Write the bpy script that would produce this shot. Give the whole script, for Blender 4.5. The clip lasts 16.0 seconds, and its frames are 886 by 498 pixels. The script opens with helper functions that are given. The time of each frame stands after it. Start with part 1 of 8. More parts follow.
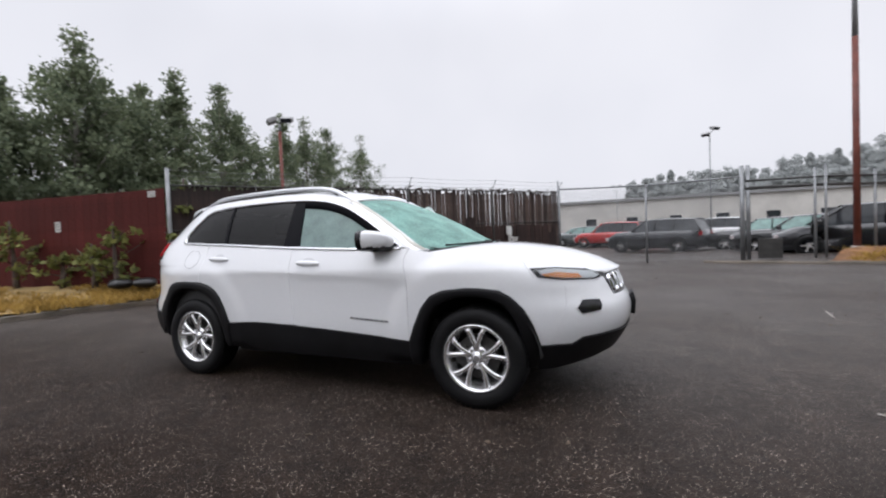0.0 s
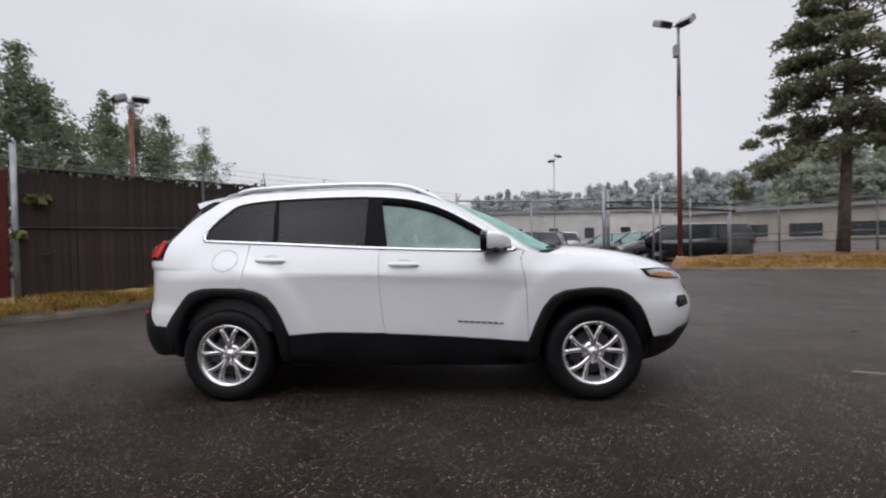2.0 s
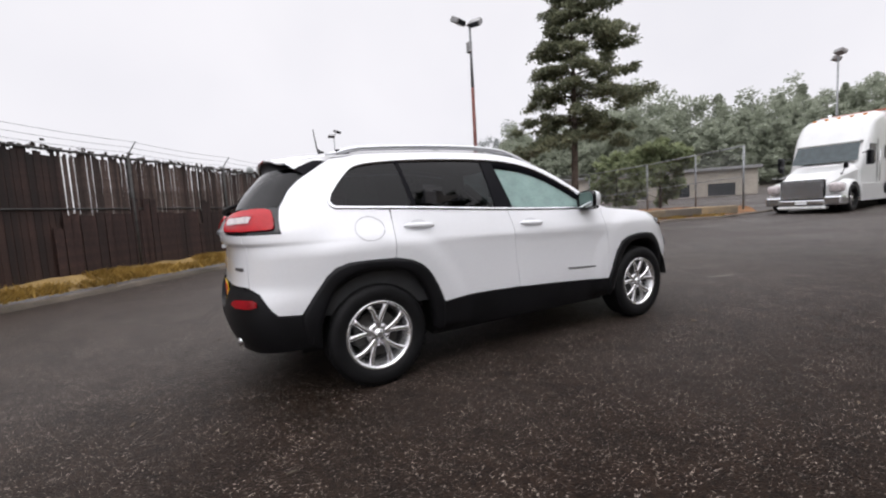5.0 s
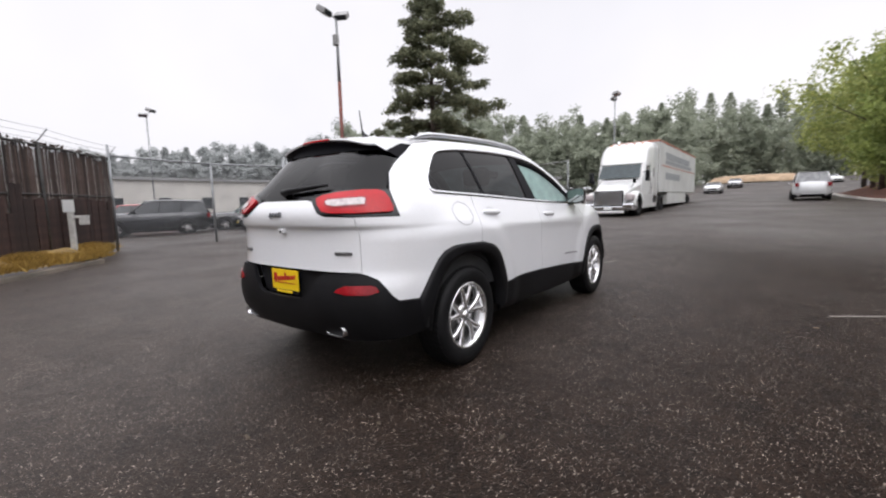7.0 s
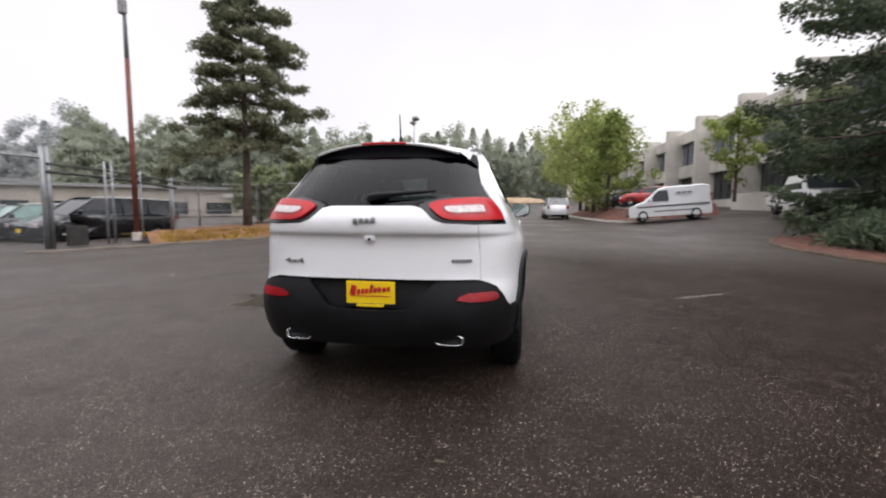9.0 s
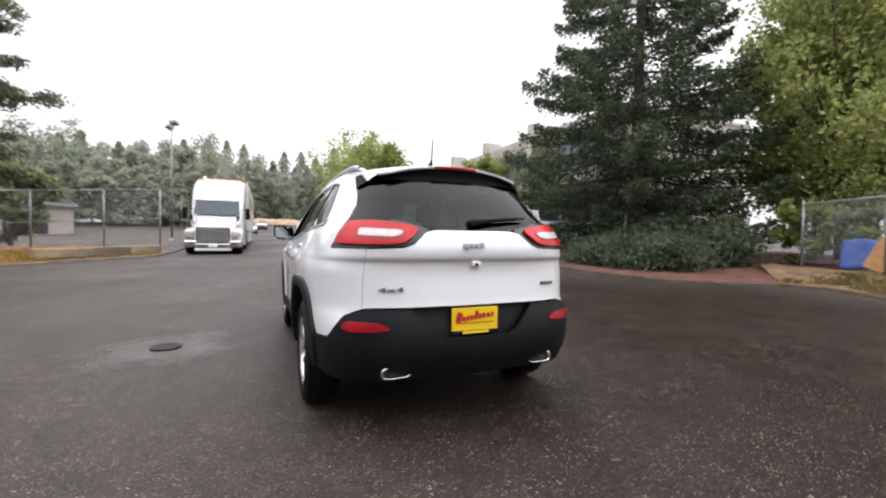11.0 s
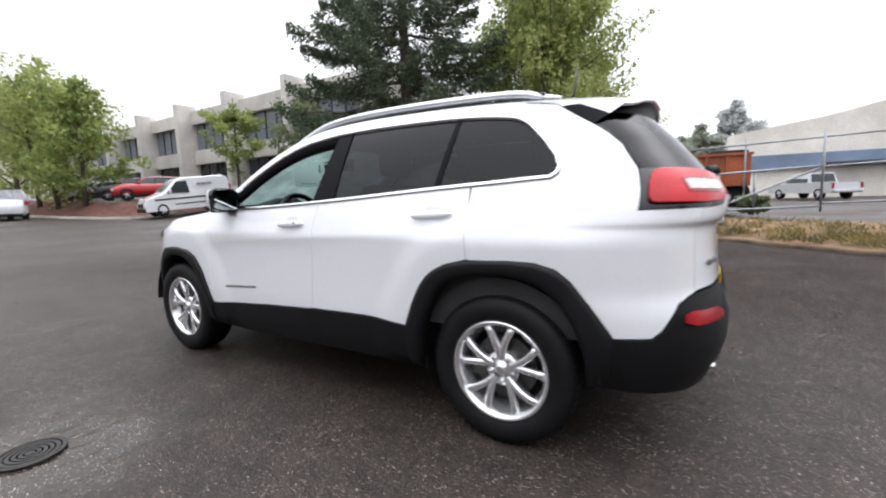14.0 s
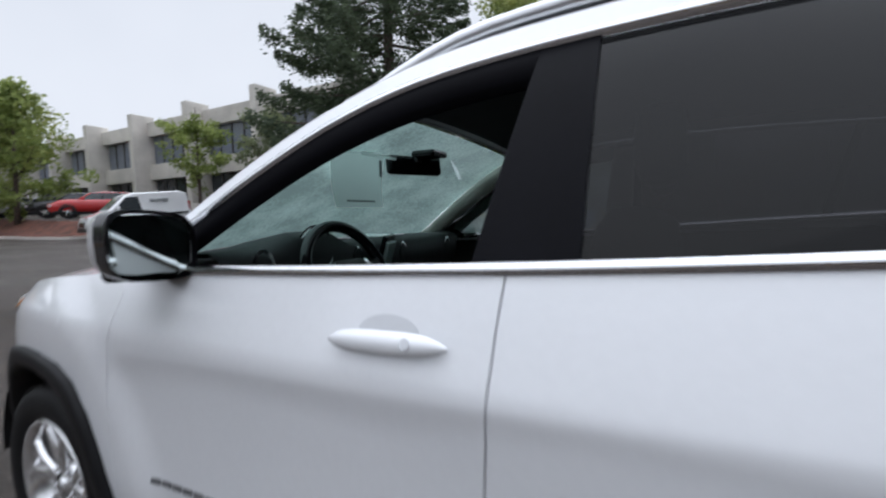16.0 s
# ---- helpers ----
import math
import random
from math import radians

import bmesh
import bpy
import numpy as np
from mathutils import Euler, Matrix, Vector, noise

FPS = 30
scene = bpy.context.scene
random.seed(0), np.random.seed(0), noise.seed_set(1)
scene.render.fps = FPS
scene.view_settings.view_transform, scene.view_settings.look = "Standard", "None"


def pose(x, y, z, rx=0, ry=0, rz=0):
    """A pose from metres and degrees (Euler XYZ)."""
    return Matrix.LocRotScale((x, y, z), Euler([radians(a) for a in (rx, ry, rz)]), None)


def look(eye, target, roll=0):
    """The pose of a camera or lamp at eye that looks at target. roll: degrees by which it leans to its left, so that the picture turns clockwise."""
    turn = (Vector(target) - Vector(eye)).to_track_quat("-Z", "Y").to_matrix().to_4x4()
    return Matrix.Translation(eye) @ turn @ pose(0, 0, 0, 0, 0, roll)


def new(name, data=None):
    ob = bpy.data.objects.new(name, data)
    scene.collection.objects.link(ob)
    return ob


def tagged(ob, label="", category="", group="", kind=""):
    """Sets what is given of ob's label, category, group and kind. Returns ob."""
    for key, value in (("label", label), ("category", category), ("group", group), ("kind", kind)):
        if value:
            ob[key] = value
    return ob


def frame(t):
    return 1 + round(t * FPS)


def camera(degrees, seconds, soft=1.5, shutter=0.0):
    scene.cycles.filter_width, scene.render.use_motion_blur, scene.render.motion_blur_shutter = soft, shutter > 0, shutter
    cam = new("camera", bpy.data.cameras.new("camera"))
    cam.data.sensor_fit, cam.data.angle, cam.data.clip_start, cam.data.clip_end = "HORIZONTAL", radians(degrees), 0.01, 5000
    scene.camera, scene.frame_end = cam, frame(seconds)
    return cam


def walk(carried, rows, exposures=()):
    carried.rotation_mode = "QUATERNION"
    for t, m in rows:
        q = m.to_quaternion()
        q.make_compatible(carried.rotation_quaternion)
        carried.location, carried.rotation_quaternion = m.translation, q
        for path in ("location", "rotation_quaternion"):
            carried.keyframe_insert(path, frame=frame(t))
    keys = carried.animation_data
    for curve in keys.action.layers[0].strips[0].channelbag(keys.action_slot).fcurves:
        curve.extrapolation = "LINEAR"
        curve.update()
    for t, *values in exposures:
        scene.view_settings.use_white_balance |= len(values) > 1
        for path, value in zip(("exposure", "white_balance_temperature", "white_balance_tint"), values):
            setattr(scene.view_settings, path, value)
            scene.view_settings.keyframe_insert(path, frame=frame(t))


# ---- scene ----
cam = camera(92.5, 16.0, soft=2.1, shutter=0.4)
PATH = [
    (0, (2.27, -3.571, 1.175), (1.496, -1.728, 1.116), -2.3),
    (0.5, (1.847, -3.675, 1.158), (1.282, -1.759, 1.066), -2.3),
    (1, (1.388, -3.818, 1.168), (1.035, -1.85, 1.145), -0.8),
    (1.5, (0.906, -3.911, 1.178), (0.646, -1.928, 1.21), -0.5),
    (2, (0.412, -3.97, 1.172), (0.322, -1.972, 1.135), -1.1),
    (2.5, (-0.082, -4.018, 1.161), (-0.028, -2.022, 1.052), -0.8),
    (3, (-0.517, -3.978, 1.165), (-0.241, -2.001, 1.037), -1.5),
    (3.2, (-0.702, -3.991, 1.153), (-0.346, -2.025, 1.061), -2.8),
    (5.3, (-2.574, -3.392, 1.152), (-1.515, -1.707, 0.953), -2.6),
    (5.5, (-2.735, -3.318, 1.154), (-1.623, -1.669, 0.946), -2.3),
    (6, (-3.103, -3.114, 1.154), (-1.748, -1.66, 0.923), -2.2),
    (6.5, (-3.396, -2.822, 1.164), (-1.921, -1.484, 0.987), -1.8),
    (7, (-3.75, -2.515, 1.132), (-2.17, -1.308, 0.914), -1.6),
    (7.5, (-4.029, -2.134, 1.126), (-2.309, -1.124, 0.981), -0.8),
    (8, (-4.286, -1.711, 1.127), (-2.454, -0.918, 1.007), -0.1),
    (8.5, (-4.471, -1.276, 1.133), (-2.557, -0.713, 0.995), 0.2),
    (9, (-4.582, -0.807, 1.126), (-2.612, -0.502, 0.957), 0.1),
    (9.5, (-4.673, -0.303, 1.119), (-2.681, -0.276, 0.935), 1.2),
    (9.8, (-4.614, 0.011, 1.11), (-2.629, -0.144, 0.922), 0.3),
    (10, (-4.615, 0.199, 1.136), (-2.642, -0.066, 0.938), 0.9),
    (10.2, (-4.593, 0.404, 1.123), (-2.638, 0.003, 0.992), 0.7),
    (12.3, (-3.676, 2.158, 1.133), (-2.151, 0.876, 0.959), 2.0),
    (12.5, (-3.511, 2.311, 1.127), (-2.08, 0.923, 0.97), 0.9),
    (13, (-3.083, 2.501, 1.128), (-1.782, 0.993, 0.951), -1.2),
    (13.3, (-2.803, 2.536, 1.15), (-1.571, 0.978, 0.917), -1.6),
    (13.5, (-2.598, 2.566, 1.138), (-1.403, 0.975, 0.938), -1.7),
    (14, (-2.132, 2.567, 1.137), (-1.073, 0.888, 0.892), -2.0),
    (14.5, (-1.643, 2.375, 1.151), (-0.599, 0.686, 0.912), 0.8),
    (15, (-1.18, 2.147, 1.179), (-0.239, 0.394, 0.972), -1.5),
    (15.5, (-0.791, 1.797, 1.189), (0.183, 0.064, 0.977), 0.4),
    (15.8, (-0.564, 1.589, 1.192), (0.414, -0.148, 1.026), 0.5),
    (16, (-0.425, 1.466, 1.213), (0.507, -0.296, 1.057), -1.4),
]
walk(cam, [(t, look(eye, target, roll)) for t, eye, target, roll in PATH], exposures=[(0, 0.05, 6250, 13), (2, -0.14, 6300, 14), (3, -0.10, 6350, 14), (5.5, 0.20, 6450, 14), (7, 0.26, 6450, 14), (8.5, 0.28, 6500, 14), (10, 0.42, 6550, 14), (12.5, 0.72, 6350, 13), (14, 0.68, 6250, 12), (15, 0.32, 6050, 10), (16, 0.0, 5950, 10)])

# ---- light ----
world = bpy.data.worlds.new("overcast_sky")
scene.world = world
world.use_nodes = True
wn = world.node_tree
wn.nodes.clear()
w_out = wn.nodes.new("ShaderNodeOutputWorld")
w_bg = wn.nodes.new("ShaderNodeBackground")
w_sky = wn.nodes.new("ShaderNodeTexSky")
w_sky.sky_type = "NISHITA"
w_sky.sun_disc = False
w_sky.sun_elevation = radians(48)
w_sky.sun_rotation = radians(215)
w_sky.dust_density = 4.0
w_hsv = wn.nodes.new("ShaderNodeHueSaturation")
w_hsv.inputs["Saturation"].default_value = 0.10
w_hsv.inputs["Value"].default_value = 0.10
w_mix = wn.nodes.new("ShaderNodeMix")
w_mix.data_type = "RGBA"
w_mix.inputs["Factor"].default_value = 0.78
w_tc = wn.nodes.new("ShaderNodeTexCoord")
w_noise = wn.nodes.new("ShaderNodeTexNoise")
w_noise.inputs["Scale"].default_value = 1.6
w_noise.inputs["Detail"].default_value = 4.0
w_ramp = wn.nodes.new("ShaderNodeValToRGB")
w_ramp.color_ramp.elements[0].position = 0.30
w_ramp.color_ramp.elements[0].color = (0.90, 0.91, 0.95, 1)
w_ramp.color_ramp.elements[1].position = 0.72
w_ramp.color_ramp.elements[1].color = (1.06, 1.06, 1.08, 1)
wn.links.new(w_tc.outputs["Generated"], w_noise.inputs["Vector"])
wn.links.new(w_noise.outputs["Fac"], w_ramp.inputs["Fac"])
wn.links.new(w_sky.outputs["Color"], w_hsv.inputs["Color"])
wn.links.new(w_hsv.outputs["Color"], w_mix.inputs["A"])
wn.links.new(w_ramp.outputs["Color"], w_mix.inputs["B"])
# an overcast sky is brightest overhead
w_sep = wn.nodes.new("ShaderNodeSeparateXYZ")
wn.links.new(w_tc.outputs["Generated"], w_sep.inputs["Vector"])
w_up = wn.nodes.new("ShaderNodeMapRange")
w_up.interpolation_type = "SMOOTHSTEP"
w_up.inputs["From Min"].default_value, w_up.inputs["From Max"].default_value = 0.40, 0.95
w_up.inputs["To Min"].default_value, w_up.inputs["To Max"].default_value = 1.0, 2.6
wn.links.new(w_sep.outputs["Z"], w_up.inputs["Value"])
w_mul = wn.nodes.new("ShaderNodeVectorMath")
w_mul.operation = "SCALE"
wn.links.new(w_mix.outputs["Result"], w_mul.inputs[0])
wn.links.new(w_up.outputs["Result"], w_mul.inputs["Scale"])
wn.links.new(w_mul.outputs["Vector"], w_bg.inputs["Color"])
wn.links.new(w_bg.outputs["Background"], w_out.inputs["Surface"])
w_bg.inputs["Strength"].default_value = 0.94

sun_data = bpy.data.lights.new("sun", "SUN")
sun_data.energy = 0.6
sun_data.angle = radians(110)
sun_data.color = (1.0, 0.98, 0.95)
sun = new("sun", sun_data)
sun.matrix_world = look((0, 0, 30), (-5, 3, 0))


# ---- materials ----
def shader(name):
    m = bpy.data.materials.new(name)
    m.use_nodes = True
    return m, m.node_tree, m.node_tree.nodes["Principled BSDF"]


def mat(name, color, rough=0.6, metal=0.0, vary=0.15, scale=6.0, fine=60.0, bump=0.0, coat=0.0, spec=0.5, per_object=0.0, color2=None, island=0.0):
    """A surface with a base colour that varies at two scales, and fine relief."""
    m, nt, p = shader(name)
    N, L = nt.nodes.new, nt.links.new
    tc = N("ShaderNodeTexCoord")
    n1 = N("ShaderNodeTexNoise")
    n1.inputs["Scale"].default_value = scale
    n1.inputs["Detail"].default_value = 5
    n2 = N("ShaderNodeTexNoise")
    n2.inputs["Scale"].default_value = fine
    n2.inputs["Detail"].default_value = 3
    L(tc.outputs["Object"], n1.inputs["Vector"])
    L(tc.outputs["Object"], n2.inputs["Vector"])
    mx = N("ShaderNodeMix")
    mx.data_type = "RGBA"
    c2 = color2 or tuple(c * (1 - 2 * vary) for c in color)
    mx.inputs["A"].default_value = (*[min(1, c * (1 + vary)) for c in color], 1)
    mx.inputs["B"].default_value = (*c2, 1)
    st = N("ShaderNodeMapRange")
    st.inputs["From Min"].default_value = 0.3
    st.inputs["From Max"].default_value = 0.7
    ad = N("ShaderNodeMath")
    ad.operation = "ADD"
    sc = N("ShaderNodeMath")
    sc.operation = "MULTIPLY_ADD"
    sc.inputs[1].default_value = 0.5
    sc.inputs[2].default_value = -0.25
    L(n2.outputs["Fac"], sc.inputs[0])
    L(n1.outputs["Fac"], ad.inputs[0])
    L(sc.outputs[0], ad.inputs[1])
    L(ad.outputs[0], st.inputs["Value"])
    L(st.outputs["Result"], mx.inputs["Factor"])
    col = mx.outputs["Result"]
    if per_object or island:
        src = N("ShaderNodeObjectInfo") if per_object else N("ShaderNodeNewGeometry")
        hs = N("ShaderNodeHueSaturation")
        mr = N("ShaderNodeMapRange")
        k = per_object or island
        mr.inputs["To Min"].default_value, mr.inputs["To Max"].default_value = 1 - k, 1 + k
        L(src.outputs["Random" if per_object else "Random Per Island"], mr.inputs["Value"])
        L(mr.outputs["Result"], hs.inputs["Value"])
        L(col, hs.inputs["Color"])
        col = hs.outputs["Color"]
    L(col, p.inputs["Base Color"])
    p.inputs["Roughness"].default_value = rough
    p.inputs["Metallic"].default_value = metal
    p.inputs["Specular IOR Level"].default_value = spec
    p.inputs["Coat Weight"].default_value = coat
    p.inputs["Coat Roughness"].default_value = 0.04
    if bump:
        b = N("ShaderNodeBump")
        b.inputs["Strength"].default_value = bump
        b.inputs["Distance"].default_value = 0.02
        L(n2.outputs["Fac"], b.inputs["Height"])
        L(b.outputs["Normal"], p.inputs["Normal"])
    return m


def glass_mat(name, tint, gloss=0.03, ior=1.5):
    """A thin pane: tinted light passes straight through, and the surface mirrors by Fresnel."""
    m = bpy.data.materials.new(name)
    m.use_nodes = True
    nt = m.node_tree
    nt.nodes.clear()
    N, L = nt.nodes.new, nt.links.new
    out = N("ShaderNodeOutputMaterial")
    mx = N("ShaderNodeMixShader")
    tr = N("ShaderNodeBsdfTransparent")
    tr.inputs["Color"].default_value = (*tint, 1)
    gl = N("ShaderNodeBsdfGlossy")
    gl.inputs["Roughness"].default_value = gloss
    fr = N("ShaderNodeFresnel")
    fr.inputs["IOR"].default_value = ior
    L(fr.outputs["Fac"], mx.inputs["Fac"])
    L(tr.outputs["BSDF"], mx.inputs[1])
    L(gl.outputs["BSDF"], mx.inputs[2])
    L(mx.outputs["Shader"], out.inputs["Surface"])
    return m


def asphalt_mat():
    """Wet worn asphalt: dark binder, pale stones of several sizes, damp patches, fine relief."""
    m, nt, p = shader("wet_asphalt")
    N, L = nt.nodes.new, nt.links.new
    tc = N("ShaderNodeTexCoord")
    big = N("ShaderNodeTexNoise")
    big.inputs["Scale"].default_value = 0.35
    big.inputs["Detail"].default_value = 6
    mid = N("ShaderNodeTexNoise")
    mid.inputs["Scale"].default_value = 9.0
    mid.inputs["Detail"].default_value = 5
    stones = N("ShaderNodeTexVoronoi")
    stones.inputs["Scale"].default_value = 100.0
    grain = N("ShaderNodeTexVoronoi")
    grain.inputs["Scale"].default_value = 130.0
    for n in (big, mid, stones, grain):
        L(tc.outputs["Object"], n.inputs["Vector"])
    # pale stones of two sizes, some brighter than others
    pick = N("ShaderNodeSeparateColor")
    L(stones.outputs["Color"], pick.inputs["Color"])
    chips = N("ShaderNodeTexVoronoi")
    chips.inputs["Scale"].default_value = 190.0
    L(tc.outputs["Object"], chips.inputs["Vector"])
    cpick = N("ShaderNodeSeparateColor")
    L(chips.outputs["Color"], cpick.inputs["Color"])
    shown = []
    for cells, sp, least, r0, r1 in ((stones, pick, 0.87, 0.12, 0.42), (chips, cpick, 0.87, 0.15, 0.52)):
        gt = N("ShaderNodeMapRange")
        gt.inputs["From Min"].default_value, gt.inputs["From Max"].default_value = least, 1.0
        gt.inputs["To Min"].default_value, gt.inputs["To Max"].default_value = 0.0, 1.0
        on = N("ShaderNodeMath")
        on.operation = "GREATER_THAN"
        on.inputs[1].default_value = least
        L(sp.outputs["Red"], on.inputs[0])
        L(sp.outputs["Red"], gt.inputs["Value"])
        tone_ = N("ShaderNodeMath")
        tone_.operation = "MULTIPLY_ADD"
        tone_.inputs[1].default_value = 0.80
        tone_.inputs[2].default_value = 0.20
        L(gt.outputs["Result"], tone_.inputs[0])
        size = N("ShaderNodeMapRange")
        size.inputs["To Min"].default_value, size.inputs["To Max"].default_value = r0, r1
        L(sp.outputs["Blue"], size.inputs["Value"])
        near = N("ShaderNodeMath")
        near.operation = "LESS_THAN"
        L(cells.outputs["Distance"], near.inputs[0])
        L(size.outputs["Result"], near.inputs[1])
        both_ = N("ShaderNodeMath")
        both_.operation = "MULTIPLY"
        L(on.outputs[0], both_.inputs[0])
        L(near.outputs[0], both_.inputs[1])
        lit = N("ShaderNodeMath")
        lit.operation = "MULTIPLY"
        L(both_.outputs[0], lit.inputs[0])
        L(tone_.outputs[0], lit.inputs[1])
        shown.append(lit)
    most = N("ShaderNodeMath")
    most.operation = "MAXIMUM"
    L(shown[0].outputs[0], most.inputs[0])
    L(shown[1].outputs[0], most.inputs[1])
    # the stones show more where the binder has worn away
    bare = N("ShaderNodeTexNoise")
    bare.inputs["Scale"].default_value = 2.6
    bare.inputs["Detail"].default_value = 7
    bare.inputs["Roughness"].default_value = 0.65
    L(tc.outputs["Object"], bare.inputs["Vector"])
    bared = N("ShaderNodeMapRange")
    bared.inputs["From Min"].default_value, bared.inputs["From Max"].default_value = 0.38, 0.62
    bared.inputs["To Min"].default_value, bared.inputs["To Max"].default_value = 0.45, 1.25
    L(bare.outputs["Fac"], bared.inputs["Value"])
    pale = N("ShaderNodeMath")
    pale.operation = "MULTIPLY"
    L(most.outputs[0], pale.inputs[0])
    L(bared.outputs["Result"], pale.inputs[1])
    base = N("ShaderNodeMix")
    base.data_type = "RGBA"
    base.inputs["A"].default_value = (0.0070, 0.0055, 0.0047, 1)
    base.inputs["B"].default_value = (0.034, 0.0275, 0.0232, 1)
    blend = N("ShaderNodeMath")
    blend.operation = "MULTIPLY_ADD"
    blend.inputs[1].default_value = 1.0
    blend.inputs[2].default_value = -0.5
    L(bare.outputs["Fac"], blend.inputs[0])
    mixed = N("ShaderNodeMath")
    mixed.operation = "ADD"
    mixed.use_clamp = True
    L(mid.outputs["Fac"], mixed.inputs[0])
    L(blend.outputs[0], mixed.inputs[1])
    L(mixed.outputs[0], base.inputs["Factor"])
    gsep = N("ShaderNodeSeparateColor")
    L(grain.outputs["Color"], gsep.inputs["Color"])
    gmul = N("ShaderNodeMapRange")
    gmul.inputs["To Min"].default_value, gmul.inputs["To Max"].default_value = 0.40, 1.7
    L(gsep.outputs["Green"], gmul.inputs["Value"])
    hs = N("ShaderNodeHueSaturation")
    L(gmul.outputs["Result"], hs.inputs["Value"])
    L(base.outputs["Result"], hs.inputs["Color"])
    mx = N("ShaderNodeMix")
    mx.data_type = "RGBA"
    mx.inputs["B"].default_value = (0.50, 0.43, 0.37, 1)
    # sky sheen of wet ground put into the colour: greyer and paler towards +y, ragged edge
    sep = N("ShaderNodeSeparateXYZ")
    L(tc.outputs["Object"], sep.inputs["Vector"])
    rag = N("ShaderNodeMath")
    rag.operation = "MULTIPLY_ADD"
    rag.inputs[1].default_value = 5.0
    L(big.outputs["Fac"], rag.inputs[0])
    L(sep.outputs["Y"], rag.inputs[2])
    sheen_side = N("ShaderNodeMapRange")
    sheen_side.interpolation_type = "SMOOTHSTEP"
    sheen_side.inputs["From Min"].default_value, sheen_side.inputs["From Max"].default_value = -0.6, 4.6
    L(rag.outputs[0], sheen_side.inputs["Value"])
    # the darker brown ends some metres out, where grazing sky sheen is painted in too
    away = N("ShaderNodeVectorMath")
    away.operation = "DISTANCE"
    away.inputs[1].default_value = (-0.5, -2.5, 0)
    L(tc.outputs["Object"], away.inputs[0])
    rag2 = N("ShaderNodeMath")
    rag2.operation = "MULTIPLY_ADD"
    rag2.inputs[1].default_value = 4.0
    L(big.outputs["Fac"], rag2.inputs[0])
    L(away.outputs["Value"], rag2.inputs[2])
    outer = N("ShaderNodeMapRange")
    outer.interpolation_type = "SMOOTHSTEP"
    outer.inputs["From Min"].default_value, outer.inputs["From Max"].default_value = 6.5, 13.0
    L(rag2.outputs[0], outer.inputs["Value"])
    painted_sheen = N("ShaderNodeMath")
    painted_sheen.operation = "MAXIMUM"
    L(sheen_side.outputs["Result"], painted_sheen.inputs[0])
    L(outer.outputs["Result"], painted_sheen.inputs[1])
    # asphalt colour multiplied by the painted sheen's tone
    worn = N("ShaderNodeMix")
    worn.data_type = "RGBA"
    worn.blend_type = "MULTIPLY"
    worn.inputs["Factor"].default_value = 1.0
    tone = N("ShaderNodeMix")
    tone.data_type = "RGBA"
    tone.inputs["A"].default_value = (0.66, 0.50, 0.40, 1)
    tone.inputs["B"].default_value = (1.46, 1.35, 1.27, 1)
    L(painted_sheen.outputs[0], tone.inputs["Factor"])
    L(hs.outputs["Color"], worn.inputs["A"])
    L(tone.outputs["Result"], worn.inputs["B"])
    L(worn.outputs["Result"], mx.inputs["A"])
    L(pale.outputs[0], mx.inputs["Factor"])
    gl = N("ShaderNodeMapRange")
    gl.inputs["To Min"].default_value, gl.inputs["To Max"].default_value = 0.05, 0.33
    L(painted_sheen.outputs[0], gl.inputs["Value"])
    L(gl.outputs["Result"], p.inputs["Specular IOR Level"])
    L(mx.outputs["Result"], p.inputs["Base Color"])
    rr = N("ShaderNodeMapRange")
    rr.inputs["From Min"].default_value, rr.inputs["From Max"].default_value = 0.32, 0.68
    rr.inputs["To Min"].default_value, rr.inputs["To Max"].default_value = 0.40, 0.62
    L(big.outputs["Fac"], rr.inputs["Value"])
    # a shallow film of standing water round the manhole
    off = N("ShaderNodeVectorMath")
    off.operation = "SUBTRACT"
    off.inputs[1].default_value = (0.50, 2.12, 0)
    L(tc.outputs["Object"], off.inputs[0])
    wob = N("ShaderNodeTexNoise")
    wob.inputs["Scale"].default_value = 2.2
    wob.inputs["Detail"].default_value = 4
    L(tc.outputs["Object"], wob.inputs["Vector"])
    ln = N("ShaderNodeVectorMath")
    ln.operation = "LENGTH"
    L(off.outputs["Vector"], ln.inputs[0])
    wsum = N("ShaderNodeMath")
    wsum.operation = "MULTIPLY_ADD"
    wsum.inputs[1].default_value = 0.9
    L(wob.outputs["Fac"], wsum.inputs[0])
    L(ln.outputs["Value"], wsum.inputs[2])
    film = N("ShaderNodeMapRange")
    film.interpolation_type = "SMOOTHSTEP"
    film.inputs["From Min"].default_value, film.inputs["From Max"].default_value = 0.72, 1.25
    film.inputs["To Min"].default_value, film.inputs["To Max"].default_value = 1.0, 0.0
    L(wsum.outputs[0], film.inputs["Value"])
    rmix = N("ShaderNodeMix")
    rmix.inputs["B"].default_value = 0.12
    L(film.outputs["Result"], rmix.inputs["Factor"])
    L(rr.outputs["Result"], rmix.inputs["A"])
    L(rmix.outputs["Result"], p.inputs["Roughness"])
    b = N("ShaderNodeBump")
    flat_film = N("ShaderNodeMapRange")
    flat_film.inputs["To Min"].default_value, flat_film.inputs["To Max"].default_value = 0.6, 0.06
    L(film.outputs["Result"], flat_film.inputs["Value"])
    L(flat_film.outputs["Result"], b.inputs["Strength"])
    b.inputs["Distance"].default_value = 0.008
    L(grain.outputs["Distance"], b.inputs["Height"])
    b2 = N("ShaderNodeBump")
    b2.inputs["Strength"].default_value = 0.25
    b2.inputs["Distance"].default_value = 0.05
    L(mid.outputs["Fac"], b2.inputs["Height"])
    L(b.outputs["Normal"], b2.inputs["Normal"])
    L(b2.outputs["Normal"], p.inputs["Normal"])
    return m


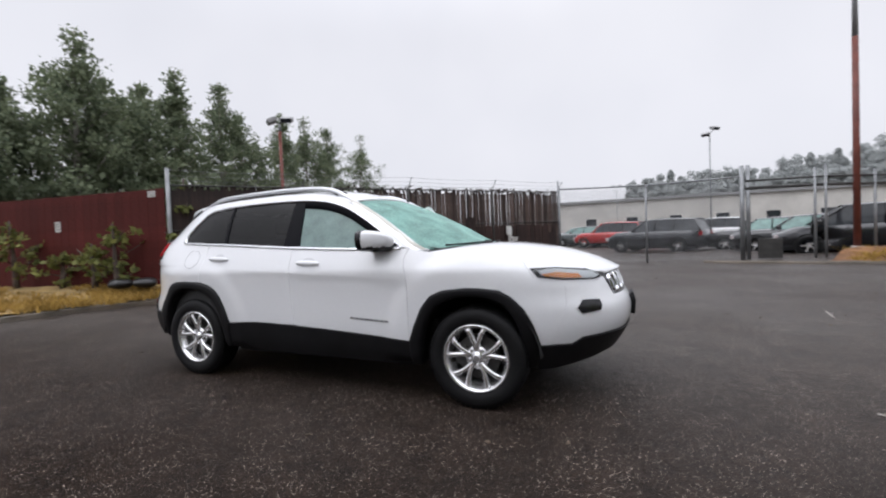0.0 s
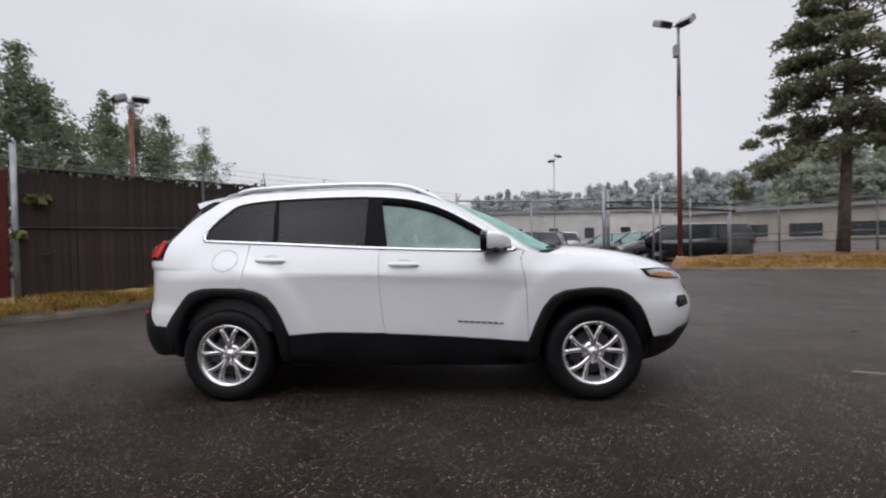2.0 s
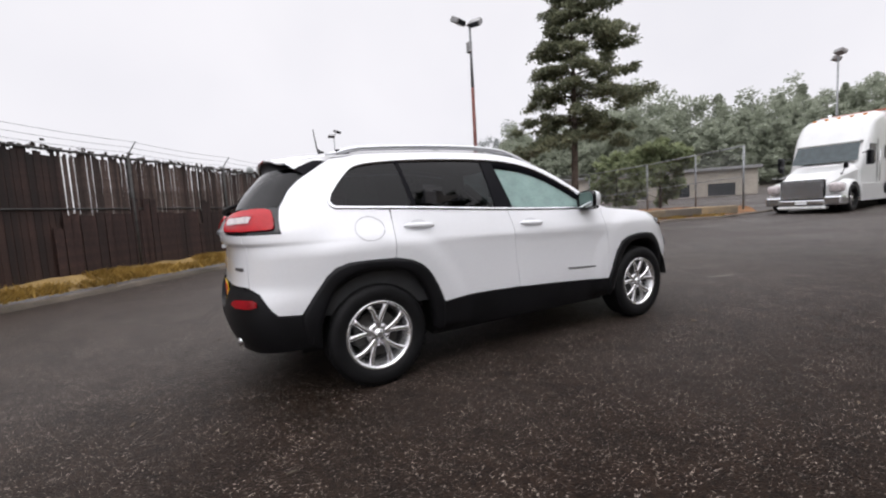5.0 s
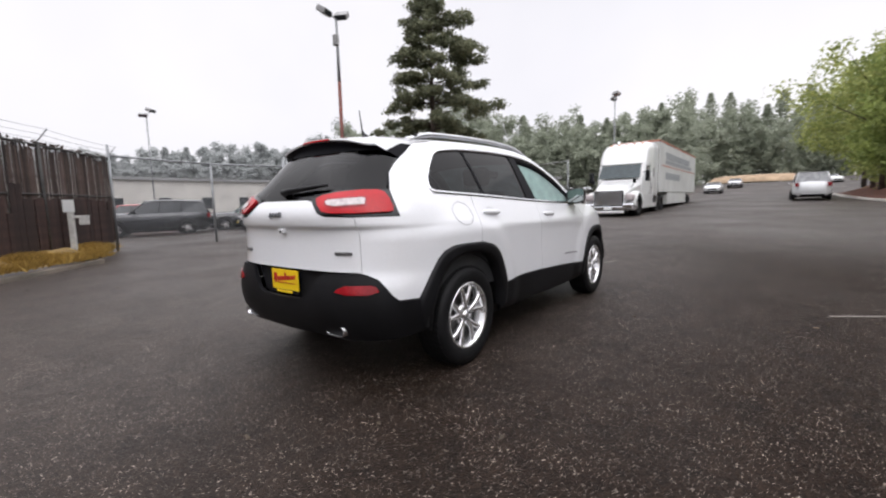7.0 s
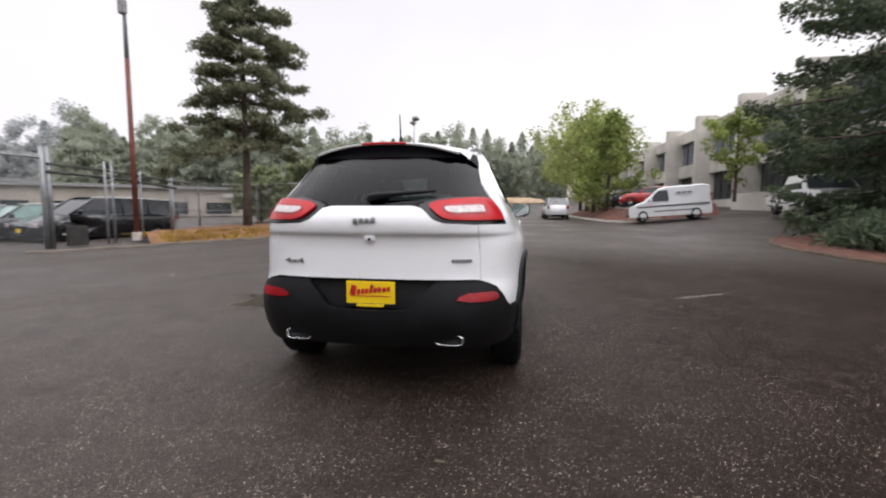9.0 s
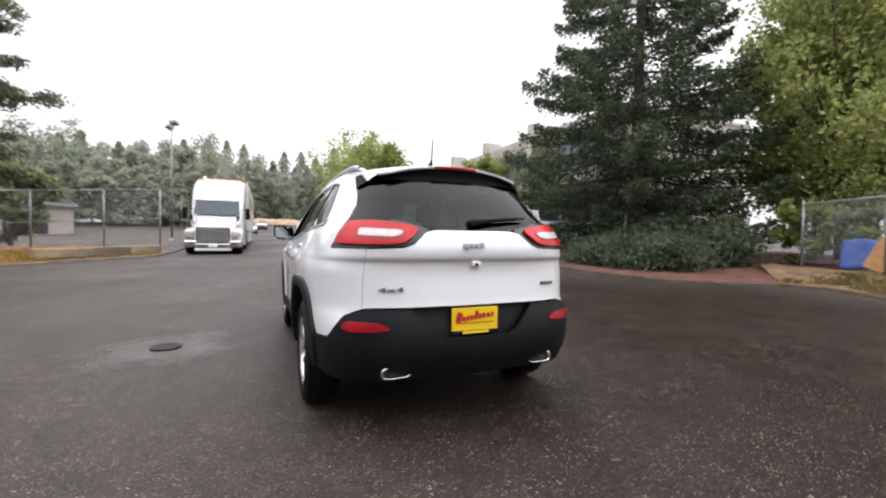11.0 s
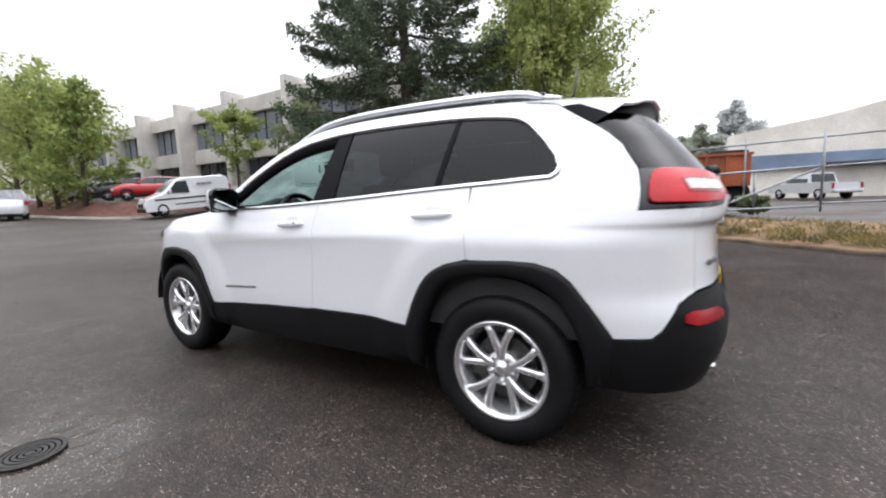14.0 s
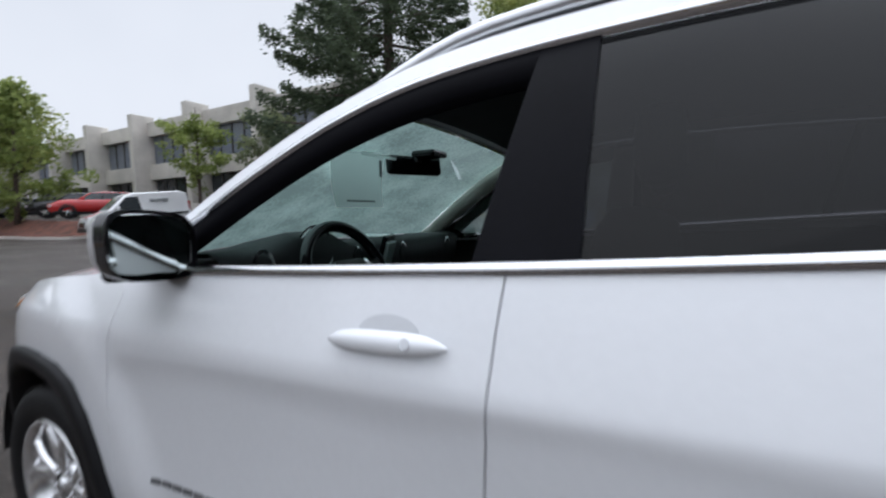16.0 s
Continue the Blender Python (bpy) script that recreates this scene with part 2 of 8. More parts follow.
def leaf_mat(name, dark, light, rough=0.6):
    """Leaves whose colour differs from leaf to leaf and from clump to clump, partly translucent."""
    m, nt, p = shader(name)
    N, L = nt.nodes.new, nt.links.new
    geo = N("ShaderNodeNewGeometry")
    tc = N("ShaderNodeTexCoord")
    n1 = N("ShaderNodeTexNoise")
    n1.inputs["Scale"].default_value = 0.9
    L(tc.outputs["Object"], n1.inputs["Vector"])
    ad = N("ShaderNodeMath")
    ad.operation = "MULTIPLY_ADD"
    ad.inputs[1].default_value = 0.6
    L(geo.outputs["Random Per Island"], ad.inputs[0])
    mr = N("ShaderNodeMapRange")
    mr.inputs["From Min"].default_value, mr.inputs["From Max"].default_value = 0.3, 0.7
    mr.inputs["To Min"].default_value, mr.inputs["To Max"].default_value = -0.1, 0.5
    L(n1.outputs["Fac"], mr.inputs["Value"])
    L(mr.outputs["Result"], ad.inputs[2])
    mx = N("ShaderNodeMix")
    mx.data_type = "RGBA"
    mx.inputs["A"].default_value = (*dark, 1)
    mx.inputs["B"].default_value = (*light, 1)
    L(ad.outputs[0], mx.inputs["Factor"])
    L(mx.outputs["Result"], p.inputs["Base Color"])
    p.inputs["Roughness"].default_value = rough
    p.inputs["Specular IOR Level"].default_value = 0.25
    tr = N("ShaderNodeBsdfTranslucent")
    L(mx.outputs["Result"], tr.inputs["Color"])
    ms = N("ShaderNodeMixShader")
    ms.inputs["Fac"].default_value = 0.42
    L(p.outputs["BSDF"], ms.inputs[1])
    L(tr.outputs["BSDF"], ms.inputs[2])
    L(ms.outputs["Shader"], nt.nodes["Material Output"].inputs["Surface"])
    return m


def wet_glass(name, tint, film, least, most):
    """Glass under a film of rain: drops and runs that scatter the light, with clearer gaps between them."""
    m = glass_mat(name, tint)
    nt = m.node_tree
    N, L = nt.nodes.new, nt.links.new
    out = nt.nodes["Material Output"]
    clear = out.inputs["Surface"].links[0].from_socket
    tc = N("ShaderNodeTexCoord")
    drops = N("ShaderNodeTexVoronoi")
    drops.inputs["Scale"].default_value = 85
    runs = N("ShaderNodeTexNoise")
    runs.inputs["Scale"].default_value = 7
    runs.inputs["Detail"].default_value = 6
    for n in (drops, runs):
        L(tc.outputs["Object"], n.inputs["Vector"])
    mul = N("ShaderNodeMath")
    mul.operation = "MULTIPLY_ADD"
    mul.inputs[1].default_value = -0.35
    L(drops.outputs["Distance"], mul.inputs[0])
    L(runs.outputs["Fac"], mul.inputs[2])
    mr = N("ShaderNodeMapRange")
    mr.inputs["From Min"].default_value, mr.inputs["From Max"].default_value = 0.15, 0.6
    mr.inputs["To Min"].default_value, mr.inputs["To Max"].default_value = least, most
    L(mul.outputs[0], mr.inputs["Value"])
    df = N("ShaderNodeBsdfDiffuse")
    df.inputs["Color"].default_value = (*film, 1)
    tr = N("ShaderNodeBsdfTranslucent")
    tr.inputs["Color"].default_value = (*[0.30 + 0.50 * c for c in film], 1)
    half = N("ShaderNodeMixShader")
    half.inputs["Fac"].default_value = 0.34
    L(df.outputs["BSDF"], half.inputs[1])
    L(tr.outputs["BSDF"], half.inputs[2])
    ms = N("ShaderNodeMixShader")
    L(mr.outputs["Result"], ms.inputs["Fac"])
    L(clear, ms.inputs[1])
    L(half.outputs["Shader"], ms.inputs[2])
    L(ms.outputs["Shader"], out.inputs["Surface"])
    return m


ASPHALT = asphalt_mat()
PAINT = mat("white_car_paint", (0.80, 0.81, 0.83), 0.30, vary=0.015, scale=1.5, coat=1.0)
CLAD = mat("black_grained_plastic", (0.0065, 0.0065, 0.0078), 0.52, vary=0.2, fine=300, bump=0.06, spec=0.24)
BLACK = mat("gloss_black_trim", (0.006, 0.006, 0.008), 0.12, vary=0.05)
DARK = mat("underbody_black", (0.006, 0.006, 0.006), 0.8)
CHROME = mat("bright_trim", (0.75, 0.76, 0.78), 0.18, metal=1.0, vary=0.02)
SATIN = mat("satin_silver_rail", (0.62, 0.63, 0.65), 0.30, metal=0.9, vary=0.03)
ALLOY = mat("silver_alloy", (0.86, 0.86, 0.87), 0.20, metal=0.85, vary=0.04, fine=200)
RUBBER = mat("tyre_rubber", (0.0065, 0.0065, 0.0073), 0.62, vary=0.2, fine=90, bump=0.1, spec=0.24)
PRIVACY = glass_mat("privacy_glass", (0.06, 0.06, 0.066), ior=1.34)
WINDSHIELD = wet_glass("wet_green_windscreen", (0.55, 0.76, 0.71), (0.38, 0.72, 0.63), 0.45, 0.80)
SIDE_GLASS = wet_glass("wet_green_side_glass", (0.60, 0.82, 0.77), (0.50, 0.68, 0.64), 0.48, 0.68)
CLEAR = glass_mat("clear_lens", (0.92, 0.94, 0.95))
REAR_GLASS = glass_mat("dark_rear_glass", (0.09, 0.09, 0.10), ior=1.33)
RED_LENS = mat("red_lamp_lens", (0.47, 0.008, 0.014), 0.22, vary=0.1, scale=9, coat=0.2, spec=0.25)
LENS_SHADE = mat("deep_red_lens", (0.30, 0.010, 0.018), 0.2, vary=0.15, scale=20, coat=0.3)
PILLAR = mat("satin_black_pillar", (0.005, 0.005, 0.007), 0.45, vary=0.1, spec=0.06)
RED_DULL = mat("red_reflector", (0.30, 0.010, 0.016), 0.2, vary=0.15)
WHITE_LENS = mat("clear_reversing_lens", (0.56, 0.50, 0.50), 0.15, vary=0.15, scale=20, coat=0.6)
AMBER = mat("amber_marker_lens", (0.95, 0.36, 0.08), 0.2, vary=0.1, coat=0.6)
YELLOW = mat("yellow_plate", (0.85, 0.58, 0.01), 0.4, vary=0.03)
PLATE_RED = mat("red_plate_lettering", (0.50, 0.02, 0.02), 0.4)
SEAT = mat("charcoal_seat_cloth", (0.022, 0.022, 0.024), 0.85, bump=0.2, fine=200)
CREAM = mat("pale_pillar_trim", (0.55, 0.53, 0.48), 0.7, vary=0.04)
PAPER = mat("white_sticker_paper", (0.78, 0.80, 0.80), 0.6, vary=0.03)
# the display's pale grey is its reflection, put into the base colour
SCREEN = mat("screen_with_reflection_grey", (0.46, 0.56, 0.56), 0.15, vary=0.03)
GREY_INK = mat("grey_print", (0.25, 0.27, 0.28), 0.6)


# ---- making meshes ----
def link(name, bm, material, parent=None, label="", smooth=True):
    me = bpy.data.meshes.new(name)
    if smooth:
        for f in bm.faces:
            f.smooth = True
    bm.to_mesh(me)
    bm.free()
    if "panel_normal" in me.attributes:
        vals = np.zeros(len(me.loops) * 3, dtype=np.float32)
        me.attributes["panel_normal"].data.foreach_get("vector", vals)
        me.attributes.remove(me.attributes["panel_normal"])
        me.normals_split_custom_set([tuple(n) for n in vals.reshape(-1, 3)])
    if material:
        me.materials.append(material)
    ob = new(name, me)
    if parent:
        ob.parent = parent
    if label:
        ob["label"] = label
    return ob


def part(name, bm, material, parent, label="", smooth=False):
    return link(name, bm, material, parent, label, smooth)


def empty(name, place=(0, 0, 0), turn=0.0):
    ob = new(name)
    ob.matrix_basis = pose(*place, 0, 0, turn)
    return ob


def add_box(bm, x0, x1, y0, y1, z0, z1, bevel=0.0, m=None):
    r = bmesh.ops.create_cube(bm, size=1)
    vs = r["verts"]
    for v in vs:
        v.co = Vector((x0 + (v.co.x + .5) * (x1 - x0), y0 + (v.co.y + .5) * (y1 - y0), z0 + (v.co.z + .5) * (z1 - z0)))
    if bevel:
        es = list({e for v in vs for e in v.link_edges})
        r2 = bmesh.ops.bevel(bm, geom=es, offset=bevel, segments=2, affect="EDGES", profile=0.5)
        vs = list({v for f in r2["faces"] for v in f.verts} | {v for v in vs if v.is_valid})
    if m is not None:
        for v in vs:
            v.co = m @ v.co
    return vs


def box_bm(x0, x1, y0, y1, z0, z1, bevel=0.0, m=None):
    bm = bmesh.new()
    add_box(bm, x0, x1, y0, y1, z0, z1, bevel, m)
    return bm


def add_tube(bm, points, radii, sides=8, caps=True):
    """A round bar along points."""
    rings = []
    pts = [Vector(p) for p in points]
    if not hasattr(radii, "__len__"):
        radii = [radii] * len(pts)
    for i, p in enumerate(pts):
        d = (pts[min(i + 1, len(pts) - 1)] - pts[max(i - 1, 0)]).normalized()
        a = d.orthogonal().normalized() if i == 0 else (a - d * a.dot(d)).normalized()
        b = d.cross(a)
        rings.append([bm.verts.new(p + (a * math.cos(2 * math.pi * k / sides) + b * math.sin(2 * math.pi * k / sides)) * radii[i]) for k in range(sides)])
    for r0, r1 in zip(rings, rings[1:]):
        for k in range(sides):
            bm.faces.new((r0[k], r0[(k + 1) % sides], r1[(k + 1) % sides], r1[k]))
    if caps:
        bm.faces.new(list(reversed(rings[0])))
        bm.faces.new(rings[-1])
    return rings


def tube_bm(points, radii, sides=8):
    bm = bmesh.new()
    add_tube(bm, points, radii, sides)
    return bm


def add_lathe(bm, profile, segs=40, m=None):
    """Turns (radius, y) round the y axis."""
    rings = []
    for k in range(segs):
        a = 2 * math.pi * k / segs
        rings.append([bm.verts.new((r * math.cos(a), y, r * math.sin(a))) for r, y in profile])
    for k in range(segs):
        r0, r1 = rings[k], rings[(k + 1) % segs]
        for i in range(len(profile) - 1):
            bm.faces.new((r0[i], r0[i + 1], r1[i + 1], r1[i]))
    if m is not None:
        for ring in rings:
            for v in ring:
                v.co = m @ v.co


def spline(knots):
    """A smooth curve through (x, y) knots, as a function."""
    xs = [k[0] for k in knots]
    ys = [k[1] for k in knots]
    n = len(xs)
    ms = [(ys[min(i + 1, n - 1)] - ys[max(i - 1, 0)]) / (xs[min(i + 1, n - 1)] - xs[max(i - 1, 0)]) for i in range(n)]

    def f(x):
        if x <= xs[0]:
            return ys[0] + (x - xs[0]) * ms[0]
        if x >= xs[-1]:
            return ys[-1] + (x - xs[-1]) * ms[-1]
        i = max(j for j in range(n - 1) if xs[j] <= x)
        h = xs[i + 1] - xs[i]
        t = (x - xs[i]) / h
        return (2 * t ** 3 - 3 * t * t + 1) * ys[i] + (t ** 3 - 2 * t * t + t) * h * ms[i] + (3 * t * t - 2 * t ** 3) * ys[i + 1] + (t ** 3 - t * t) * h * ms[i + 1]
    return f


def ease(a, b, x):
    t = max(0.0, min(1.0, (x - a) / (b - a)))
    return t * t * (3 - 2 * t)


def sheet(outline, surface, step=0.05, off=0.0, thick=0.012, cuts=()):
    """A panel cut to an outline in the two coordinates of a curved surface, with its rim folded inwards.
    surface(a, b, off) gives the place that lies off above the surface."""
    bm = bmesh.new()
    vs = [bm.verts.new((a, b, 0)) for a, b in outline]
    f = bm.faces.new(vs)
    bmesh.ops.triangulate(bm, faces=[f])
    for axis in (0, 1):
        lo, hi = min(p[axis] for p in outline), max(p[axis] for p in outline)
        k = math.ceil(lo / step + 0.02)
        while k * step < hi - 0.02 * step:
            co, no = [0, 0, 0], [0, 0, 0]
            co[axis], no[axis] = k * step, 1
            bmesh.ops.bisect_plane(bm, geom=bm.verts[:] + bm.edges[:] + bm.faces[:], dist=1e-5, plane_co=co, plane_no=no)
            k += 1
    for co, no in cuts:
        bmesh.ops.bisect_plane(bm, geom=bm.verts[:] + bm.edges[:] + bm.faces[:], dist=1e-5, plane_co=co, plane_no=no)
    flat = {v: (v.co.x, v.co.y) for v in bm.verts}
    rim = [e for e in bm.edges if e.is_boundary]
    for v, (a, b) in flat.items():
        v.co = surface(a, b, off)
    bm.normal_update()
    # face outwards
    v0 = next(iter(bm.faces)).verts[0]
    votes = 0
    for fc in bm.faces:
        v = fc.verts[0]
        a, b = flat[v]
        votes += 1 if fc.normal.dot(Vector(surface(a, b, off + 0.01)) - v.co) > 0 else -1
    if votes < 0:
        bmesh.ops.reverse_faces(bm, faces=bm.faces[:])
    # the surface's own normals, so that the panel's shading is as smooth as the surface
    lay = bm.loops.layers.float_vector.new("panel_normal")
    true_n = {v: (Vector(surface(a, b, 0.01)) - Vector(surface(a, b, 0))).normalized() for v, (a, b) in flat.items()}
    for fc in bm.faces:
        for lp in fc.loops:
            lp[lay] = true_n[lp.vert]
    if thick:
        low = {}
        for e in rim:
            for v in e.verts:
                if v not in low:
                    a, b = flat[v]
                    low[v] = bm.verts.new(surface(a, b, off - thick))
        for e in rim:
            lp = e.link_loops[0]
            a, b = lp.vert, lp.link_loop_next.vert
            bm.faces.new((b, a, low[a], low[b]))
            e.smooth = False
    return bm


# ---- the white car: its surfaces ----
half_width = spline([(.2, .84), (.35, .892), (.5, .911), (.62, .915), (.75, .918), (.88, .922), (.94, .921), (1.0, .900), (1.08, .868), (1.2, .815), (1.35, .745), (1.5, .665), (1.6, .60)])
tail_x = spline([(.2, -2.06), (.35, -2.165), (.45, -2.208), (.55, -2.220), (.65, -2.205), (.73, -2.185), (.80, -2.178), (.93, -2.170), (.985, -2.176), (1.005, -2.197), (1.03, -2.205), (1.08, -2.208), (1.14, -2.18), (1.3, -2.065), (1.4, -1.975), (1.5, -1.875), (1.62, -1.765)])
nose_x = spline([(.2, 2.12), (.35, 2.22), (.5, 2.31), (.60, 2.335), (.68, 2.325), (.76, 2.275), (.84, 2.24), (.9, 2.19), (1.0, 2.06), (1.3, 1.7)])
TAIL_P, TAIL_Q, NOSE_P, NOSE_Q = 7, 2.6, 5.5, 2.5
plan_memo = {}
CREASE = 0.922
TAIL_CUTS = [((0, z, 0), (0, 1, 0)) for z in (.965, .98, .99, 1.0, 1.012, 1.03)]
CREASE_CUTS = [((0, CREASE - d, 0), (0.05, 1, 0)) for d in (-0.007, 0.0, 0.007, 0.02)]


def side_y(x, z):
    w = half_width(z)
    if x < 0:
        u = min(1, x / tail_x(z))
        return w * (1 - u ** TAIL_P) ** (1 / TAIL_Q)
    u = min(1, x / nose_x(z))
    return w * (1 - u ** NOSE_P) ** (1 / NOSE_Q)


def plan_curve(z, rear):
    key = (round(z, 4), rear)
    if key not in plan_memo:
        xe, p, q = (tail_x(z), TAIL_P, TAIL_Q) if rear else (nose_x(z), NOSE_P, NOSE_Q)
        th0 = math.asin((1.35 / abs(xe)) ** (p / 2))
        th = th0 + (math.pi / 2 - th0) * np.linspace(0, 1, 161)
        xs = xe * np.sin(th) ** (2 / p)
        ys = half_width(z) * np.clip(np.cos(th), 0, 1) ** (2 / q)
        ys[-1] = 0
        d = np.concatenate([[0], np.cumsum(np.hypot(np.diff(xs), np.diff(ys)))])
        plan_memo[key] = (xs, ys, d / d[-1])
    return plan_memo[key]


def raw_side(s, z):
    """s is x between the axles; past them it runs round the corner to the middle at -2.95 and 2.95."""
    if -1.35 <= s <= 1.35:
        x, y = s, side_y(s, z)
    else:
        xs, ys, d = plan_curve(z, s < 0)
        a = (abs(s) - 1.35) / 1.6
        x, y = float(np.interp(a, d, xs)), float(np.interp(a, d, ys))
    # the tail's corners are squarer than the plan curve, most of all below the glass
    if s < -1.45 and s > -2.8:
        u = (s + 2.15) / (.70 if s > -2.15 else .65)
        b = math.cos(u * math.pi / 2) ** 2 * (.020 + .036 * ease(1.34, 1.16, z) + .016 * ease(.75, .62, z))
        x, y = x - .75 * b, y + .66 * b
    # pressed crease along the doors, with a hollow under it, and swollen wheel arches
    crease = CREASE - 0.05 * x
    d = max(0.0, crease - z)
    hollow = 0.006 * ease(1.02, 0.80, x) * ease(-1.12, -0.50, x) * min(1.0, d / 0.05) * ease(0.46, 0.10, d)
    arch = 0.0
    for cx in (-1.36, 1.36):
        r = math.hypot((x - cx), (z - 0.36) * 0.97)
        arch += 0.016 * ease(0.74, 0.60, r) if z > 0.3 else 0.0
    y = y - hollow + (arch if abs(s) < 1.9 else 0.0) * (1.0 if abs(s) < 1.6 else max(0, (1.9 - abs(s)) / .3))
    return Vector((x, y, z))


def right_side(s, z, off=0.0):
    p = raw_side(s, z)
    if off:
        du = raw_side(s + 0.004, z) - raw_side(s - 0.004, z)
        dv = raw_side(s, z + 0.006) - raw_side(s, z - 0.006)
        n = dv.cross(du).normalized()
        if n.dot(Vector((p.x * 0.3 if abs(p.x) > 1.3 else 0, max(p.y, 0.05), 0))) < 0:
            n = -n
        p = p + n * off
    return Vector((p.x, -p.y, p.z))


def left_side(s, z, off=0.0):
    p = right_side(s, z, off)
    return Vector((p.x, -p.y, p.z))


shoulder = spline([(-2.0, 1.490), (-1.85, 1.516), (-1.6, 1.551), (-1.2, 1.580), (-.6, 1.598), (-.2, 1.590), (.05, 1.555), (.25, 1.485), (.46, 1.375), (.70, 1.215), (.86, 1.105), (1.0, 1.072), (1.3, 1.045), (1.6, 1.008), (1.85, .965), (2.05, .915), (2.2, .865)])
bulge = spline([(-2.0, -.14), (-1.7, -.07), (-1.2, 0), (0, 0), (.25, .06), (.6, .20), (.86, .30), (1.0, .27), (1.5, .17), (2.0, .10), (2.2, .06)])
crown = spline([(-2.0, .046), (-1.85, .053), (-1.6, .066), (-1.0, .07), (-.2, .065), (.25, .05), (.6, .045), (.9, .03), (1.1, .05), (1.6, .055), (2.0, .04), (2.2, .03)])


rear_roof_half = spline([(-2.0, .36), (-1.85, .455), (-1.8, .488), (-1.7, .528), (-1.6, .556), (-1.5, .577), (-1.35, .595), (-1.2, .606)])


def raw_top(X, v):
    z = shoulder(X)
    y = side_y(X, z) if X > -1.35 else rear_roof_half(X)
    k = 1 - abs(v) ** 2.2
    return Vector((X + bulge(X) * k, v * y, z + crown(X) * k))


def top_side(X, v, off=0.0):
    p = raw_top(X, v)
    if off:
        n = (raw_top(X + .004, v) - raw_top(X - .004, v)).cross(raw_top(X, v + .004) - raw_top(X, v - .004)).normalized()
        p = p + (n if n.z > 0 else -n) * off
    return p


def along(knots, a, b, n):
    """n + 1 points of a smooth curve between a and b."""
    f = spline(knots)
    return [(a + (b - a) * i / n, f(a + (b - a) * i / n)) for i in range(n + 1)]


def arc_points(cx, cz, r, a0, a1, n, squash=1.0):
    return [(cx + r * math.cos(radians(a0 + (a1 - a0) * i / n)), cz + squash * r * math.sin(radians(a0 + (a1 - a0) * i / n))) for i in range(n + 1)]


# outlines, in the side's coordinates
REAR_ARCH = [(-.868, .505), (-.915, .625), (-.965, .722), (-1.02, .785), (-1.10, .828), (-1.24, .853), (-1.42, .858), (-1.55, .853), (-1.64, .828), (-1.70, .780), (-1.76, .700), (-1.85, .560)]
FRONT_ARCH = [(.875, .445), (.925, .575), (.980, .690), (1.05, .772), (1.14, .810), (1.30, .826), (1.42, .824), (1.55, .808), (1.63, .765), (1.70, .690), (1.76, .580), (1.82, .442)]
REAR_LIP = [(-.935, .33), (-.952, .47), (-1.0, .60), (-1.07, .71), (-1.16, .768), (-1.30, .792), (-1.45, .790), (-1.57, .755), (-1.65, .690), (-1.70, .60), (-1.745, .47), (-1.76, .33)]
FRONT_LIP = [(.945, .30), (.962, .45), (1.01, .59), (1.08, .695), (1.18, .750), (1.32, .768), (1.46, .758), (1.56, .715), (1.625, .64), (1.67, .54), (1.70, .42), (1.71, .30)]
SILL = along([(-.868, .505), (-.68, .517), (-.48, .520), (.17, .492), (.875, .445)], -.868, .875, 12)
BELT = spline([(-1.62, 1.205), (-1.15, 1.182), (-.98, 1.173), (-.2, 1.128), (.6, 1.098), (.9, 1.10)])
DLO_TOP = spline([(-1.62, 1.30), (-1.56, 1.365), (-1.45, 1.452), (-1.25, 1.50), (-.84, 1.526), (-.3, 1.526), (.03, 1.492), (.25, 1.424), (.46, 1.314), (.65, 1.195), (.80, 1.102)])


def cut(curve, a, b, n, lift=0.0):
    return [(a + (b - a) * i / n, curve(a + (b - a) * i / n) + lift) for i in range(n + 1)]


jeep = empty("suv")
tagged(jeep, "white compact SUV with black wheel-arch cladding, wet, parked on asphalt", "car")
G = 0.0017  # half a shut line


def both(name, outline, material, step=0.05, off=0.0, thick=0.012, parents=None, label="", cuts=()):
    """The same part on the right and on the left side."""
    made = []
    for k, surf in enumerate((right_side, left_side)):
        bm = sheet(outline, surf, step, off, thick, cuts)
        made.append(link(name, bm, material, parents[k] if parents else jeep, label))
    return made


# shut lines between the panels
FRONT_SHUT = [(.862, 1.10), (.832, 1.03), (.842, .97), (.858, .90), (.868, .80), (.872, .62), (.875, .445)]
MID_SHUT = [(-.208, 1.125), (-.203, 1.05), (-.200, .95), (-.192, .80), (-.178, .65), (-.160, .513)]
REAR_SHUT = [(-1.19, 1.184), (-1.198, 1.08), (-1.207, .97), (-1.215, .87), (-1.218, .8555)]


def shifted(line, d):
    return [(a + d, b) for a, b in line]


def rev(line):
    return list(reversed(line))


front_doors = both("front_door", rev(shifted(FRONT_SHUT, -G)) + cut(BELT, .855, -.204, 16) + shifted(MID_SHUT, G) + [p for p in SILL if -.15 < p[0] < .86], PAINT, .04, cuts=CREASE_CUTS)
rear_doors = both("rear_door", rev(shifted(MID_SHUT, -G)) + cut(BELT, -.214, -1.184, 14) + shifted(REAR_SHUT, G) + rev([p for p in REAR_ARCH if p[0] > -1.2]) + [p for p in SILL if -.86 < p[0] < -.17], PAINT, .04, cuts=CREASE_CUTS)
def bonnet_edge(s):
    return shoulder(raw_side(s, .95).x) + .002


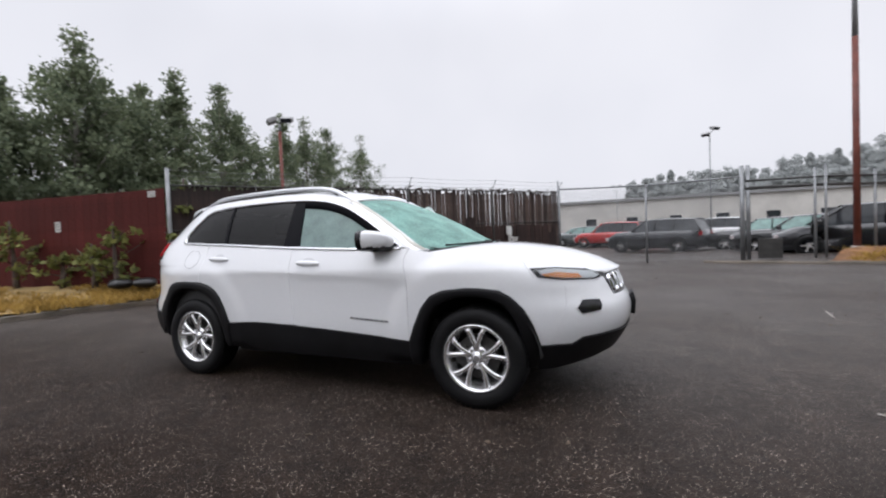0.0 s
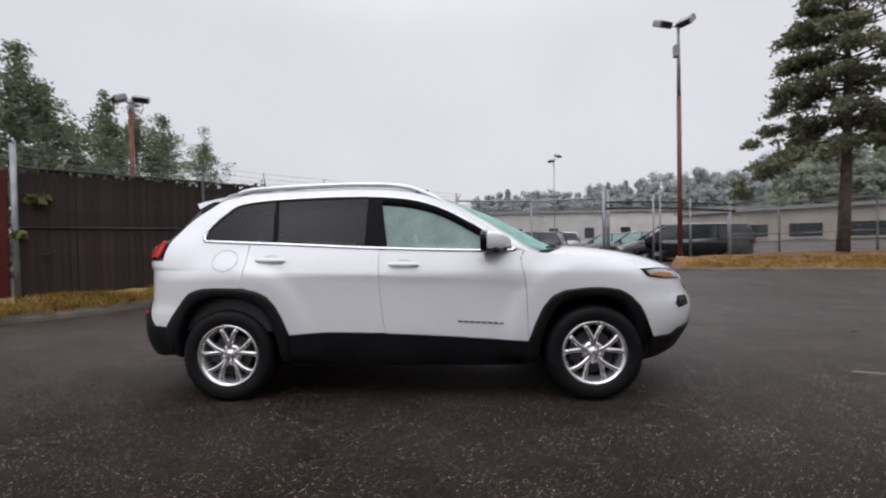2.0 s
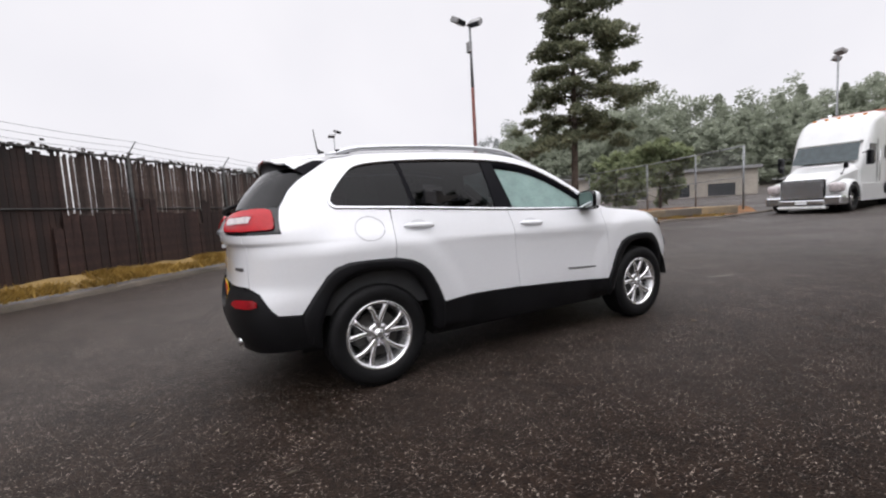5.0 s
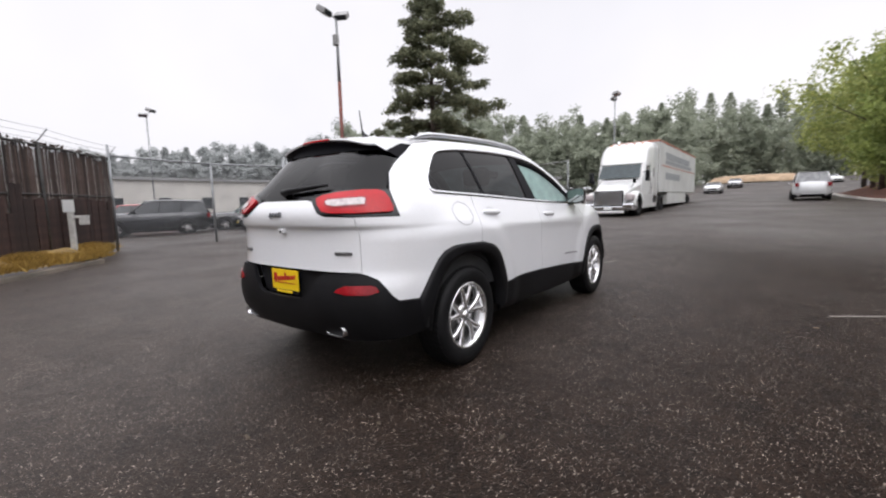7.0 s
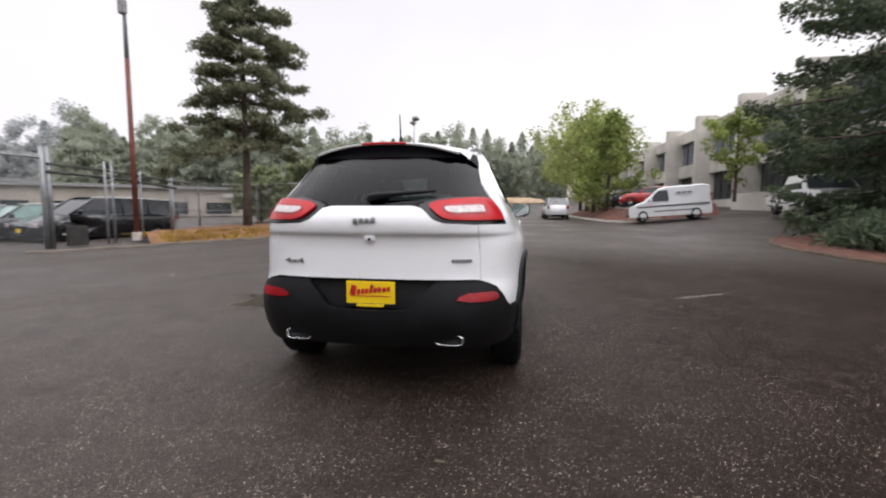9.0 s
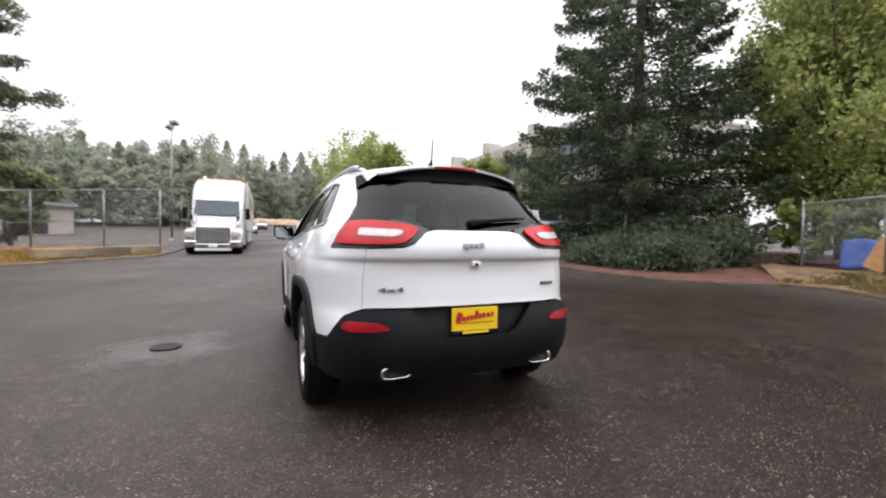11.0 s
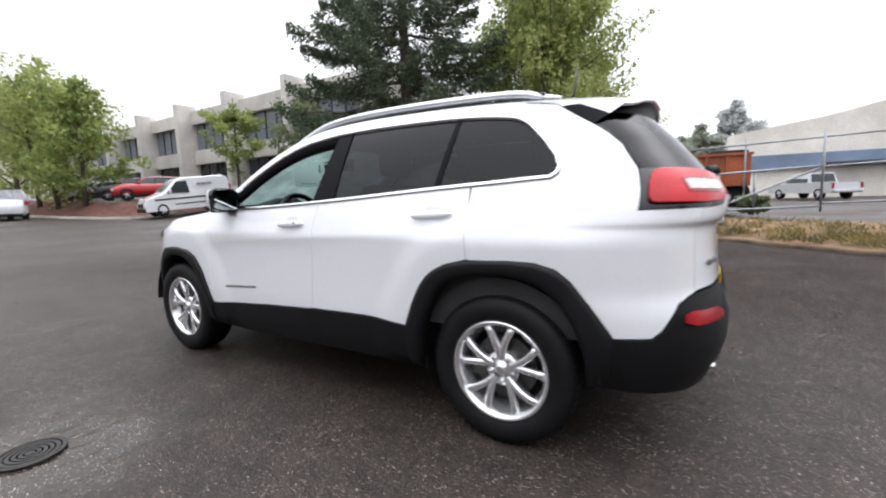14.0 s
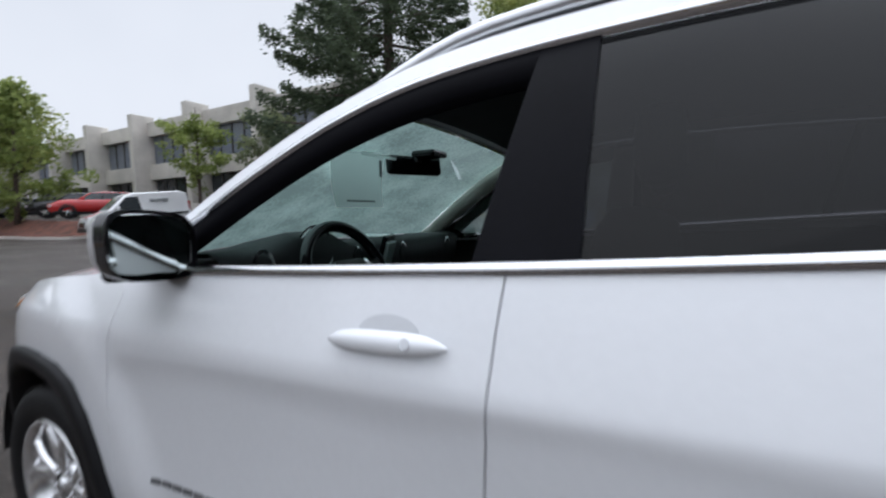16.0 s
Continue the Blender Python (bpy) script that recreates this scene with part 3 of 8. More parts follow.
fenders = both("front_fender", [(.868, 1.098)] + cut(bonnet_edge, .88, 1.76, 16, 0) + [(1.778, .955), (1.80, .885), (2.0, .862), (2.02, .80), (1.99, .70), (1.93, .58), (1.90, .442)] + rev(FRONT_ARCH) + rev(shifted(FRONT_SHUT, G))[1:-1], PAINT, .04, cuts=CREASE_CUTS)
QUARTER = [(-1.85, .560), (-1.99, .566), (-2.03, .595), (-2.075, .645), (-2.125, .695), (-2.20, .722), (-2.235, .730), (-2.24, .90), (-2.25, 1.06), (-1.945, 1.058), (-1.965, 1.12), (-2.0, 1.22), (-1.995, 1.33), (-1.945, 1.385), (-1.87, 1.435), (-1.785, 1.480), (-1.74, 1.505), (-1.70, 1.522)]
QUARTER += cut(shoulder, -1.66, .84, 40, -0.004) + [(.86, 1.102)]
QUARTER += cut(lambda x: DLO_TOP(x) + .016, .812, -1.50, 36) + [(-1.58, 1.372), (-1.645, 1.30), (-1.660, 1.245), (-1.640, 1.212), (-1.60, 1.192)]
QUARTER += cut(lambda x: BELT(x) - .006, -1.55, -1.20, 8) + shifted(REAR_SHUT, -G)[1:] + [p for p in REAR_ARCH if p[0] < -1.23][:-1]
quarters = both("quarter_panel", QUARTER, PAINT, cuts=TAIL_CUTS)
both("side_fillet", [(-1.995, 1.33), (-1.945, 1.385), (-1.87, 1.435), (-1.785, 1.480), (-1.74, 1.505), (-1.70, 1.522), (-1.78, 1.516), (-1.84, 1.487), (-1.89, 1.45), (-1.96, 1.395)], BLACK, .05, -.003, .01, quarters, "gloss black fillet beside the rear window")
# bright strip round the side windows
RING_OUT = cut(lambda x: DLO_TOP(x) + .015, .806, -1.50, 40) + [(-1.58, 1.371), (-1.643, 1.30), (-1.657, 1.247), (-1.638, 1.214), (-1.60, 1.194)] + cut(lambda x: BELT(x) - .009, -1.55, .80, 30)
RING_IN = cut(lambda x: DLO_TOP(x) + .002, .785, -1.50, 40) + [(-1.572, 1.362), (-1.628, 1.296), (-1.641, 1.250), (-1.625, 1.226), (-1.592, 1.210)] + cut(lambda x: BELT(x) + .009, -1.55, .765, 30)


def ring_bm(outer, inner, surface, off, thick):
    """A closed strip between two outlines with the same number of points."""
    bm = bmesh.new()
    n = len(outer)
    rows = []
    for (a, b), (c, d) in zip(outer, inner):
        rows.append([bm.verts.new(surface(a, b, -thick)), bm.verts.new(surface(a, b, off)), bm.verts.new(surface(c, d, off)), bm.verts.new(surface(c, d, -thick))])
    for i in range(n):
        r0, r1 = rows[i], rows[(i + 1) % n]
        for k in range(3):
            bm.faces.new((r0[k], r0[k + 1], r1[k + 1], r1[k]))
    bmesh.ops.recalc_face_normals(bm, faces=bm.faces[:])
    return bm


for surf in (right_side, left_side):
    link("window_trim", ring_bm(RING_OUT, RING_IN, surf, .006, .02), CHROME, jeep, "bright metal strip round the side windows")

# side glass, with black pillar covers between the panes
PANE_F = [(.70, 1.112), (.72, 1.135)] + cut(DLO_TOP, .70, -.222, 24) + [(-.16, 1.142)] + cut(lambda x: BELT(x) + .014, -.155, .68, 18)
PANE_R = cut(DLO_TOP, -.318, -1.035, 16) + [(-.985, 1.19)] + cut(lambda x: BELT(x) + .014, -.98, -.315, 14)
PANE_Q = cut(DLO_TOP, -1.062, -1.50, 12) + [(-1.572, 1.362), (-1.628, 1.296), (-1.641, 1.250), (-1.625, 1.226), (-1.592, 1.210)] + cut(lambda x: BELT(x) + .014, -1.55, -1.02, 10)
for k, surf in enumerate((right_side, left_side)):
    if k == 0:
        link("front_window", sheet(PANE_F, surf, .08, -.014, 0), SIDE_GLASS, front_doors[k], "clear green-tinted window, closed")
    link("rear_window", sheet(PANE_R, surf, .08, -.010, 0), PRIVACY, rear_doors[k], "dark privacy glass")
    link("quarter_window", sheet(PANE_Q, surf, .08, -.008, 0), PRIVACY, quarters[k], "dark privacy glass")
    bp = [(-.318, DLO_TOP(-.318)), (-.212, DLO_TOP(-.212)), (-.145, BELT(-.145) + .014), (-.315, BELT(-.315) + .014)]
    link("pillar_cover", sheet(bp, surf, .08, -.004, .01), PILLAR, front_doors[k], "matt black pillar cover")
    cp = [(-1.062, DLO_TOP(-1.062)), (-1.035, DLO_TOP(-1.035)), (-.985, BELT(-.985) + .014), (-1.02, BELT(-1.02) + .014)]
    link("pillar_cover", sheet(cp, surf, .08, -.004, .01), PILLAR, rear_doors[k], "matt black pillar cover")
    # black inner frame of the front door window
    fr_out = cut(lambda x: DLO_TOP(x) + .002, .785, -.222, 24)
    fr_in = cut(lambda x: DLO_TOP(x) - .055, .66, -.245, 24)
    bm = bmesh.new()
    rows = []
    for (a, b), (c, d) in zip(fr_out, fr_in):
        rows.append([bm.verts.new(surf(a, b, -.004)), bm.verts.new(surf(c, d, -.008)), bm.verts.new(surf(c, d, -.035))])
    for r0, r1 in zip(rows, rows[1:]):
        for j in (0, 1):
            bm.faces.new((r0[j], r0[j + 1], r1[j + 1], r1[j]))
    link("window_frame", bm, PILLAR, front_doors[k], "black window frame")

# top: bonnet, windscreen, roof
def vline(X0, X1, v, n):
    return [(X0 + (X1 - X0) * i / n, v) for i in range(n + 1)]


bonnet = link("bonnet", sheet(vline(1.02, 2.17, -1.0, 14) + [(2.19, -.5), (2.195, 0), (2.19, .5)] + vline(2.17, 1.02, 1.0, 14) + [(1.02, v / 10) for v in range(9, -10, -1)], top_side, .08, 0, .055), PAINT, jeep)
link("cowl", sheet([(.93, -.97), (1.015, -.97)] + [(1.015, v / 10) for v in range(-9, 10)] + [(1.015, .97), (.93, .97)] + [(.93, v / 10) for v in range(9, -10, -1)], top_side, .1, -.008), CLAD, jeep, "black plastic cowl below the windscreen")
link("windscreen", sheet([(.26, v / 10 * .9) for v in range(-10, 11)] + vline(.26, .935, .9, 10)[1:] + [(.935, v / 10 * .9) for v in range(9, -11, -1)] + vline(.935, .26, -.9, 10)[1:-1], top_side, .09, -.004, 0), WINDSHIELD, jeep, "green-tinted windscreen with raindrops")
for sgn in (-1, 1):
    link("windscreen_pillar", sheet([(.25, .905 * sgn)] + [(.25, .98 * sgn), (.30, 1.0 * sgn)] + vline(.32, .90, 1.0 * sgn, 10) + [(.935, .98 * sgn), (.935, .905 * sgn)] + vline(.90, .30, .905 * sgn, 8), top_side, .08), PAINT, jeep)
link("roof", sheet(vline(.245, -1.60, -1.0, 28) + [(-1.605, v / 10) for v in range(-9, 10)] + vline(-1.60, .245, 1.0, 28) + [(.245, v / 10) for v in range(9, -10, -1)], top_side, .1), PAINT, jeep)
# tailgate spoiler with its black underside and red high-level lamp
spo_end = spline([(-1, -1.80), (-.93, -1.822), (-.6, -1.80), (0, -1.788), (.6, -1.80), (.93, -1.822), (1, -1.80)])
spo = [(-1.61, -1.0), (-1.70, -1.0)] + [(spo_end(v / 20), v / 20) for v in range(-20, 21)] + [(-1.70, 1.0), (-1.61, 1.0)] + [(-1.61, v / 10) for v in range(9, -10, -1)]
spoiler = link("roof_spoiler", sheet(spo, top_side, .06, 0, .0), PAINT, jeep)


def tail_half(s, z, off=0.0):
    return right_side(s, z, off) if s >= -2.95 else left_side(-5.9 - s, z, off)


bm = bmesh.new()
edge = bmesh.new()
rows, rim = [], []
for i in range(41):
    v = -1 + i / 20
    t = top_side(spo_end(v), v)
    s_ = -2.95 + 1.08 * abs(v)
    p = right_side(s_, 1.484) if v < 0 else left_side(s_, 1.484)
    lip = t + Vector((.006, 0, -.014))
    inner = p + Vector((.02, 0, .0))
    rim.append([edge.verts.new(t), edge.verts.new(t.lerp(lip, .4) + Vector((-.006, 0, 0))), edge.verts.new(lip)])
    rows.append([bm.verts.new(lip), bm.verts.new(lip.lerp(inner, .5) + Vector((.015, 0, .004))), bm.verts.new(inner)])
for r0, r1 in zip(rows, rows[1:]):
    for k in range(2):
        bm.faces.new((r0[k], r0[k + 1], r1[k + 1], r1[k]))
for r0, r1 in zip(rim, rim[1:]):
    for k in range(2):
        edge.faces.new((r0[k], r0[k + 1], r1[k + 1], r1[k]))
bmesh.ops.recalc_face_normals(edge, faces=edge.faces[:])
link("spoiler_edge", edge, PAINT, spoiler)
bmesh.ops.recalc_face_normals(bm, faces=bm.faces[:])
link("spoiler_underside", bm, PILLAR, spoiler, "black underside")
END_X = (-1.685, -1.72, -1.755, -1.785, spo_end(1))
END_FEET = ((-1.695, 1.525), (-1.74, 1.505), (-1.785, 1.480), (-1.84, 1.453), (-1.885, 1.428))
for sgn, surf in ((-1, right_side), (1, left_side)):
    # painted flank from the roof's edge to the quarter panel, then a black end plate down to the glass
    for title, Xs, feet_at, material, note, q0, q1 in (
            ("spoiler_flank", (-1.36, -1.46, -1.56, -1.64, -1.69), ((-1.37, 1.563), (-1.50, 1.553), (-1.60, 1.546), (-1.67, 1.536), (-1.70, 1.524)), PAINT, "", 0, 1),
            ("spoiler_flank", END_X, END_FEET, PAINT, "", 0, .5),
            ("spoiler_end", END_X, END_FEET, PILLAR, "black spoiler end", .5, 1)):
        bm = bmesh.new()
        rows = []
        for X, (s_, z_) in zip(Xs, feet_at):
            t0, t1 = top_side(X, sgn) + Vector((0, 0, -.002)), surf(s_, z_, .003)
            a, b = t0.lerp(t1, q0), t0.lerp(t1, q1)
            rows.append([bm.verts.new(a), bm.verts.new(a.lerp(b, .5) + Vector((0, sgn * .004, 0))), bm.verts.new(b)])
        for r0, r1 in zip(rows, rows[1:]):
            for k in (0, 1):
                bm.faces.new((r0[k], r0[k + 1], r1[k + 1], r1[k]))
        bmesh.ops.recalc_face_normals(bm, faces=bm.faces[:])
        link(title, bm, material, spoiler, note)
bm = bmesh.new()
rows = []
for i in range(17):
    v = -.30 + .60 * i / 16
    t = top_side(spo_end(v), v)
    rows.append([bm.verts.new(t + Vector((a, 0, b))) for a, b in ((.010, .003), (-.004, .002), (-.009, -.006), (-.003, -.013))])
for r0, r1 in zip(rows, rows[1:]):
    for k in range(3):
        bm.faces.new((r0[k], r0[k + 1], r1[k + 1], r1[k]))
bmesh.ops.recalc_face_normals(bm, faces=bm.faces[:])
link("high_brake_lamp", bm, RED_LENS, spoiler, "red high-level brake lamp")


# ---- the white car: tail, nose, cladding ----


def tail_surface(s, z, off=0.0):
    """s from -2.95 at the middle; s below that is the left side."""
    if s >= -2.95:
        return right_side(s, z, off)
    return left_side(-5.9 - s, z, off)


def nose_surface(s, z, off=0.0):
    if s <= 2.95:
        return right_side(s, z, off)
    return left_side(5.9 - s, z, off)


def mirrored(line, mid):
    """The outline's right half, followed by its mirror image past the middle."""
    return line + [(2 * mid - a, b) for a, b in reversed(line)]


tailgate = link("tailgate", sheet(mirrored([(-2.2385, .733), (-2.2435, .90), (-2.2535, 1.058), (-2.47, 1.066), (-2.53, 1.085), (-2.60, 1.155), (-2.66, 1.168)], -2.95) + [(-3.6615 + .0855 * i, .737) for i in range(1, 17)], tail_surface, .06, cuts=TAIL_CUTS), PAINT, jeep)
link("rear_screen", sheet(mirrored([(-2.66, 1.172), (-2.58, 1.192), (-2.40, 1.225), (-2.02, 1.228), (-2.005, 1.33), (-1.96, 1.395), (-1.89, 1.45), (-1.84, 1.485), (-2.2, 1.487), (-2.6, 1.488)], -2.95), tail_surface, .08, -.006, .01), REAR_GLASS, tailgate, "dark rear window")
# black band behind the glass's edge
link("screen_surround", sheet([(-2.36, 1.222), (-2.02, 1.224), (-2.005, 1.33), (-1.96, 1.395), (-1.89, 1.45), (-1.84, 1.485), (-2.16, 1.485), (-2.28, 1.42), (-2.36, 1.33)], right_side, .06, -.012, 0), BLACK, tailgate, "black band at the glass edge")
link("screen_surround", sheet([(-2.36, 1.222), (-2.02, 1.224), (-2.005, 1.33), (-1.96, 1.395), (-1.89, 1.45), (-1.84, 1.485), (-2.16, 1.485), (-2.28, 1.42), (-2.36, 1.33)], left_side, .06, -.012, 0), BLACK, tailgate, "black band at the glass edge")
LAMP_BED = [(-1.948, 1.061), (-2.25, 1.060), (-2.47, 1.068), (-2.53, 1.088), (-2.60, 1.158), (-2.62, 1.172), (-2.56, 1.192), (-2.40, 1.222), (-2.005, 1.222), (-1.97, 1.13)]
LAMP_RED = [(-1.998, 1.087), (-2.03, 1.083), (-2.25, 1.080), (-2.42, 1.083), (-2.475, 1.094), (-2.515, 1.122), (-2.545, 1.155), (-2.545, 1.172), (-2.50, 1.186), (-2.38, 1.200), (-2.20, 1.210), (-2.09, 1.208), (-2.045, 1.196), (-2.015, 1.160), (-1.995, 1.110)]
LAMP_WHITE = [(-2.18, 1.126), (-2.39, 1.119), (-2.44, 1.128), (-2.455, 1.144), (-2.44, 1.154), (-2.20, 1.163), (-2.175, 1.158)]
for surf in (right_side, left_side):
    lamp = link("tail_lamp", sheet(LAMP_BED, surf, .06, .001, .02), BLACK, jeep, "red and clear tail lamp in a black housing")
    lens = link("lens", sheet(LAMP_RED, surf, .04, .018, .02), RED_LENS, lamp, "red lens")
    link("reversing_lens", sheet(LAMP_WHITE, surf, .04, .023, .012), WHITE_LENS, lamp, "clear reversing lens")
    link("lens_bezel", sheet([(-2.165, 1.117), (-2.39, 1.110), (-2.452, 1.122), (-2.470, 1.144), (-2.450, 1.164), (-2.20, 1.173), (-2.165, 1.168)], surf, .04, .0205, .012), LENS_SHADE, lamp, "darker red bezel round the clear lens")

# bumper, with a recess for the plate and red reflectors
bumper_top = [(-1.853, .555), (-1.99, .560), (-2.032, .590), (-2.078, .640), (-2.128, .690), (-2.20, .716), (-2.24, .724)]
BUMPER = [(-1.80, .40), (-1.853, .555)] + bumper_top[1:] + [(-2.52, .726), (-2.60, .655), (-2.66, .585), (-2.72, .560), (-2.95, .555)]
BUMPER_LOW = [(-2.95, .33), (-2.7, .335), (-2.5, .335), (-2.2, .325), (-1.95, .335), (-1.80, .35)]
both_rear = link("rear_bumper", sheet(BUMPER[:-1] + [(-2.95, .555)] + [(-5.9 - a, b) for a, b in rev(BUMPER[:-1])] + [(-5.9 - a, b) for a, b in rev(BUMPER_LOW)][0:] + rev(BUMPER_LOW)[::-1][1:], tail_surface, .07, .012, .03), CLAD, jeep, "grained black plastic rear bumper")
link("plate_recess", sheet(mirrored([(-2.50, .732), (-2.60, .650), (-2.66, .580), (-2.72, .553)], -2.95), tail_surface, .08, -.045, .0), CLAD, both_rear, "black recess for the number plate")
for surf in (right_side, left_side):
    link("reflector", sheet([(-2.125, .625), (-2.18, .610), (-2.33, .610), (-2.41, .622), (-2.395, .638), (-2.34, .658), (-2.17, .662), (-2.135, .650)], surf, .05, .020, .014), RED_DULL, both_rear, "red reflector")
    sg = -1 if surf is right_side else 1
    tip = bmesh.new()
    outer = []
    for k in range(24):
        a = 2 * math.pi * k / 24
        cx, cz = math.cos(a), math.sin(a)
        ex = .088 * abs(cx) ** .4 * (1 if cx > 0 else -1)
        ez = .032 * abs(cz) ** .5 * (1 if cz > 0 else -1)
        outer.append([Vector((x, sg * .47 + ex * q, .380 + ez * q)) for x, q in ((-1.95, 1.0), (-2.166, 1.0), (-2.176, .93), (-2.170, .82), (-2.06, .76))])
    vs = [[tip.verts.new(p) for p in ring] for ring in outer]
    for k in range(24):
        for i in range(4):
            tip.faces.new((vs[k][i], vs[k][i + 1], vs[(k + 1) % 24][i + 1], vs[(k + 1) % 24][i]))
    bore = bmesh.new()
    bore.faces.new([bore.verts.new(v[4].co + Vector((-.06, 0, 0))) for v in vs])
    bmesh.ops.recalc_face_normals(tip, faces=tip.faces[:])
    pipe = link("exhaust_tip", tip, CHROME, jeep, "chrome oval exhaust tip")
    link("pipe_bore", bore, DARK, pipe, "dark bore")

# wheel-arch cladding and sills
def band(name, outer, inner, surface, off, parent, label):
    n = max(len(outer), len(inner))
    bm = bmesh.new()
    rows = []
    for (a, b), (c, d) in zip(outer, inner):
        rows.append([bm.verts.new(surface(a, b, .001)), bm.verts.new(surface(a, b, off * .8)), bm.verts.new(surface((a * 3 + c) / 4, (b * 3 + d) / 4, off)), bm.verts.new(surface((a + 3 * c) / 4, (b + 3 * d) / 4, off)),
                     bm.verts.new(surface(c, d, off * .6)), bm.verts.new(surface(c, d, -.06))])
    for r0, r1 in zip(rows, rows[1:]):
        for k in range(5):
            bm.faces.new((r0[k], r0[k + 1], r1[k + 1], r1[k]))
    bmesh.ops.recalc_face_normals(bm, faces=bm.faces[:])
    if sum(f.normal.dot(Vector((0, f.calc_center_median().y, 0))) for f in bm.faces) < 0:
        bmesh.ops.reverse_faces(bm, faces=bm.faces[:])
    return link(name, bm, CLAD, parent, label)


def dense(line, n):
    """Resamples a line to n + 1 points by its length."""
    d = [0]
    for a, b in zip(line, line[1:]):
        d.append(d[-1] + math.hypot(b[0] - a[0], b[1] - a[1]))
    ts = np.linspace(0, d[-1], n + 1)
    return list(zip(np.interp(ts, d, [p[0] for p in line]).tolist(), np.interp(ts, d, [p[1] for p in line]).tolist()))


for surf in (right_side, left_side):
    band("rear_arch_cladding", dense([(-.868, .30)] + REAR_ARCH + [(-1.84, .38)], 40), dense(REAR_LIP, 40), surf, .022, jeep, "grained black plastic wheel-arch cladding")
    band("front_arch_cladding", dense([(.875, .28)] + FRONT_ARCH + [(1.82, .30)], 40), dense(FRONT_LIP, 40), surf, .022, jeep, "grained black plastic wheel-arch cladding")
    link("sill_cladding", sheet([(-.94, .30), (-.90, .40), (-.868, .50)] + [(a, b - .005) for a, b in SILL] + [(.88, .40), (.94, .28), (.4, .27), (-.4, .285)], surf, .06, .010, .03), CLAD, jeep, "grained black plastic sill")

# nose: bumper skin, lower black bumper, grille, lamps
NOSE_SKIN = [(1.9012, .445), (1.9315, .58), (1.9915, .70), (2.0215, .80), (2.0015, .858), (2.30, .843), (2.42, .86), (2.44, .80), (2.46, .735), (2.95, .735)]
NOSE_LOW = [(2.95, .50), (2.35, .50), (2.115, .487), (2.045, .445)]
skin = NOSE_SKIN + [(5.9 - a, b) for a, b in rev(NOSE_SKIN[:-1])] + [(5.9 - a, b) for a, b in rev(NOSE_LOW)] + NOSE_LOW[1:]
front_bumper = link("front_bumper", sheet(skin, nose_surface, .07), PAINT, jeep)
low = [(1.822, .440), (2.045, .440), (2.115, .482), (2.35, .495), (2.95, .495)]
lowb = [(2.95, .37), (2.4, .345), (2.1, .30), (1.95, .275), (1.822, .27)]
link("lower_bumper", sheet(low + [(5.9 - a, b) for a, b in rev(low[:-1])] + [(5.9 - a, b) for a, b in rev(lowb)] + lowb[1:], nose_surface, .07, .012, .03), CLAD, front_bumper, "grained black plastic lower bumper")
link("number_plate_bracket", sheet([(2.82, .55), (3.08, .55), (3.08, .69), (2.82, .69)], nose_surface, .08, .03, .04), CLAD, front_bumper, "black front plate bracket")
upper = [(2.455, .735), (2.435, .80), (2.425, .862), (2.55, .895), (2.95, .905)]
grille = link("grille", sheet(upper + [(5.9 - a, b) for a, b in rev(upper[:-1])], nose_surface, .06, -.012, .01), BLACK, jeep, "upright slotted grille with bright frames")
for i in range(7):
    a = 2.95 + (i - 3) * .135
    o = [(a - .052, .748), (a + .052, .748), (a + .052, .885 - .02 * abs(i - 3) / 3), (a - .052, .885 - .02 * abs(i - 3) / 3)]
    n = [(a - .036, .762), (a + .036, .762), (a + .036, .868 - .02 * abs(i - 3) / 3), (a - .036, .868 - .02 * abs(i - 3) / 3)]
    link("grille_slot_frame", ring_bm(dense(o + o[:1], 16)[:-1], dense(n + n[:1], 16)[:-1], nose_surface, .012, .012), CHROME, grille)
for surf in (right_side, left_side):
    link("lamp_brow", sheet([(1.763, bonnet_edge(1.763)), (1.781, .955), (1.803, .882), (2.0, .856), (2.30, .844), (2.40, .860), (2.385, .885)] + cut(bonnet_edge, 2.34, 1.80, 8), surf, .05, -.001, .02), PAINT, jeep)
    head = link("headlamp", sheet([(1.800, .943), (1.835, .886), (2.0, .862), (2.30, .850), (2.385, .862), (2.34, .898), (2.27, .916), (2.0, .941)], surf, .05, .004, .008), BLACK, jeep, "slim running lamp with an amber marker")
    link("amber_marker", sheet([(1.868, .900), (1.882, .890), (2.02, .871), (2.17, .864), (2.155, .890), (1.98, .909)], surf, .05, .0125, .01), AMBER, head, "amber marker lens")
    link("bright_element", sheet([(1.850, .926), (1.866, .894), (2.02, .869), (2.30, .857), (2.355, .868), (2.315, .897), (2.10, .922), (1.98, .932)], surf, .05, .009, .008), PAPER, head, "pale reflector")
    link("lens", sheet([(1.812, .938), (1.838, .890), (2.0, .866), (2.30, .853), (2.375, .864), (2.33, .896), (2.27, .912), (2.0, .937)], surf, .05, .016, .006), CLEAR, head, "clear lens")
    fog = link("fog_lamp_pod", sheet([(2.068, .680), (2.095, .642), (2.247, .655), (2.265, .69), (2.259, .722), (2.123, .728)], surf, .05, .006, .02), BLACK, jeep, "black pod with a low main lamp")
    link("fog_lens", sheet([(2.10, .685), (2.13, .662), (2.22, .668), (2.235, .70), (2.14, .712)], surf, .05, .012, .01), CLEAR, fog, "clear lens")

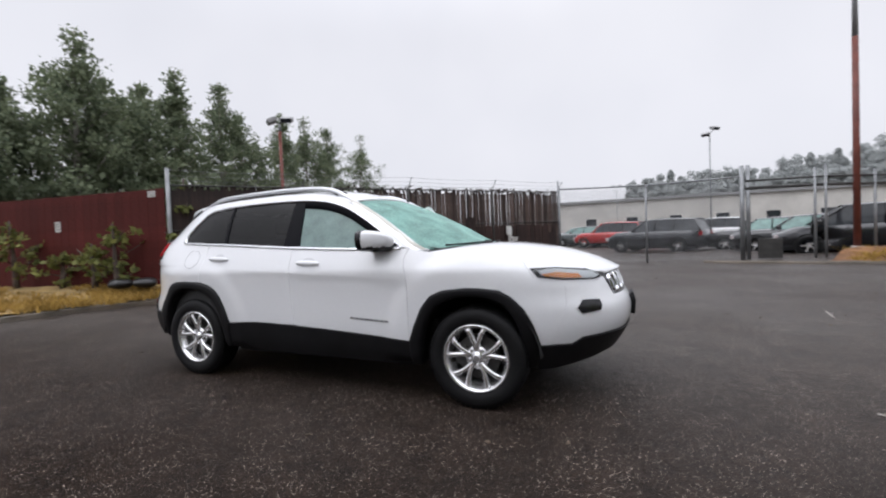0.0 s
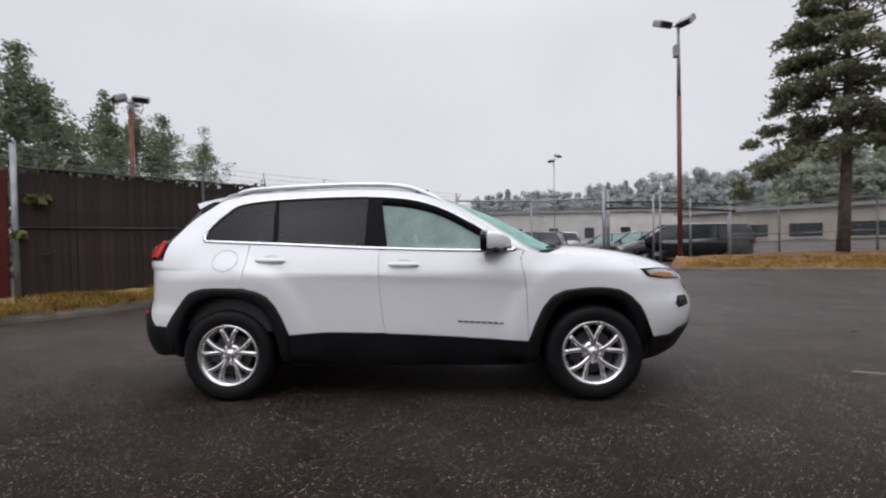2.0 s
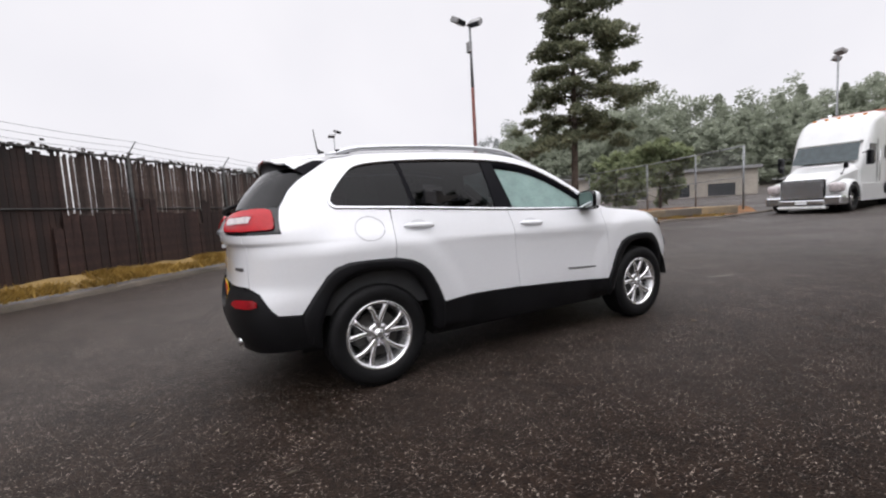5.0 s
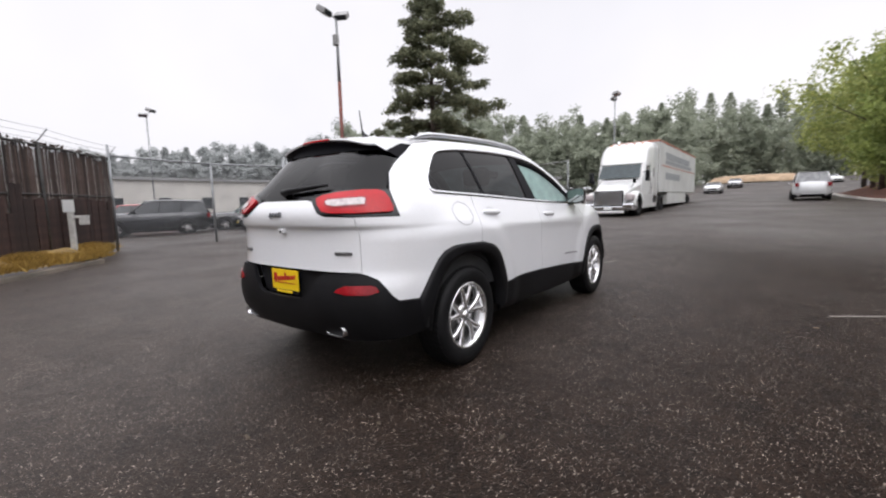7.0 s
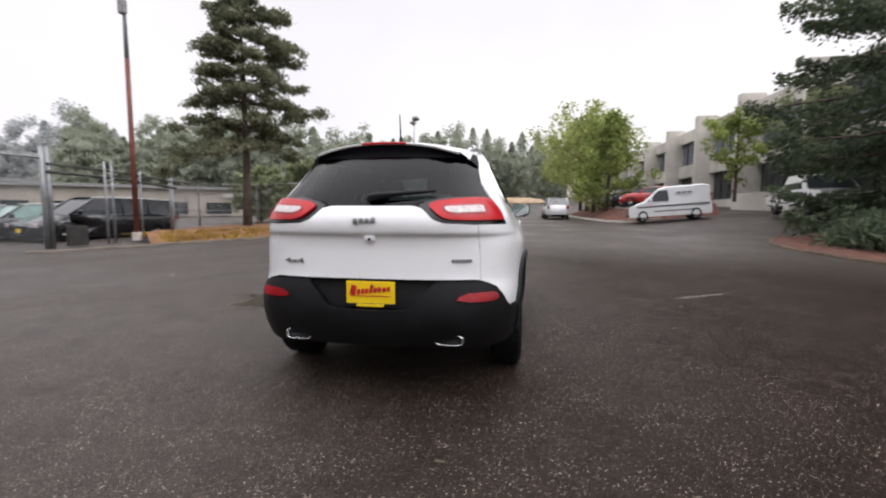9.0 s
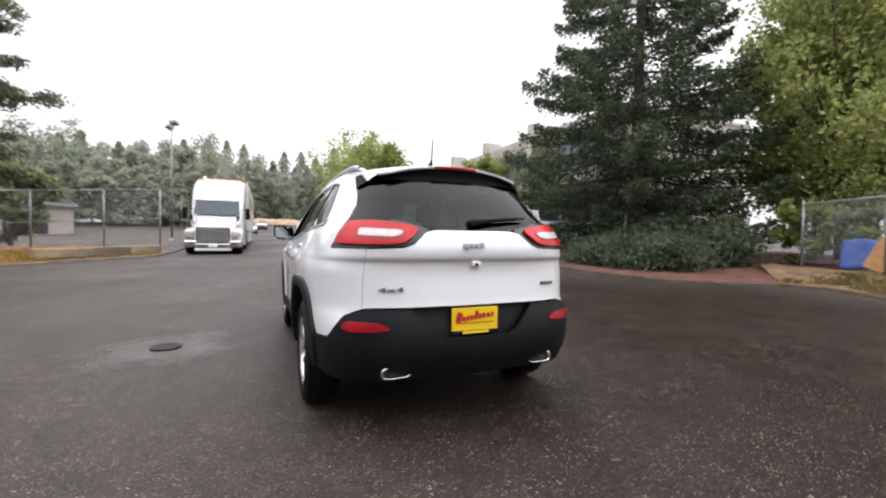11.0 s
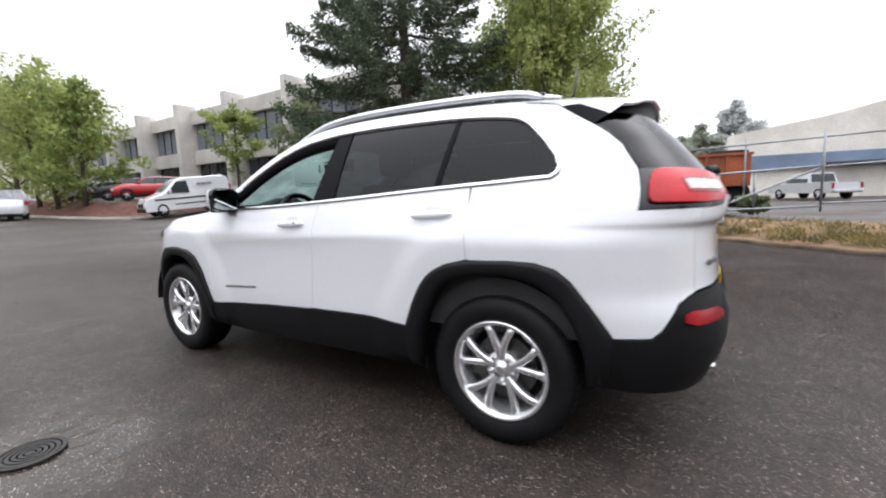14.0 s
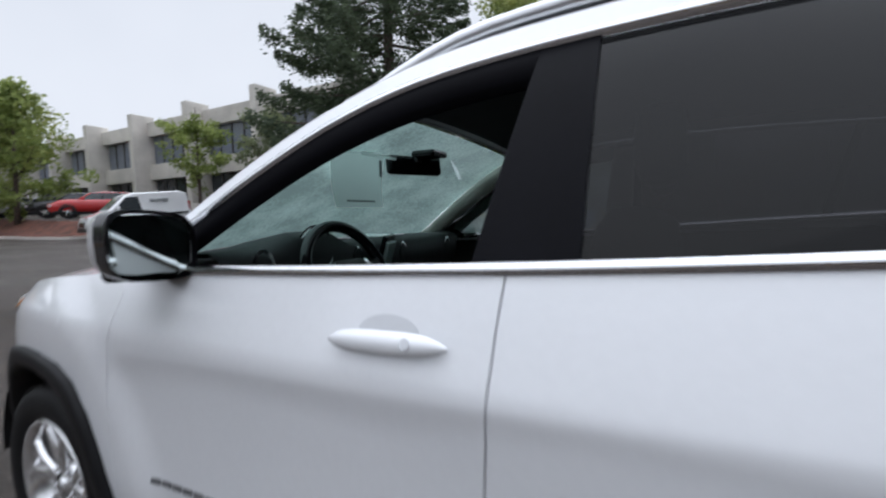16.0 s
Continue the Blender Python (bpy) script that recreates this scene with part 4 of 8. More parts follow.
# ---- underbody and wheel wells ----
bm = bmesh.new()
add_box(bm, -1.80, 1.80, -.60, .60, .24, .60)
add_box(bm, 1.7, 2.0, -.60, .60, .36, .60)
add_box(bm, -.90, .90, -.80, .80, .24, .50)
add_box(bm, -2.02, -1.8, -.52, .52, .30, .60)
add_box(bm, 1.8, 2.02, -.45, .45, .38, .70)
link("underbody", bm, DARK, jeep, "dark underbody", smooth=False)
for cx in (-1.35, 1.35):
    for sg in (-1, 1):
        bm = bmesh.new()
        ring = []
        for k in range(17):
            a = radians(2 + 176 * k / 16)
            x, z = cx + .435 * math.cos(a), .355 + .42 * math.sin(a)
            ring.append([bm.verts.new((x, sg * .52, z)), bm.verts.new((x, sg * .885, z))])
        for r0, r1 in zip(ring, ring[1:]):
            bm.faces.new((r0[0], r0[1], r1[1], r1[0]))
        bm.faces.new([r[0] for r in ring])
        link("wheel_well", bm, DARK, jeep, "dark wheel well liner")

# ---- wheels ----
def wheel(parent, cx, sg):
    hub = new("wheel")
    hub.parent = parent
    hub["label"] = "silver alloy wheel with five split spokes and a black tyre"
    hub.matrix_basis = pose(cx, sg * .80, .345, 0, 0, 0 if sg > 0 else 180)
    # outwards is +y in the wheel's own frame
    t = bmesh.new()
    add_lathe(t, [(.214, -.11), (.25, -.118), (.30, -.120), (.330, -.110), (.3435, -.085), (.345, 0), (.3435, .070), (.330, .096), (.300, .108), (.268, .106), (.246, .099), (.232, .088), (.222, .08)], 64)
    part("tyre", t, RUBBER, hub, "black tyre", True)
    tread = bmesh.new()
    for k in range(54):
        a = 2 * math.pi * k / 54
        for y0, y1, sh in ((-.085, -.05, 0), (-.035, .0, .03), (.012, .045, 0), (.055, .085, .03)):
            add_box(tread, -.013, .013, y0, y1, .340, .3463, 0, Matrix.Rotation(a + sh, 4, "Y"))
    part("tread", tread, RUBBER, hub)
    r = bmesh.new()
    add_lathe(r, [(.232, .086), (.234, .095), (.226, .099), (.215, .093), (.206, .072), (.188, .03), (.186, -.05), (.206, -.09), (.214, -.11)], 64)
    part("rim", r, ALLOY, hub, "silver alloy rim", True)
    for k in range(5):
        a0 = math.pi / 2 + 2 * math.pi * k / 5
        sp = bmesh.new()
        for sd in (-1, 1):
            secs = []
            for i in range(7):
                q = i / 6
                rad = .045 + q * .170
                ang = a0 + sd * radians(6 + 11.5 * q ** .8 - (4 * (1 - q)))
                y = .070 + .014 * math.sin(q * 2.2)
                w = .0190 - .002 * math.sin(q * math.pi) + .008 * max(0, q - .75)
                cr = Vector((math.cos(ang), 0, math.sin(ang)))
                tn = Vector((-math.sin(ang), 0, math.cos(ang)))
                c = cr * rad
                up = Vector((0, 1, 0))
                secs.append([sp.verts.new(c + tn * w + up * (y - .035)), sp.verts.new(c + tn * w * .85 + up * (y - .004)), sp.verts.new(c + tn * w * .35 + up * y), sp.verts.new(c - tn * w * .35 + up * y), sp.verts.new(c - tn * w * .85 + up * (y - .004)), sp.verts.new(c - tn * w + up * (y - .035))])
            for s0, s1 in zip(secs, secs[1:]):
                for j in range(5):
                    sp.faces.new((s0[j], s0[j + 1], s1[j + 1], s1[j]))
                sp.faces.new((s0[5], s0[0], s1[0], s1[5]))
            sp.faces.new(secs[-1])
        bmesh.ops.recalc_face_normals(sp, faces=sp.faces[:])
        part("spoke", sp, ALLOY, hub, "", True)
        al = a0 + math.pi / 5
        ln = bmesh.new()
        add_lathe(ln, [(.0, .074), (.008, .074), (.010, .071), (.010, .05)], 10, Matrix.Translation((.060 * math.cos(al), 0, .060 * math.sin(al))))
        part("lug_nut", ln, CHROME, hub)
    h = bmesh.new()
    add_lathe(h, [(.0, .078), (.022, .078), (.028, .074), (.030, .066), (.050, .064), (.078, .058), (.082, .045), (.082, .0)], 32)
    part("hub", h, ALLOY, hub, "", True)
    cp = bmesh.new()
    add_lathe(cp, [(.0, .0815), (.018, .081), (.022, .077)], 20)
    part("hub_cap", cp, SATIN, hub)
    d = bmesh.new()
    add_lathe(d, [(.0, .02), (.150, .02), (.152, .015), (.152, -.005), (.06, -.006)], 40)
    part("brake_disc", d, mat("brake_disc_steel", (.09, .088, .085), .45, metal=.6), hub, "grey steel brake disc")
    c = box_bm(.085, .165, -.05, .04, -.06, .075, .012)
    part("brake_caliper", c, mat("dark_caliper", (.06, .06, .06), .5), hub, "dark grey brake caliper")
    bk = bmesh.new()
    add_lathe(bk, [(.0, -.06), (.185, -.06)], 32)
    part("backplate", bk, DARK, hub)


for cx in (-1.35, 1.35):
    for sg in (-1, 1):
        wheel(jeep, cx, sg)

# ---- handles, mirrors, rails and trim ----
for k, surf in enumerate((right_side, left_side)):
    for door, c, zc in ((front_doors[k], -.014, 1.002), (rear_doors[k], -1.012, 1.048)):
        cupm = bmesh.new()
        rows = []
        n = 18
        for i in range(n + 1):
            q = -1 + 2 * i / n
            a = c + q * .118
            hgt = .0165 * (1 - abs(q) ** 4) + .003
            lift = .012 + .016 * (1 - q ** 6)
            zz = zc - .004 * q
            rows.append([cupm.verts.new(surf(a, zz + hgt, .006 + lift * .35)), cupm.verts.new(surf(a, zz + hgt * .6, lift * .92)), cupm.verts.new(surf(a, zz, lift)), cupm.verts.new(surf(a, zz - hgt * .7, lift * .85)), cupm.verts.new(surf(a, zz - hgt, .004 + lift * .3))])
        for r0, r1 in zip(rows, rows[1:]):
            for j in range(4):
                cupm.faces.new((r0[j], r0[j + 1], r1[j + 1], r1[j]))
        bmesh.ops.recalc_face_normals(cupm, faces=cupm.faces[:])
        if sum(f.normal.y * f.calc_center_median().y for f in cupm.faces) < 0:
            bmesh.ops.reverse_faces(cupm, faces=cupm.faces[:])
        link("door_handle", cupm, PAINT, door, "body-coloured pull handle")
        # finger cup on the door skin: a flat half-moon, the hollow's shade put into its grey
        cup = sheet([(c + .062 * math.cos(radians(t)), zc + .016 + .030 * math.sin(radians(t))) for t in range(0, 181, 15)], surf, .05, .0025, .0)
        link("finger_cup", cup, mat("cup_shade_grey", (.62, .63, .65), .4, vary=.02), door, "finger cup drawn as a flat grey half-moon of shade")
        if k == 1 and c > -.5:
            lk = sheet(arc_points(c - .052, zc + .002, .009, 0, 340, 12), surf, .05, .030, .005)
            link("key_lock", lk, CHROME, door, "bright key lock")
    # badge on the front door: lettering of a brand as plain bars
    for i in range(8):
        a = .372 + i * .0425
        link("badge_bar", sheet([(a, .598 - .0012 * i * 2), (a + .034, .596 - .0024 * i), (a + .036, .583 - .0024 * i), (a + .002, .585 - .0024 * i)], surf, .05, .004, .003), mat("dark_badge_metal", (.22, .22, .23), .35, metal=.6) if i == 0 and k == 0 else bpy.data.materials["dark_badge_metal"], front_doors[k], "grey badge bar")
    if k == 0:
        o = [(-1.37 + .107 * math.cos(radians(t)), 1.055 + .080 * math.sin(radians(t))) for t in range(0, 360, 12)]
        n = [(-1.37 + .103 * math.cos(radians(t)), 1.055 + .0765 * math.sin(radians(t))) for t in range(0, 360, 12)]
        link("fuel_flap_gap", ring_bm(o, n, surf, .0015, .003), mat("gap_grey", (.30, .31, .33), .7), quarters[0], "round fuel flap joint")
    # door mirror
    sg = -1 if k == 0 else 1
    shell = bmesh.new()
    prof = []
    for i in range(9):
        q = i / 8
        x = .745 - .19 * q
        w = (math.sin(min(1, .12 + q * 1.05) * math.pi / 2)) ** .6
        prof.append((x, w))
    rows = []
    for x, w in prof:
        ring = []
        for j in range(20):
            a = 2 * math.pi * j / 20
            cy, cz = math.cos(a), math.sin(a)
            ey = .104 * abs(cy) ** .55 * (1 if cy > 0 else -1) * w
            ez = .077 * abs(cz) ** .6 * (1 if cz > 0 else -1) * w
            ring.append(shell.verts.new((x - .02 * cy, sg * (.945 + ey - .02 * (1 - w)), 1.163 + ez + .012 * cy)))
        rows.append(ring)
    for r0, r1 in zip(rows, rows[1:]):
        for j in range(20):
            shell.faces.new((r0[j], r0[(j + 1) % 20], r1[(j + 1) % 20], r1[j]))
    shell.faces.new(rows[0])
    bmesh.ops.recalc_face_normals(shell, faces=shell.faces[:])
    lower = shell.copy()
    bmesh.ops.delete(shell, geom=[f for f in shell.faces if f.calc_center_median().z < 1.122 or f.calc_center_median().x < .588], context="FACES")
    bmesh.ops.delete(lower, geom=[f for f in lower.faces if f.calc_center_median().z >= 1.122 and f.calc_center_median().x >= .588], context="FACES")
    mirror = link("door_mirror", shell, PAINT, jeep, "white door mirror with a black underside")
    link("mirror_underside", lower, BLACK, mirror, "black underside")
    g = bmesh.new()
    ring = [g.verts.new((.566 - .02 * math.cos(a) - .012 * math.sin(a), sg * (.945 + .094 * abs(math.cos(a)) ** .55 * (1 if math.cos(a) > 0 else -1)), 1.163 + .068 * abs(math.sin(a)) ** .6 * (1 if math.sin(a) > 0 else -1) + .012 * math.cos(a))) for a in [2 * math.pi * j / 20 for j in range(20)]]
    g.faces.new(ring)
    bmesh.ops.recalc_face_normals(g, faces=g.faces[:])
    link("mirror_glass", g, mat("mirror_silver", (.42, .46, .45), .06, metal=1.0, vary=.01), mirror, "mirror glass", smooth=False)
    ft = bmesh.new()
    add_tube(ft, [(.74, sg * .80, 1.105), (.70, sg * .85, 1.105), (.66, sg * .93, 1.10), (.64, sg * 1.0, 1.098)], [.045, .038, .032, .022], 10)
    for v in ft.verts:
        v.co.z = 1.105 + (v.co.z - 1.105) * .7
    link("mirror_foot", ft, BLACK, mirror, "gloss black mirror foot", smooth=True)
    link("mirror_triangle", sheet([(.66, BELT(.66) + .012), (.80, BELT(.8) + .006), (.72, 1.142)], surf, .05, .004, .01), BLACK, front_doors[k], "black sail panel")
    # roof rail with two feet
    rail = bmesh.new()
    pts, rad = [], []
    for i in range(25):
        q = i / 24
        x = .30 - 1.82 * q
        e = min(q, 1 - q)
        lift = .034 * ease(0, .20, q) * ease(0, .12, 1 - q) - .008
        zr = top_side(x, .90 * sg).z
        pts.append((x, sg * (abs(top_side(x, .90).y)), zr + lift + .006))
        rad.append(.017 + .004 * ease(.0, .1, e))
    add_tube(rail, pts, rad, 10)
    rl = link("roof_rail", rail, SATIN, jeep, "satin silver roof rail")
    for x in (.10, -1.40):
        p = top_side(x, .90 * sg)
        link("rail_foot", box_bm(p.x - .05, p.x + .05, p.y - .012, p.y + .012, p.z - .01, p.z + .03, .006), BLACK, rl, "black rail foot", smooth=False)
    # dark gutter under the rail
    link("rail_gutter", sheet([(.22, .865 * sg), (-1.48, .865 * sg), (-1.48, .93 * sg), (.22, .93 * sg)], top_side, .12, .002, .0), BLACK, rl, "black strip below the rail")

# tail badges: brand lettering as bars, the drive badge in letters
for i, (a, w) in enumerate(((-2.905, .030), (-2.945, .030), (-2.985, .030), (-3.025, .032))):
    link("badge_bar", sheet([(a, 1.098 - (.006 if i else 0)), (a - w, 1.098 - (.006 if i else 0)), (a - w, 1.068), (a, 1.068 - (.0 if i < 3 else .012))], tail_surface, .05, .008, .008), mat("badge_silver", (.34, .35, .37), .30, metal=.8) if i == 0 else bpy.data.materials["badge_silver"], tailgate, "silver badge bar")
txt = bpy.data.curves.new("drive_badge", "FONT")
txt.body = "4x4"
txt.size = .062
txt.extrude = .003
txt.align_x = "CENTER"
tob = new("drive_badge", txt)
bpy.context.view_layer.update()
me = bpy.data.meshes.new_from_object(tob.evaluated_get(bpy.context.evaluated_depsgraph_get()))
bpy.data.objects.remove(tob)
badge = new("drive_badge", me)
me.materials.append(bpy.data.materials["dark_badge_metal"])
bp0, bp1 = left_side(-2.47, .83, .006), left_side(-2.35, .83, .006)
yaw = math.atan2((bp1 - bp0).y, (bp1 - bp0).x)
badge.parent = jeep
pm = (bp0 + bp1) / 2
badge.matrix_basis = Matrix.Translation((pm.x, pm.y, .822)) @ Matrix.Rotation(yaw + math.pi, 4, "Z") @ Matrix.Rotation(math.pi / 2, 4, "X") @ Matrix.Diagonal((1.55, .66, 1, 1))
badge["label"] = "dark drive badge"
for i in range(6):
    a = -2.30 - i * .022
    link("badge_bar", sheet([(a, .856), (a - .018, .856), (a - .018, .836), (a, .836)], right_side, .05, .006, .005), bpy.data.materials["dark_badge_metal"], tailgate, "grey badge bar")
link("camera_lens", tube_bm([(-2.17, .0, .975), (-2.199, 0, .972)], .009, 14), BLACK, tailgate, "small reversing camera", smooth=False)
link("latch_grip", box_bm(-2.196, -2.17, -.03, .03, .962, .99, .004), PAINT, tailgate, smooth=False)
# plate
plate = link("number_plate", box_bm(-2.1890, -2.1820, -.150, .150, .572, .722, .004), YELLOW, jeep, "yellow dealer plate with red script bars", smooth=False)
for i, (y, w, h) in enumerate(((.112, .034, .058), (.076, .022, .030), (.050, .018, .032), (.026, .020, .030), (.000, .020, .052), (-.026, .020, .030), (-.052, .022, .030), (-.082, .022, .028), (-.108, .016, .028))):
    lean = Matrix.Translation((0, y, .640 + .003 * i)) @ Matrix.Rotation(radians(14), 4, "X")
    link("plate_script", box_bm(-2.1925, -2.1890, -w / 2, w / 2, 0, h, .003, lean), PLATE_RED, plate, smooth=False)
link("plate_script", box_bm(-2.1925, -2.1890, -.12, .125, .632, .637, .001), PLATE_RED, plate, smooth=False)
link("plate_frame", box_bm(-2.1940, -2.1840, -.155, .155, .566, .590, .003), BLACK, plate, "black plate frame", smooth=False)
link("plate_print", box_bm(-2.1970, -2.1930, -.085, .085, .571, .587, .001), YELLOW, plate, smooth=False)
# wiper and aerial
wip = bmesh.new()
blade = [tail_surface(-2.95 + .47 * q, 1.208 + .034 * q ** .7, .022) for q in (0, .12, .3, .6, 1.0)]
add_tube(wip, [blade[0] + Vector((.03, .02, -.01))] + blade, [.022, .024, .022, .017, .014, .008], 8)
rear_wiper = link("rear_wiper", wip, CLAD, jeep, "black rear wiper at rest")
aer = bmesh.new()
add_tube(aer, [(-1.40, 0, 1.655), (-1.43, 0, 1.67), (-1.445, 0, 1.70), (-1.465, 0, 1.85)], [.022, .016, .006, .004], 8)
link("roof_aerial", aer, BLACK, jeep, "short black roof aerial")
for a in (0.05, -.3):
    w2 = bmesh.new()
    y0 = .45 if a > 0 else -.25
    add_tube(w2, [top_side(.985, y0 + .15, .004), top_side(.965, y0, .008), top_side(.925, y0 - .6 if y0 > 0 else y0 - .5, .012)], [.011, .008, .006], 6)
    link("front_wiper", w2, CLAD, jeep, "black wiper at rest")


# ---- inside the white car ----
INSIDE = mat("dark_cabin_plastic", (0.030, 0.031, 0.033), 0.6, vary=.15, fine=150, bump=.08)
LINER = mat("dark_headliner", (0.05, 0.05, 0.052), 0.9, vary=.05)
cabin = link("cabin_floor", box_bm(-1.95, 1.0, -.70, .70, .45, .56), SEAT, jeep, "dark cabin floor", smooth=False)
for surf in (right_side, left_side):
    link("door_card", sheet([(-1.75, .52), (.95, .52), (.95, 1.06), (.70, 1.085), (-1.0, 1.15), (-1.62, 1.18)], surf, .12, -.055, 0), INSIDE, jeep, "dark door card")
    link("pillar_trim", sheet([(-.30, DLO_TOP(-.30)), (-.21, DLO_TOP(-.21)), (-.14, 1.12), (-.27, 1.12)], surf, .1, -.045, 0), CREAM, jeep, "pale pillar trim")
link("headliner", sheet(vline(.20, -1.74, -.93, 18) + vline(-1.74, .20, .93, 18), top_side, .15, -.04, 0), LINER, jeep, "dark headliner")
for sgn in (-1, 1):
    pts = [top_side(X, .93 * sgn, -.035) for X in (.22, .4, .6, .8, .92)]
    link("screen_pillar_trim", tube_bm(pts, [.045, .045, .042, .04, .04], 8), CREAM, jeep, "pale windscreen pillar trim")
# dashboard
bm = bmesh.new()
rows = []
for i in range(17):
    y = -.74 + 1.48 * i / 16
    hoodl = .045 * ease(.20, .10, abs(y - .37))
    rows.append([bm.verts.new(p) for p in ((1.12, y, 1.075), (.92, y, 1.115 + hoodl * .4), (.70, y, 1.125 + hoodl), (.645, y, 1.10 + hoodl), (.66, y, 1.0), (.74, y, .86), (.72, y, .62))])
for r0, r1 in zip(rows, rows[1:]):
    for k in range(6):
        bm.faces.new((r0[k], r0[k + 1], r1[k + 1], r1[k]))
bmesh.ops.recalc_face_normals(bm, faces=bm.faces[:])
dash = link("dashboard", bm, INSIDE, jeep, "dark moulded dashboard")
link("display_screen", box_bm(-.012, .012, -.085, .085, -.055, .055, .006, pose(.635, -.03, 1.055, 0, -14, 24)), SCREEN, dash, "display screen with a pale reflection painted in", smooth=False)
link("display_bezel", box_bm(-.010, .010, -.10, .10, -.068, .085, .006, pose(.648, -.03, 1.055, 0, -14, 24)), BLACK, dash, "black bezel", smooth=False)
for y in (.60, .16, -.16, -.60):
    k_ = 1.5 if y == .60 else 1.0
    o = [(.030 * k_ * math.cos(radians(a)), .048 * k_ * math.sin(radians(a))) for a in range(0, 360, 20)]
    vent = bmesh.new()
    ra = [vent.verts.new((.642, y + p, 1.055 + q)) for p, q in o]
    rb = [vent.verts.new((.640, y + p * .78, 1.055 + q * .82)) for p, q in o]
    for k in range(len(o)):
        vent.faces.new((ra[k], ra[(k + 1) % len(o)], rb[(k + 1) % len(o)], rb[k]))
    link("vent_ring", vent, CHROME, dash, "bright vent ring", smooth=False)
gauge = bmesh.new()
add_lathe(gauge, [(.075, .0), (.082, -.012), (.088, .0)], 28, pose(.652, .37, 1.105, 0, 0, 90))
link("gauge_ring", gauge, CHROME, dash, "bright gauge ring")
link("paper_sheet", box_bm(.70, .90, -.26, -.05, 1.128, 1.131, 0, pose(0, 0, 0, 0, 0, 0)), PAPER, jeep, "white paper on the dashboard", smooth=False)
# steering wheel
sw = new("steering_wheel")
sw.parent = jeep
sw["label"] = "black steering wheel with a silver trim"
sw.matrix_basis = pose(.505, .37, 1.02, 0, 24, 0)
bm = bmesh.new()
add_tube(bm, [(0, .182 * math.cos(a), .182 * math.sin(a)) for a in [2 * math.pi * k / 40 for k in range(41)]], .020, 8, False)
part("wheel_rim", bm, BLACK, sw, "", True)
part("wheel_hub", box_bm(-.03, .02, -.075, .075, -.075, .055, .02), INSIDE, sw)
for a in (8, 172, 270):
    m = Matrix.Rotation(radians(a), 4, "X")
    part("wheel_spoke", box_bm(-.012, .010, .06, .178, -.022, .022, .006, m), INSIDE, sw)
for y in (.075, -.075):
    part("silver_trim", tube_bm([(.0 - .018, y, .045), (-.018, y * 1.5, .01), (-.016, y * 1.15, -.06)], .008, 6), CHROME, sw, "silver trim", True)
link("steering_column", tube_bm([(.53, .37, 1.0), (.74, .37, .92)], .05, 10), INSIDE, jeep)


def car_seat(x, y, w, name="front_seat"):
    s = new(name)
    s.parent = jeep
    s["label"] = "charcoal cloth seat with a head restraint"
    s.matrix_basis = pose(x, y, 0)
    part("cushion", box_bm(-.28, .26, -w / 2, w / 2, .56, .76, .06), SEAT, s, "", True)
    part("backrest", box_bm(-.10, .06, -w / 2, w / 2, .70, 1.24, .06, Matrix.Translation((-.26, 0, .70)) @ Matrix.Rotation(radians(-14), 4, "Y") @ Matrix.Translation((0, 0, -.70))), SEAT, s, "", True)
    n = 1 if w < .7 else 2
    for k in range(n):
        yy = 0 if n == 1 else (-.32 + .64 * k)
        part("head_restraint", box_bm(-.48, -.38, yy - .13, yy + .13, 1.27, 1.44, .04), SEAT, s, "", True)
    return s


car_seat(.02, .37, .52)
car_seat(.02, -.37, .52)
car_seat(-.95, 0, 1.25, "rear_bench")
link("centre_console", box_bm(-.45, .70, -.11, .11, .55, .86, .04), INSIDE, jeep, "dark centre console", smooth=False)
# mirror and sticker on the windscreen
link("inside_mirror", box_bm(-.015, .02, -.125, .125, -.038, .038, .015, pose(.47, .0, 1.415, 0, 6, -26)), BLACK, jeep, "black inside mirror", smooth=False)
link("mirror_stalk", tube_bm([(.455, 0, 1.415), (.455, 0, 1.452)], .018, 8), BLACK, jeep)
link("sensor_cover", box_bm(.35, .45, -.06, .06, 1.44, 1.465, .01), BLACK, jeep, "black sensor cover", smooth=False)
# printed paper tag hung from the mirror
TAG = mat("white_tag_paper", (0.80, 0.84, 0.83), 0.7, vary=0.03)
tag_bm = bmesh.new()
tag_rows = []
for i in range(9):
    q = i / 8
    tag_rows.append([tag_bm.verts.new((.515 + .012 * math.sin(q * 3), .412 - .255 * u - .03 * (1 - q) * (u - .5), 1.432 - .182 * q + .045 * (1 - q) * math.sin(math.pi * u))) for u in (0, .2, .4, .6, .8, 1)])
for r0, r1 in zip(tag_rows, tag_rows[1:]):
    for k in range(5):
        tag_bm.faces.new((r0[k], r0[k + 1], r1[k + 1], r1[k]))
tag_sheet = link("hanging_tag", tag_bm, TAG, jeep, "white printed paper tag behind the windscreen")
nt_ = TAG.node_tree
tl_ = nt_.nodes.new("ShaderNodeBsdfTranslucent")
tl_.inputs["Color"].default_value = (.97, 1.0, .99, 1)
mx_ = nt_.nodes.new("ShaderNodeMixShader")
mx_.inputs["Fac"].default_value = .8
nt_.links.new(nt_.nodes["Principled BSDF"].outputs["BSDF"], mx_.inputs[1])
nt_.links.new(tl_.outputs["BSDF"], mx_.inputs[2])
nt_.links.new(mx_.outputs["Shader"], nt_.nodes["Material Output"].inputs["Surface"])
link("tag_print", box_bm(.507, .508, .17, .185, 1.36, 1.42), GREY_INK, tag_sheet, smooth=False)
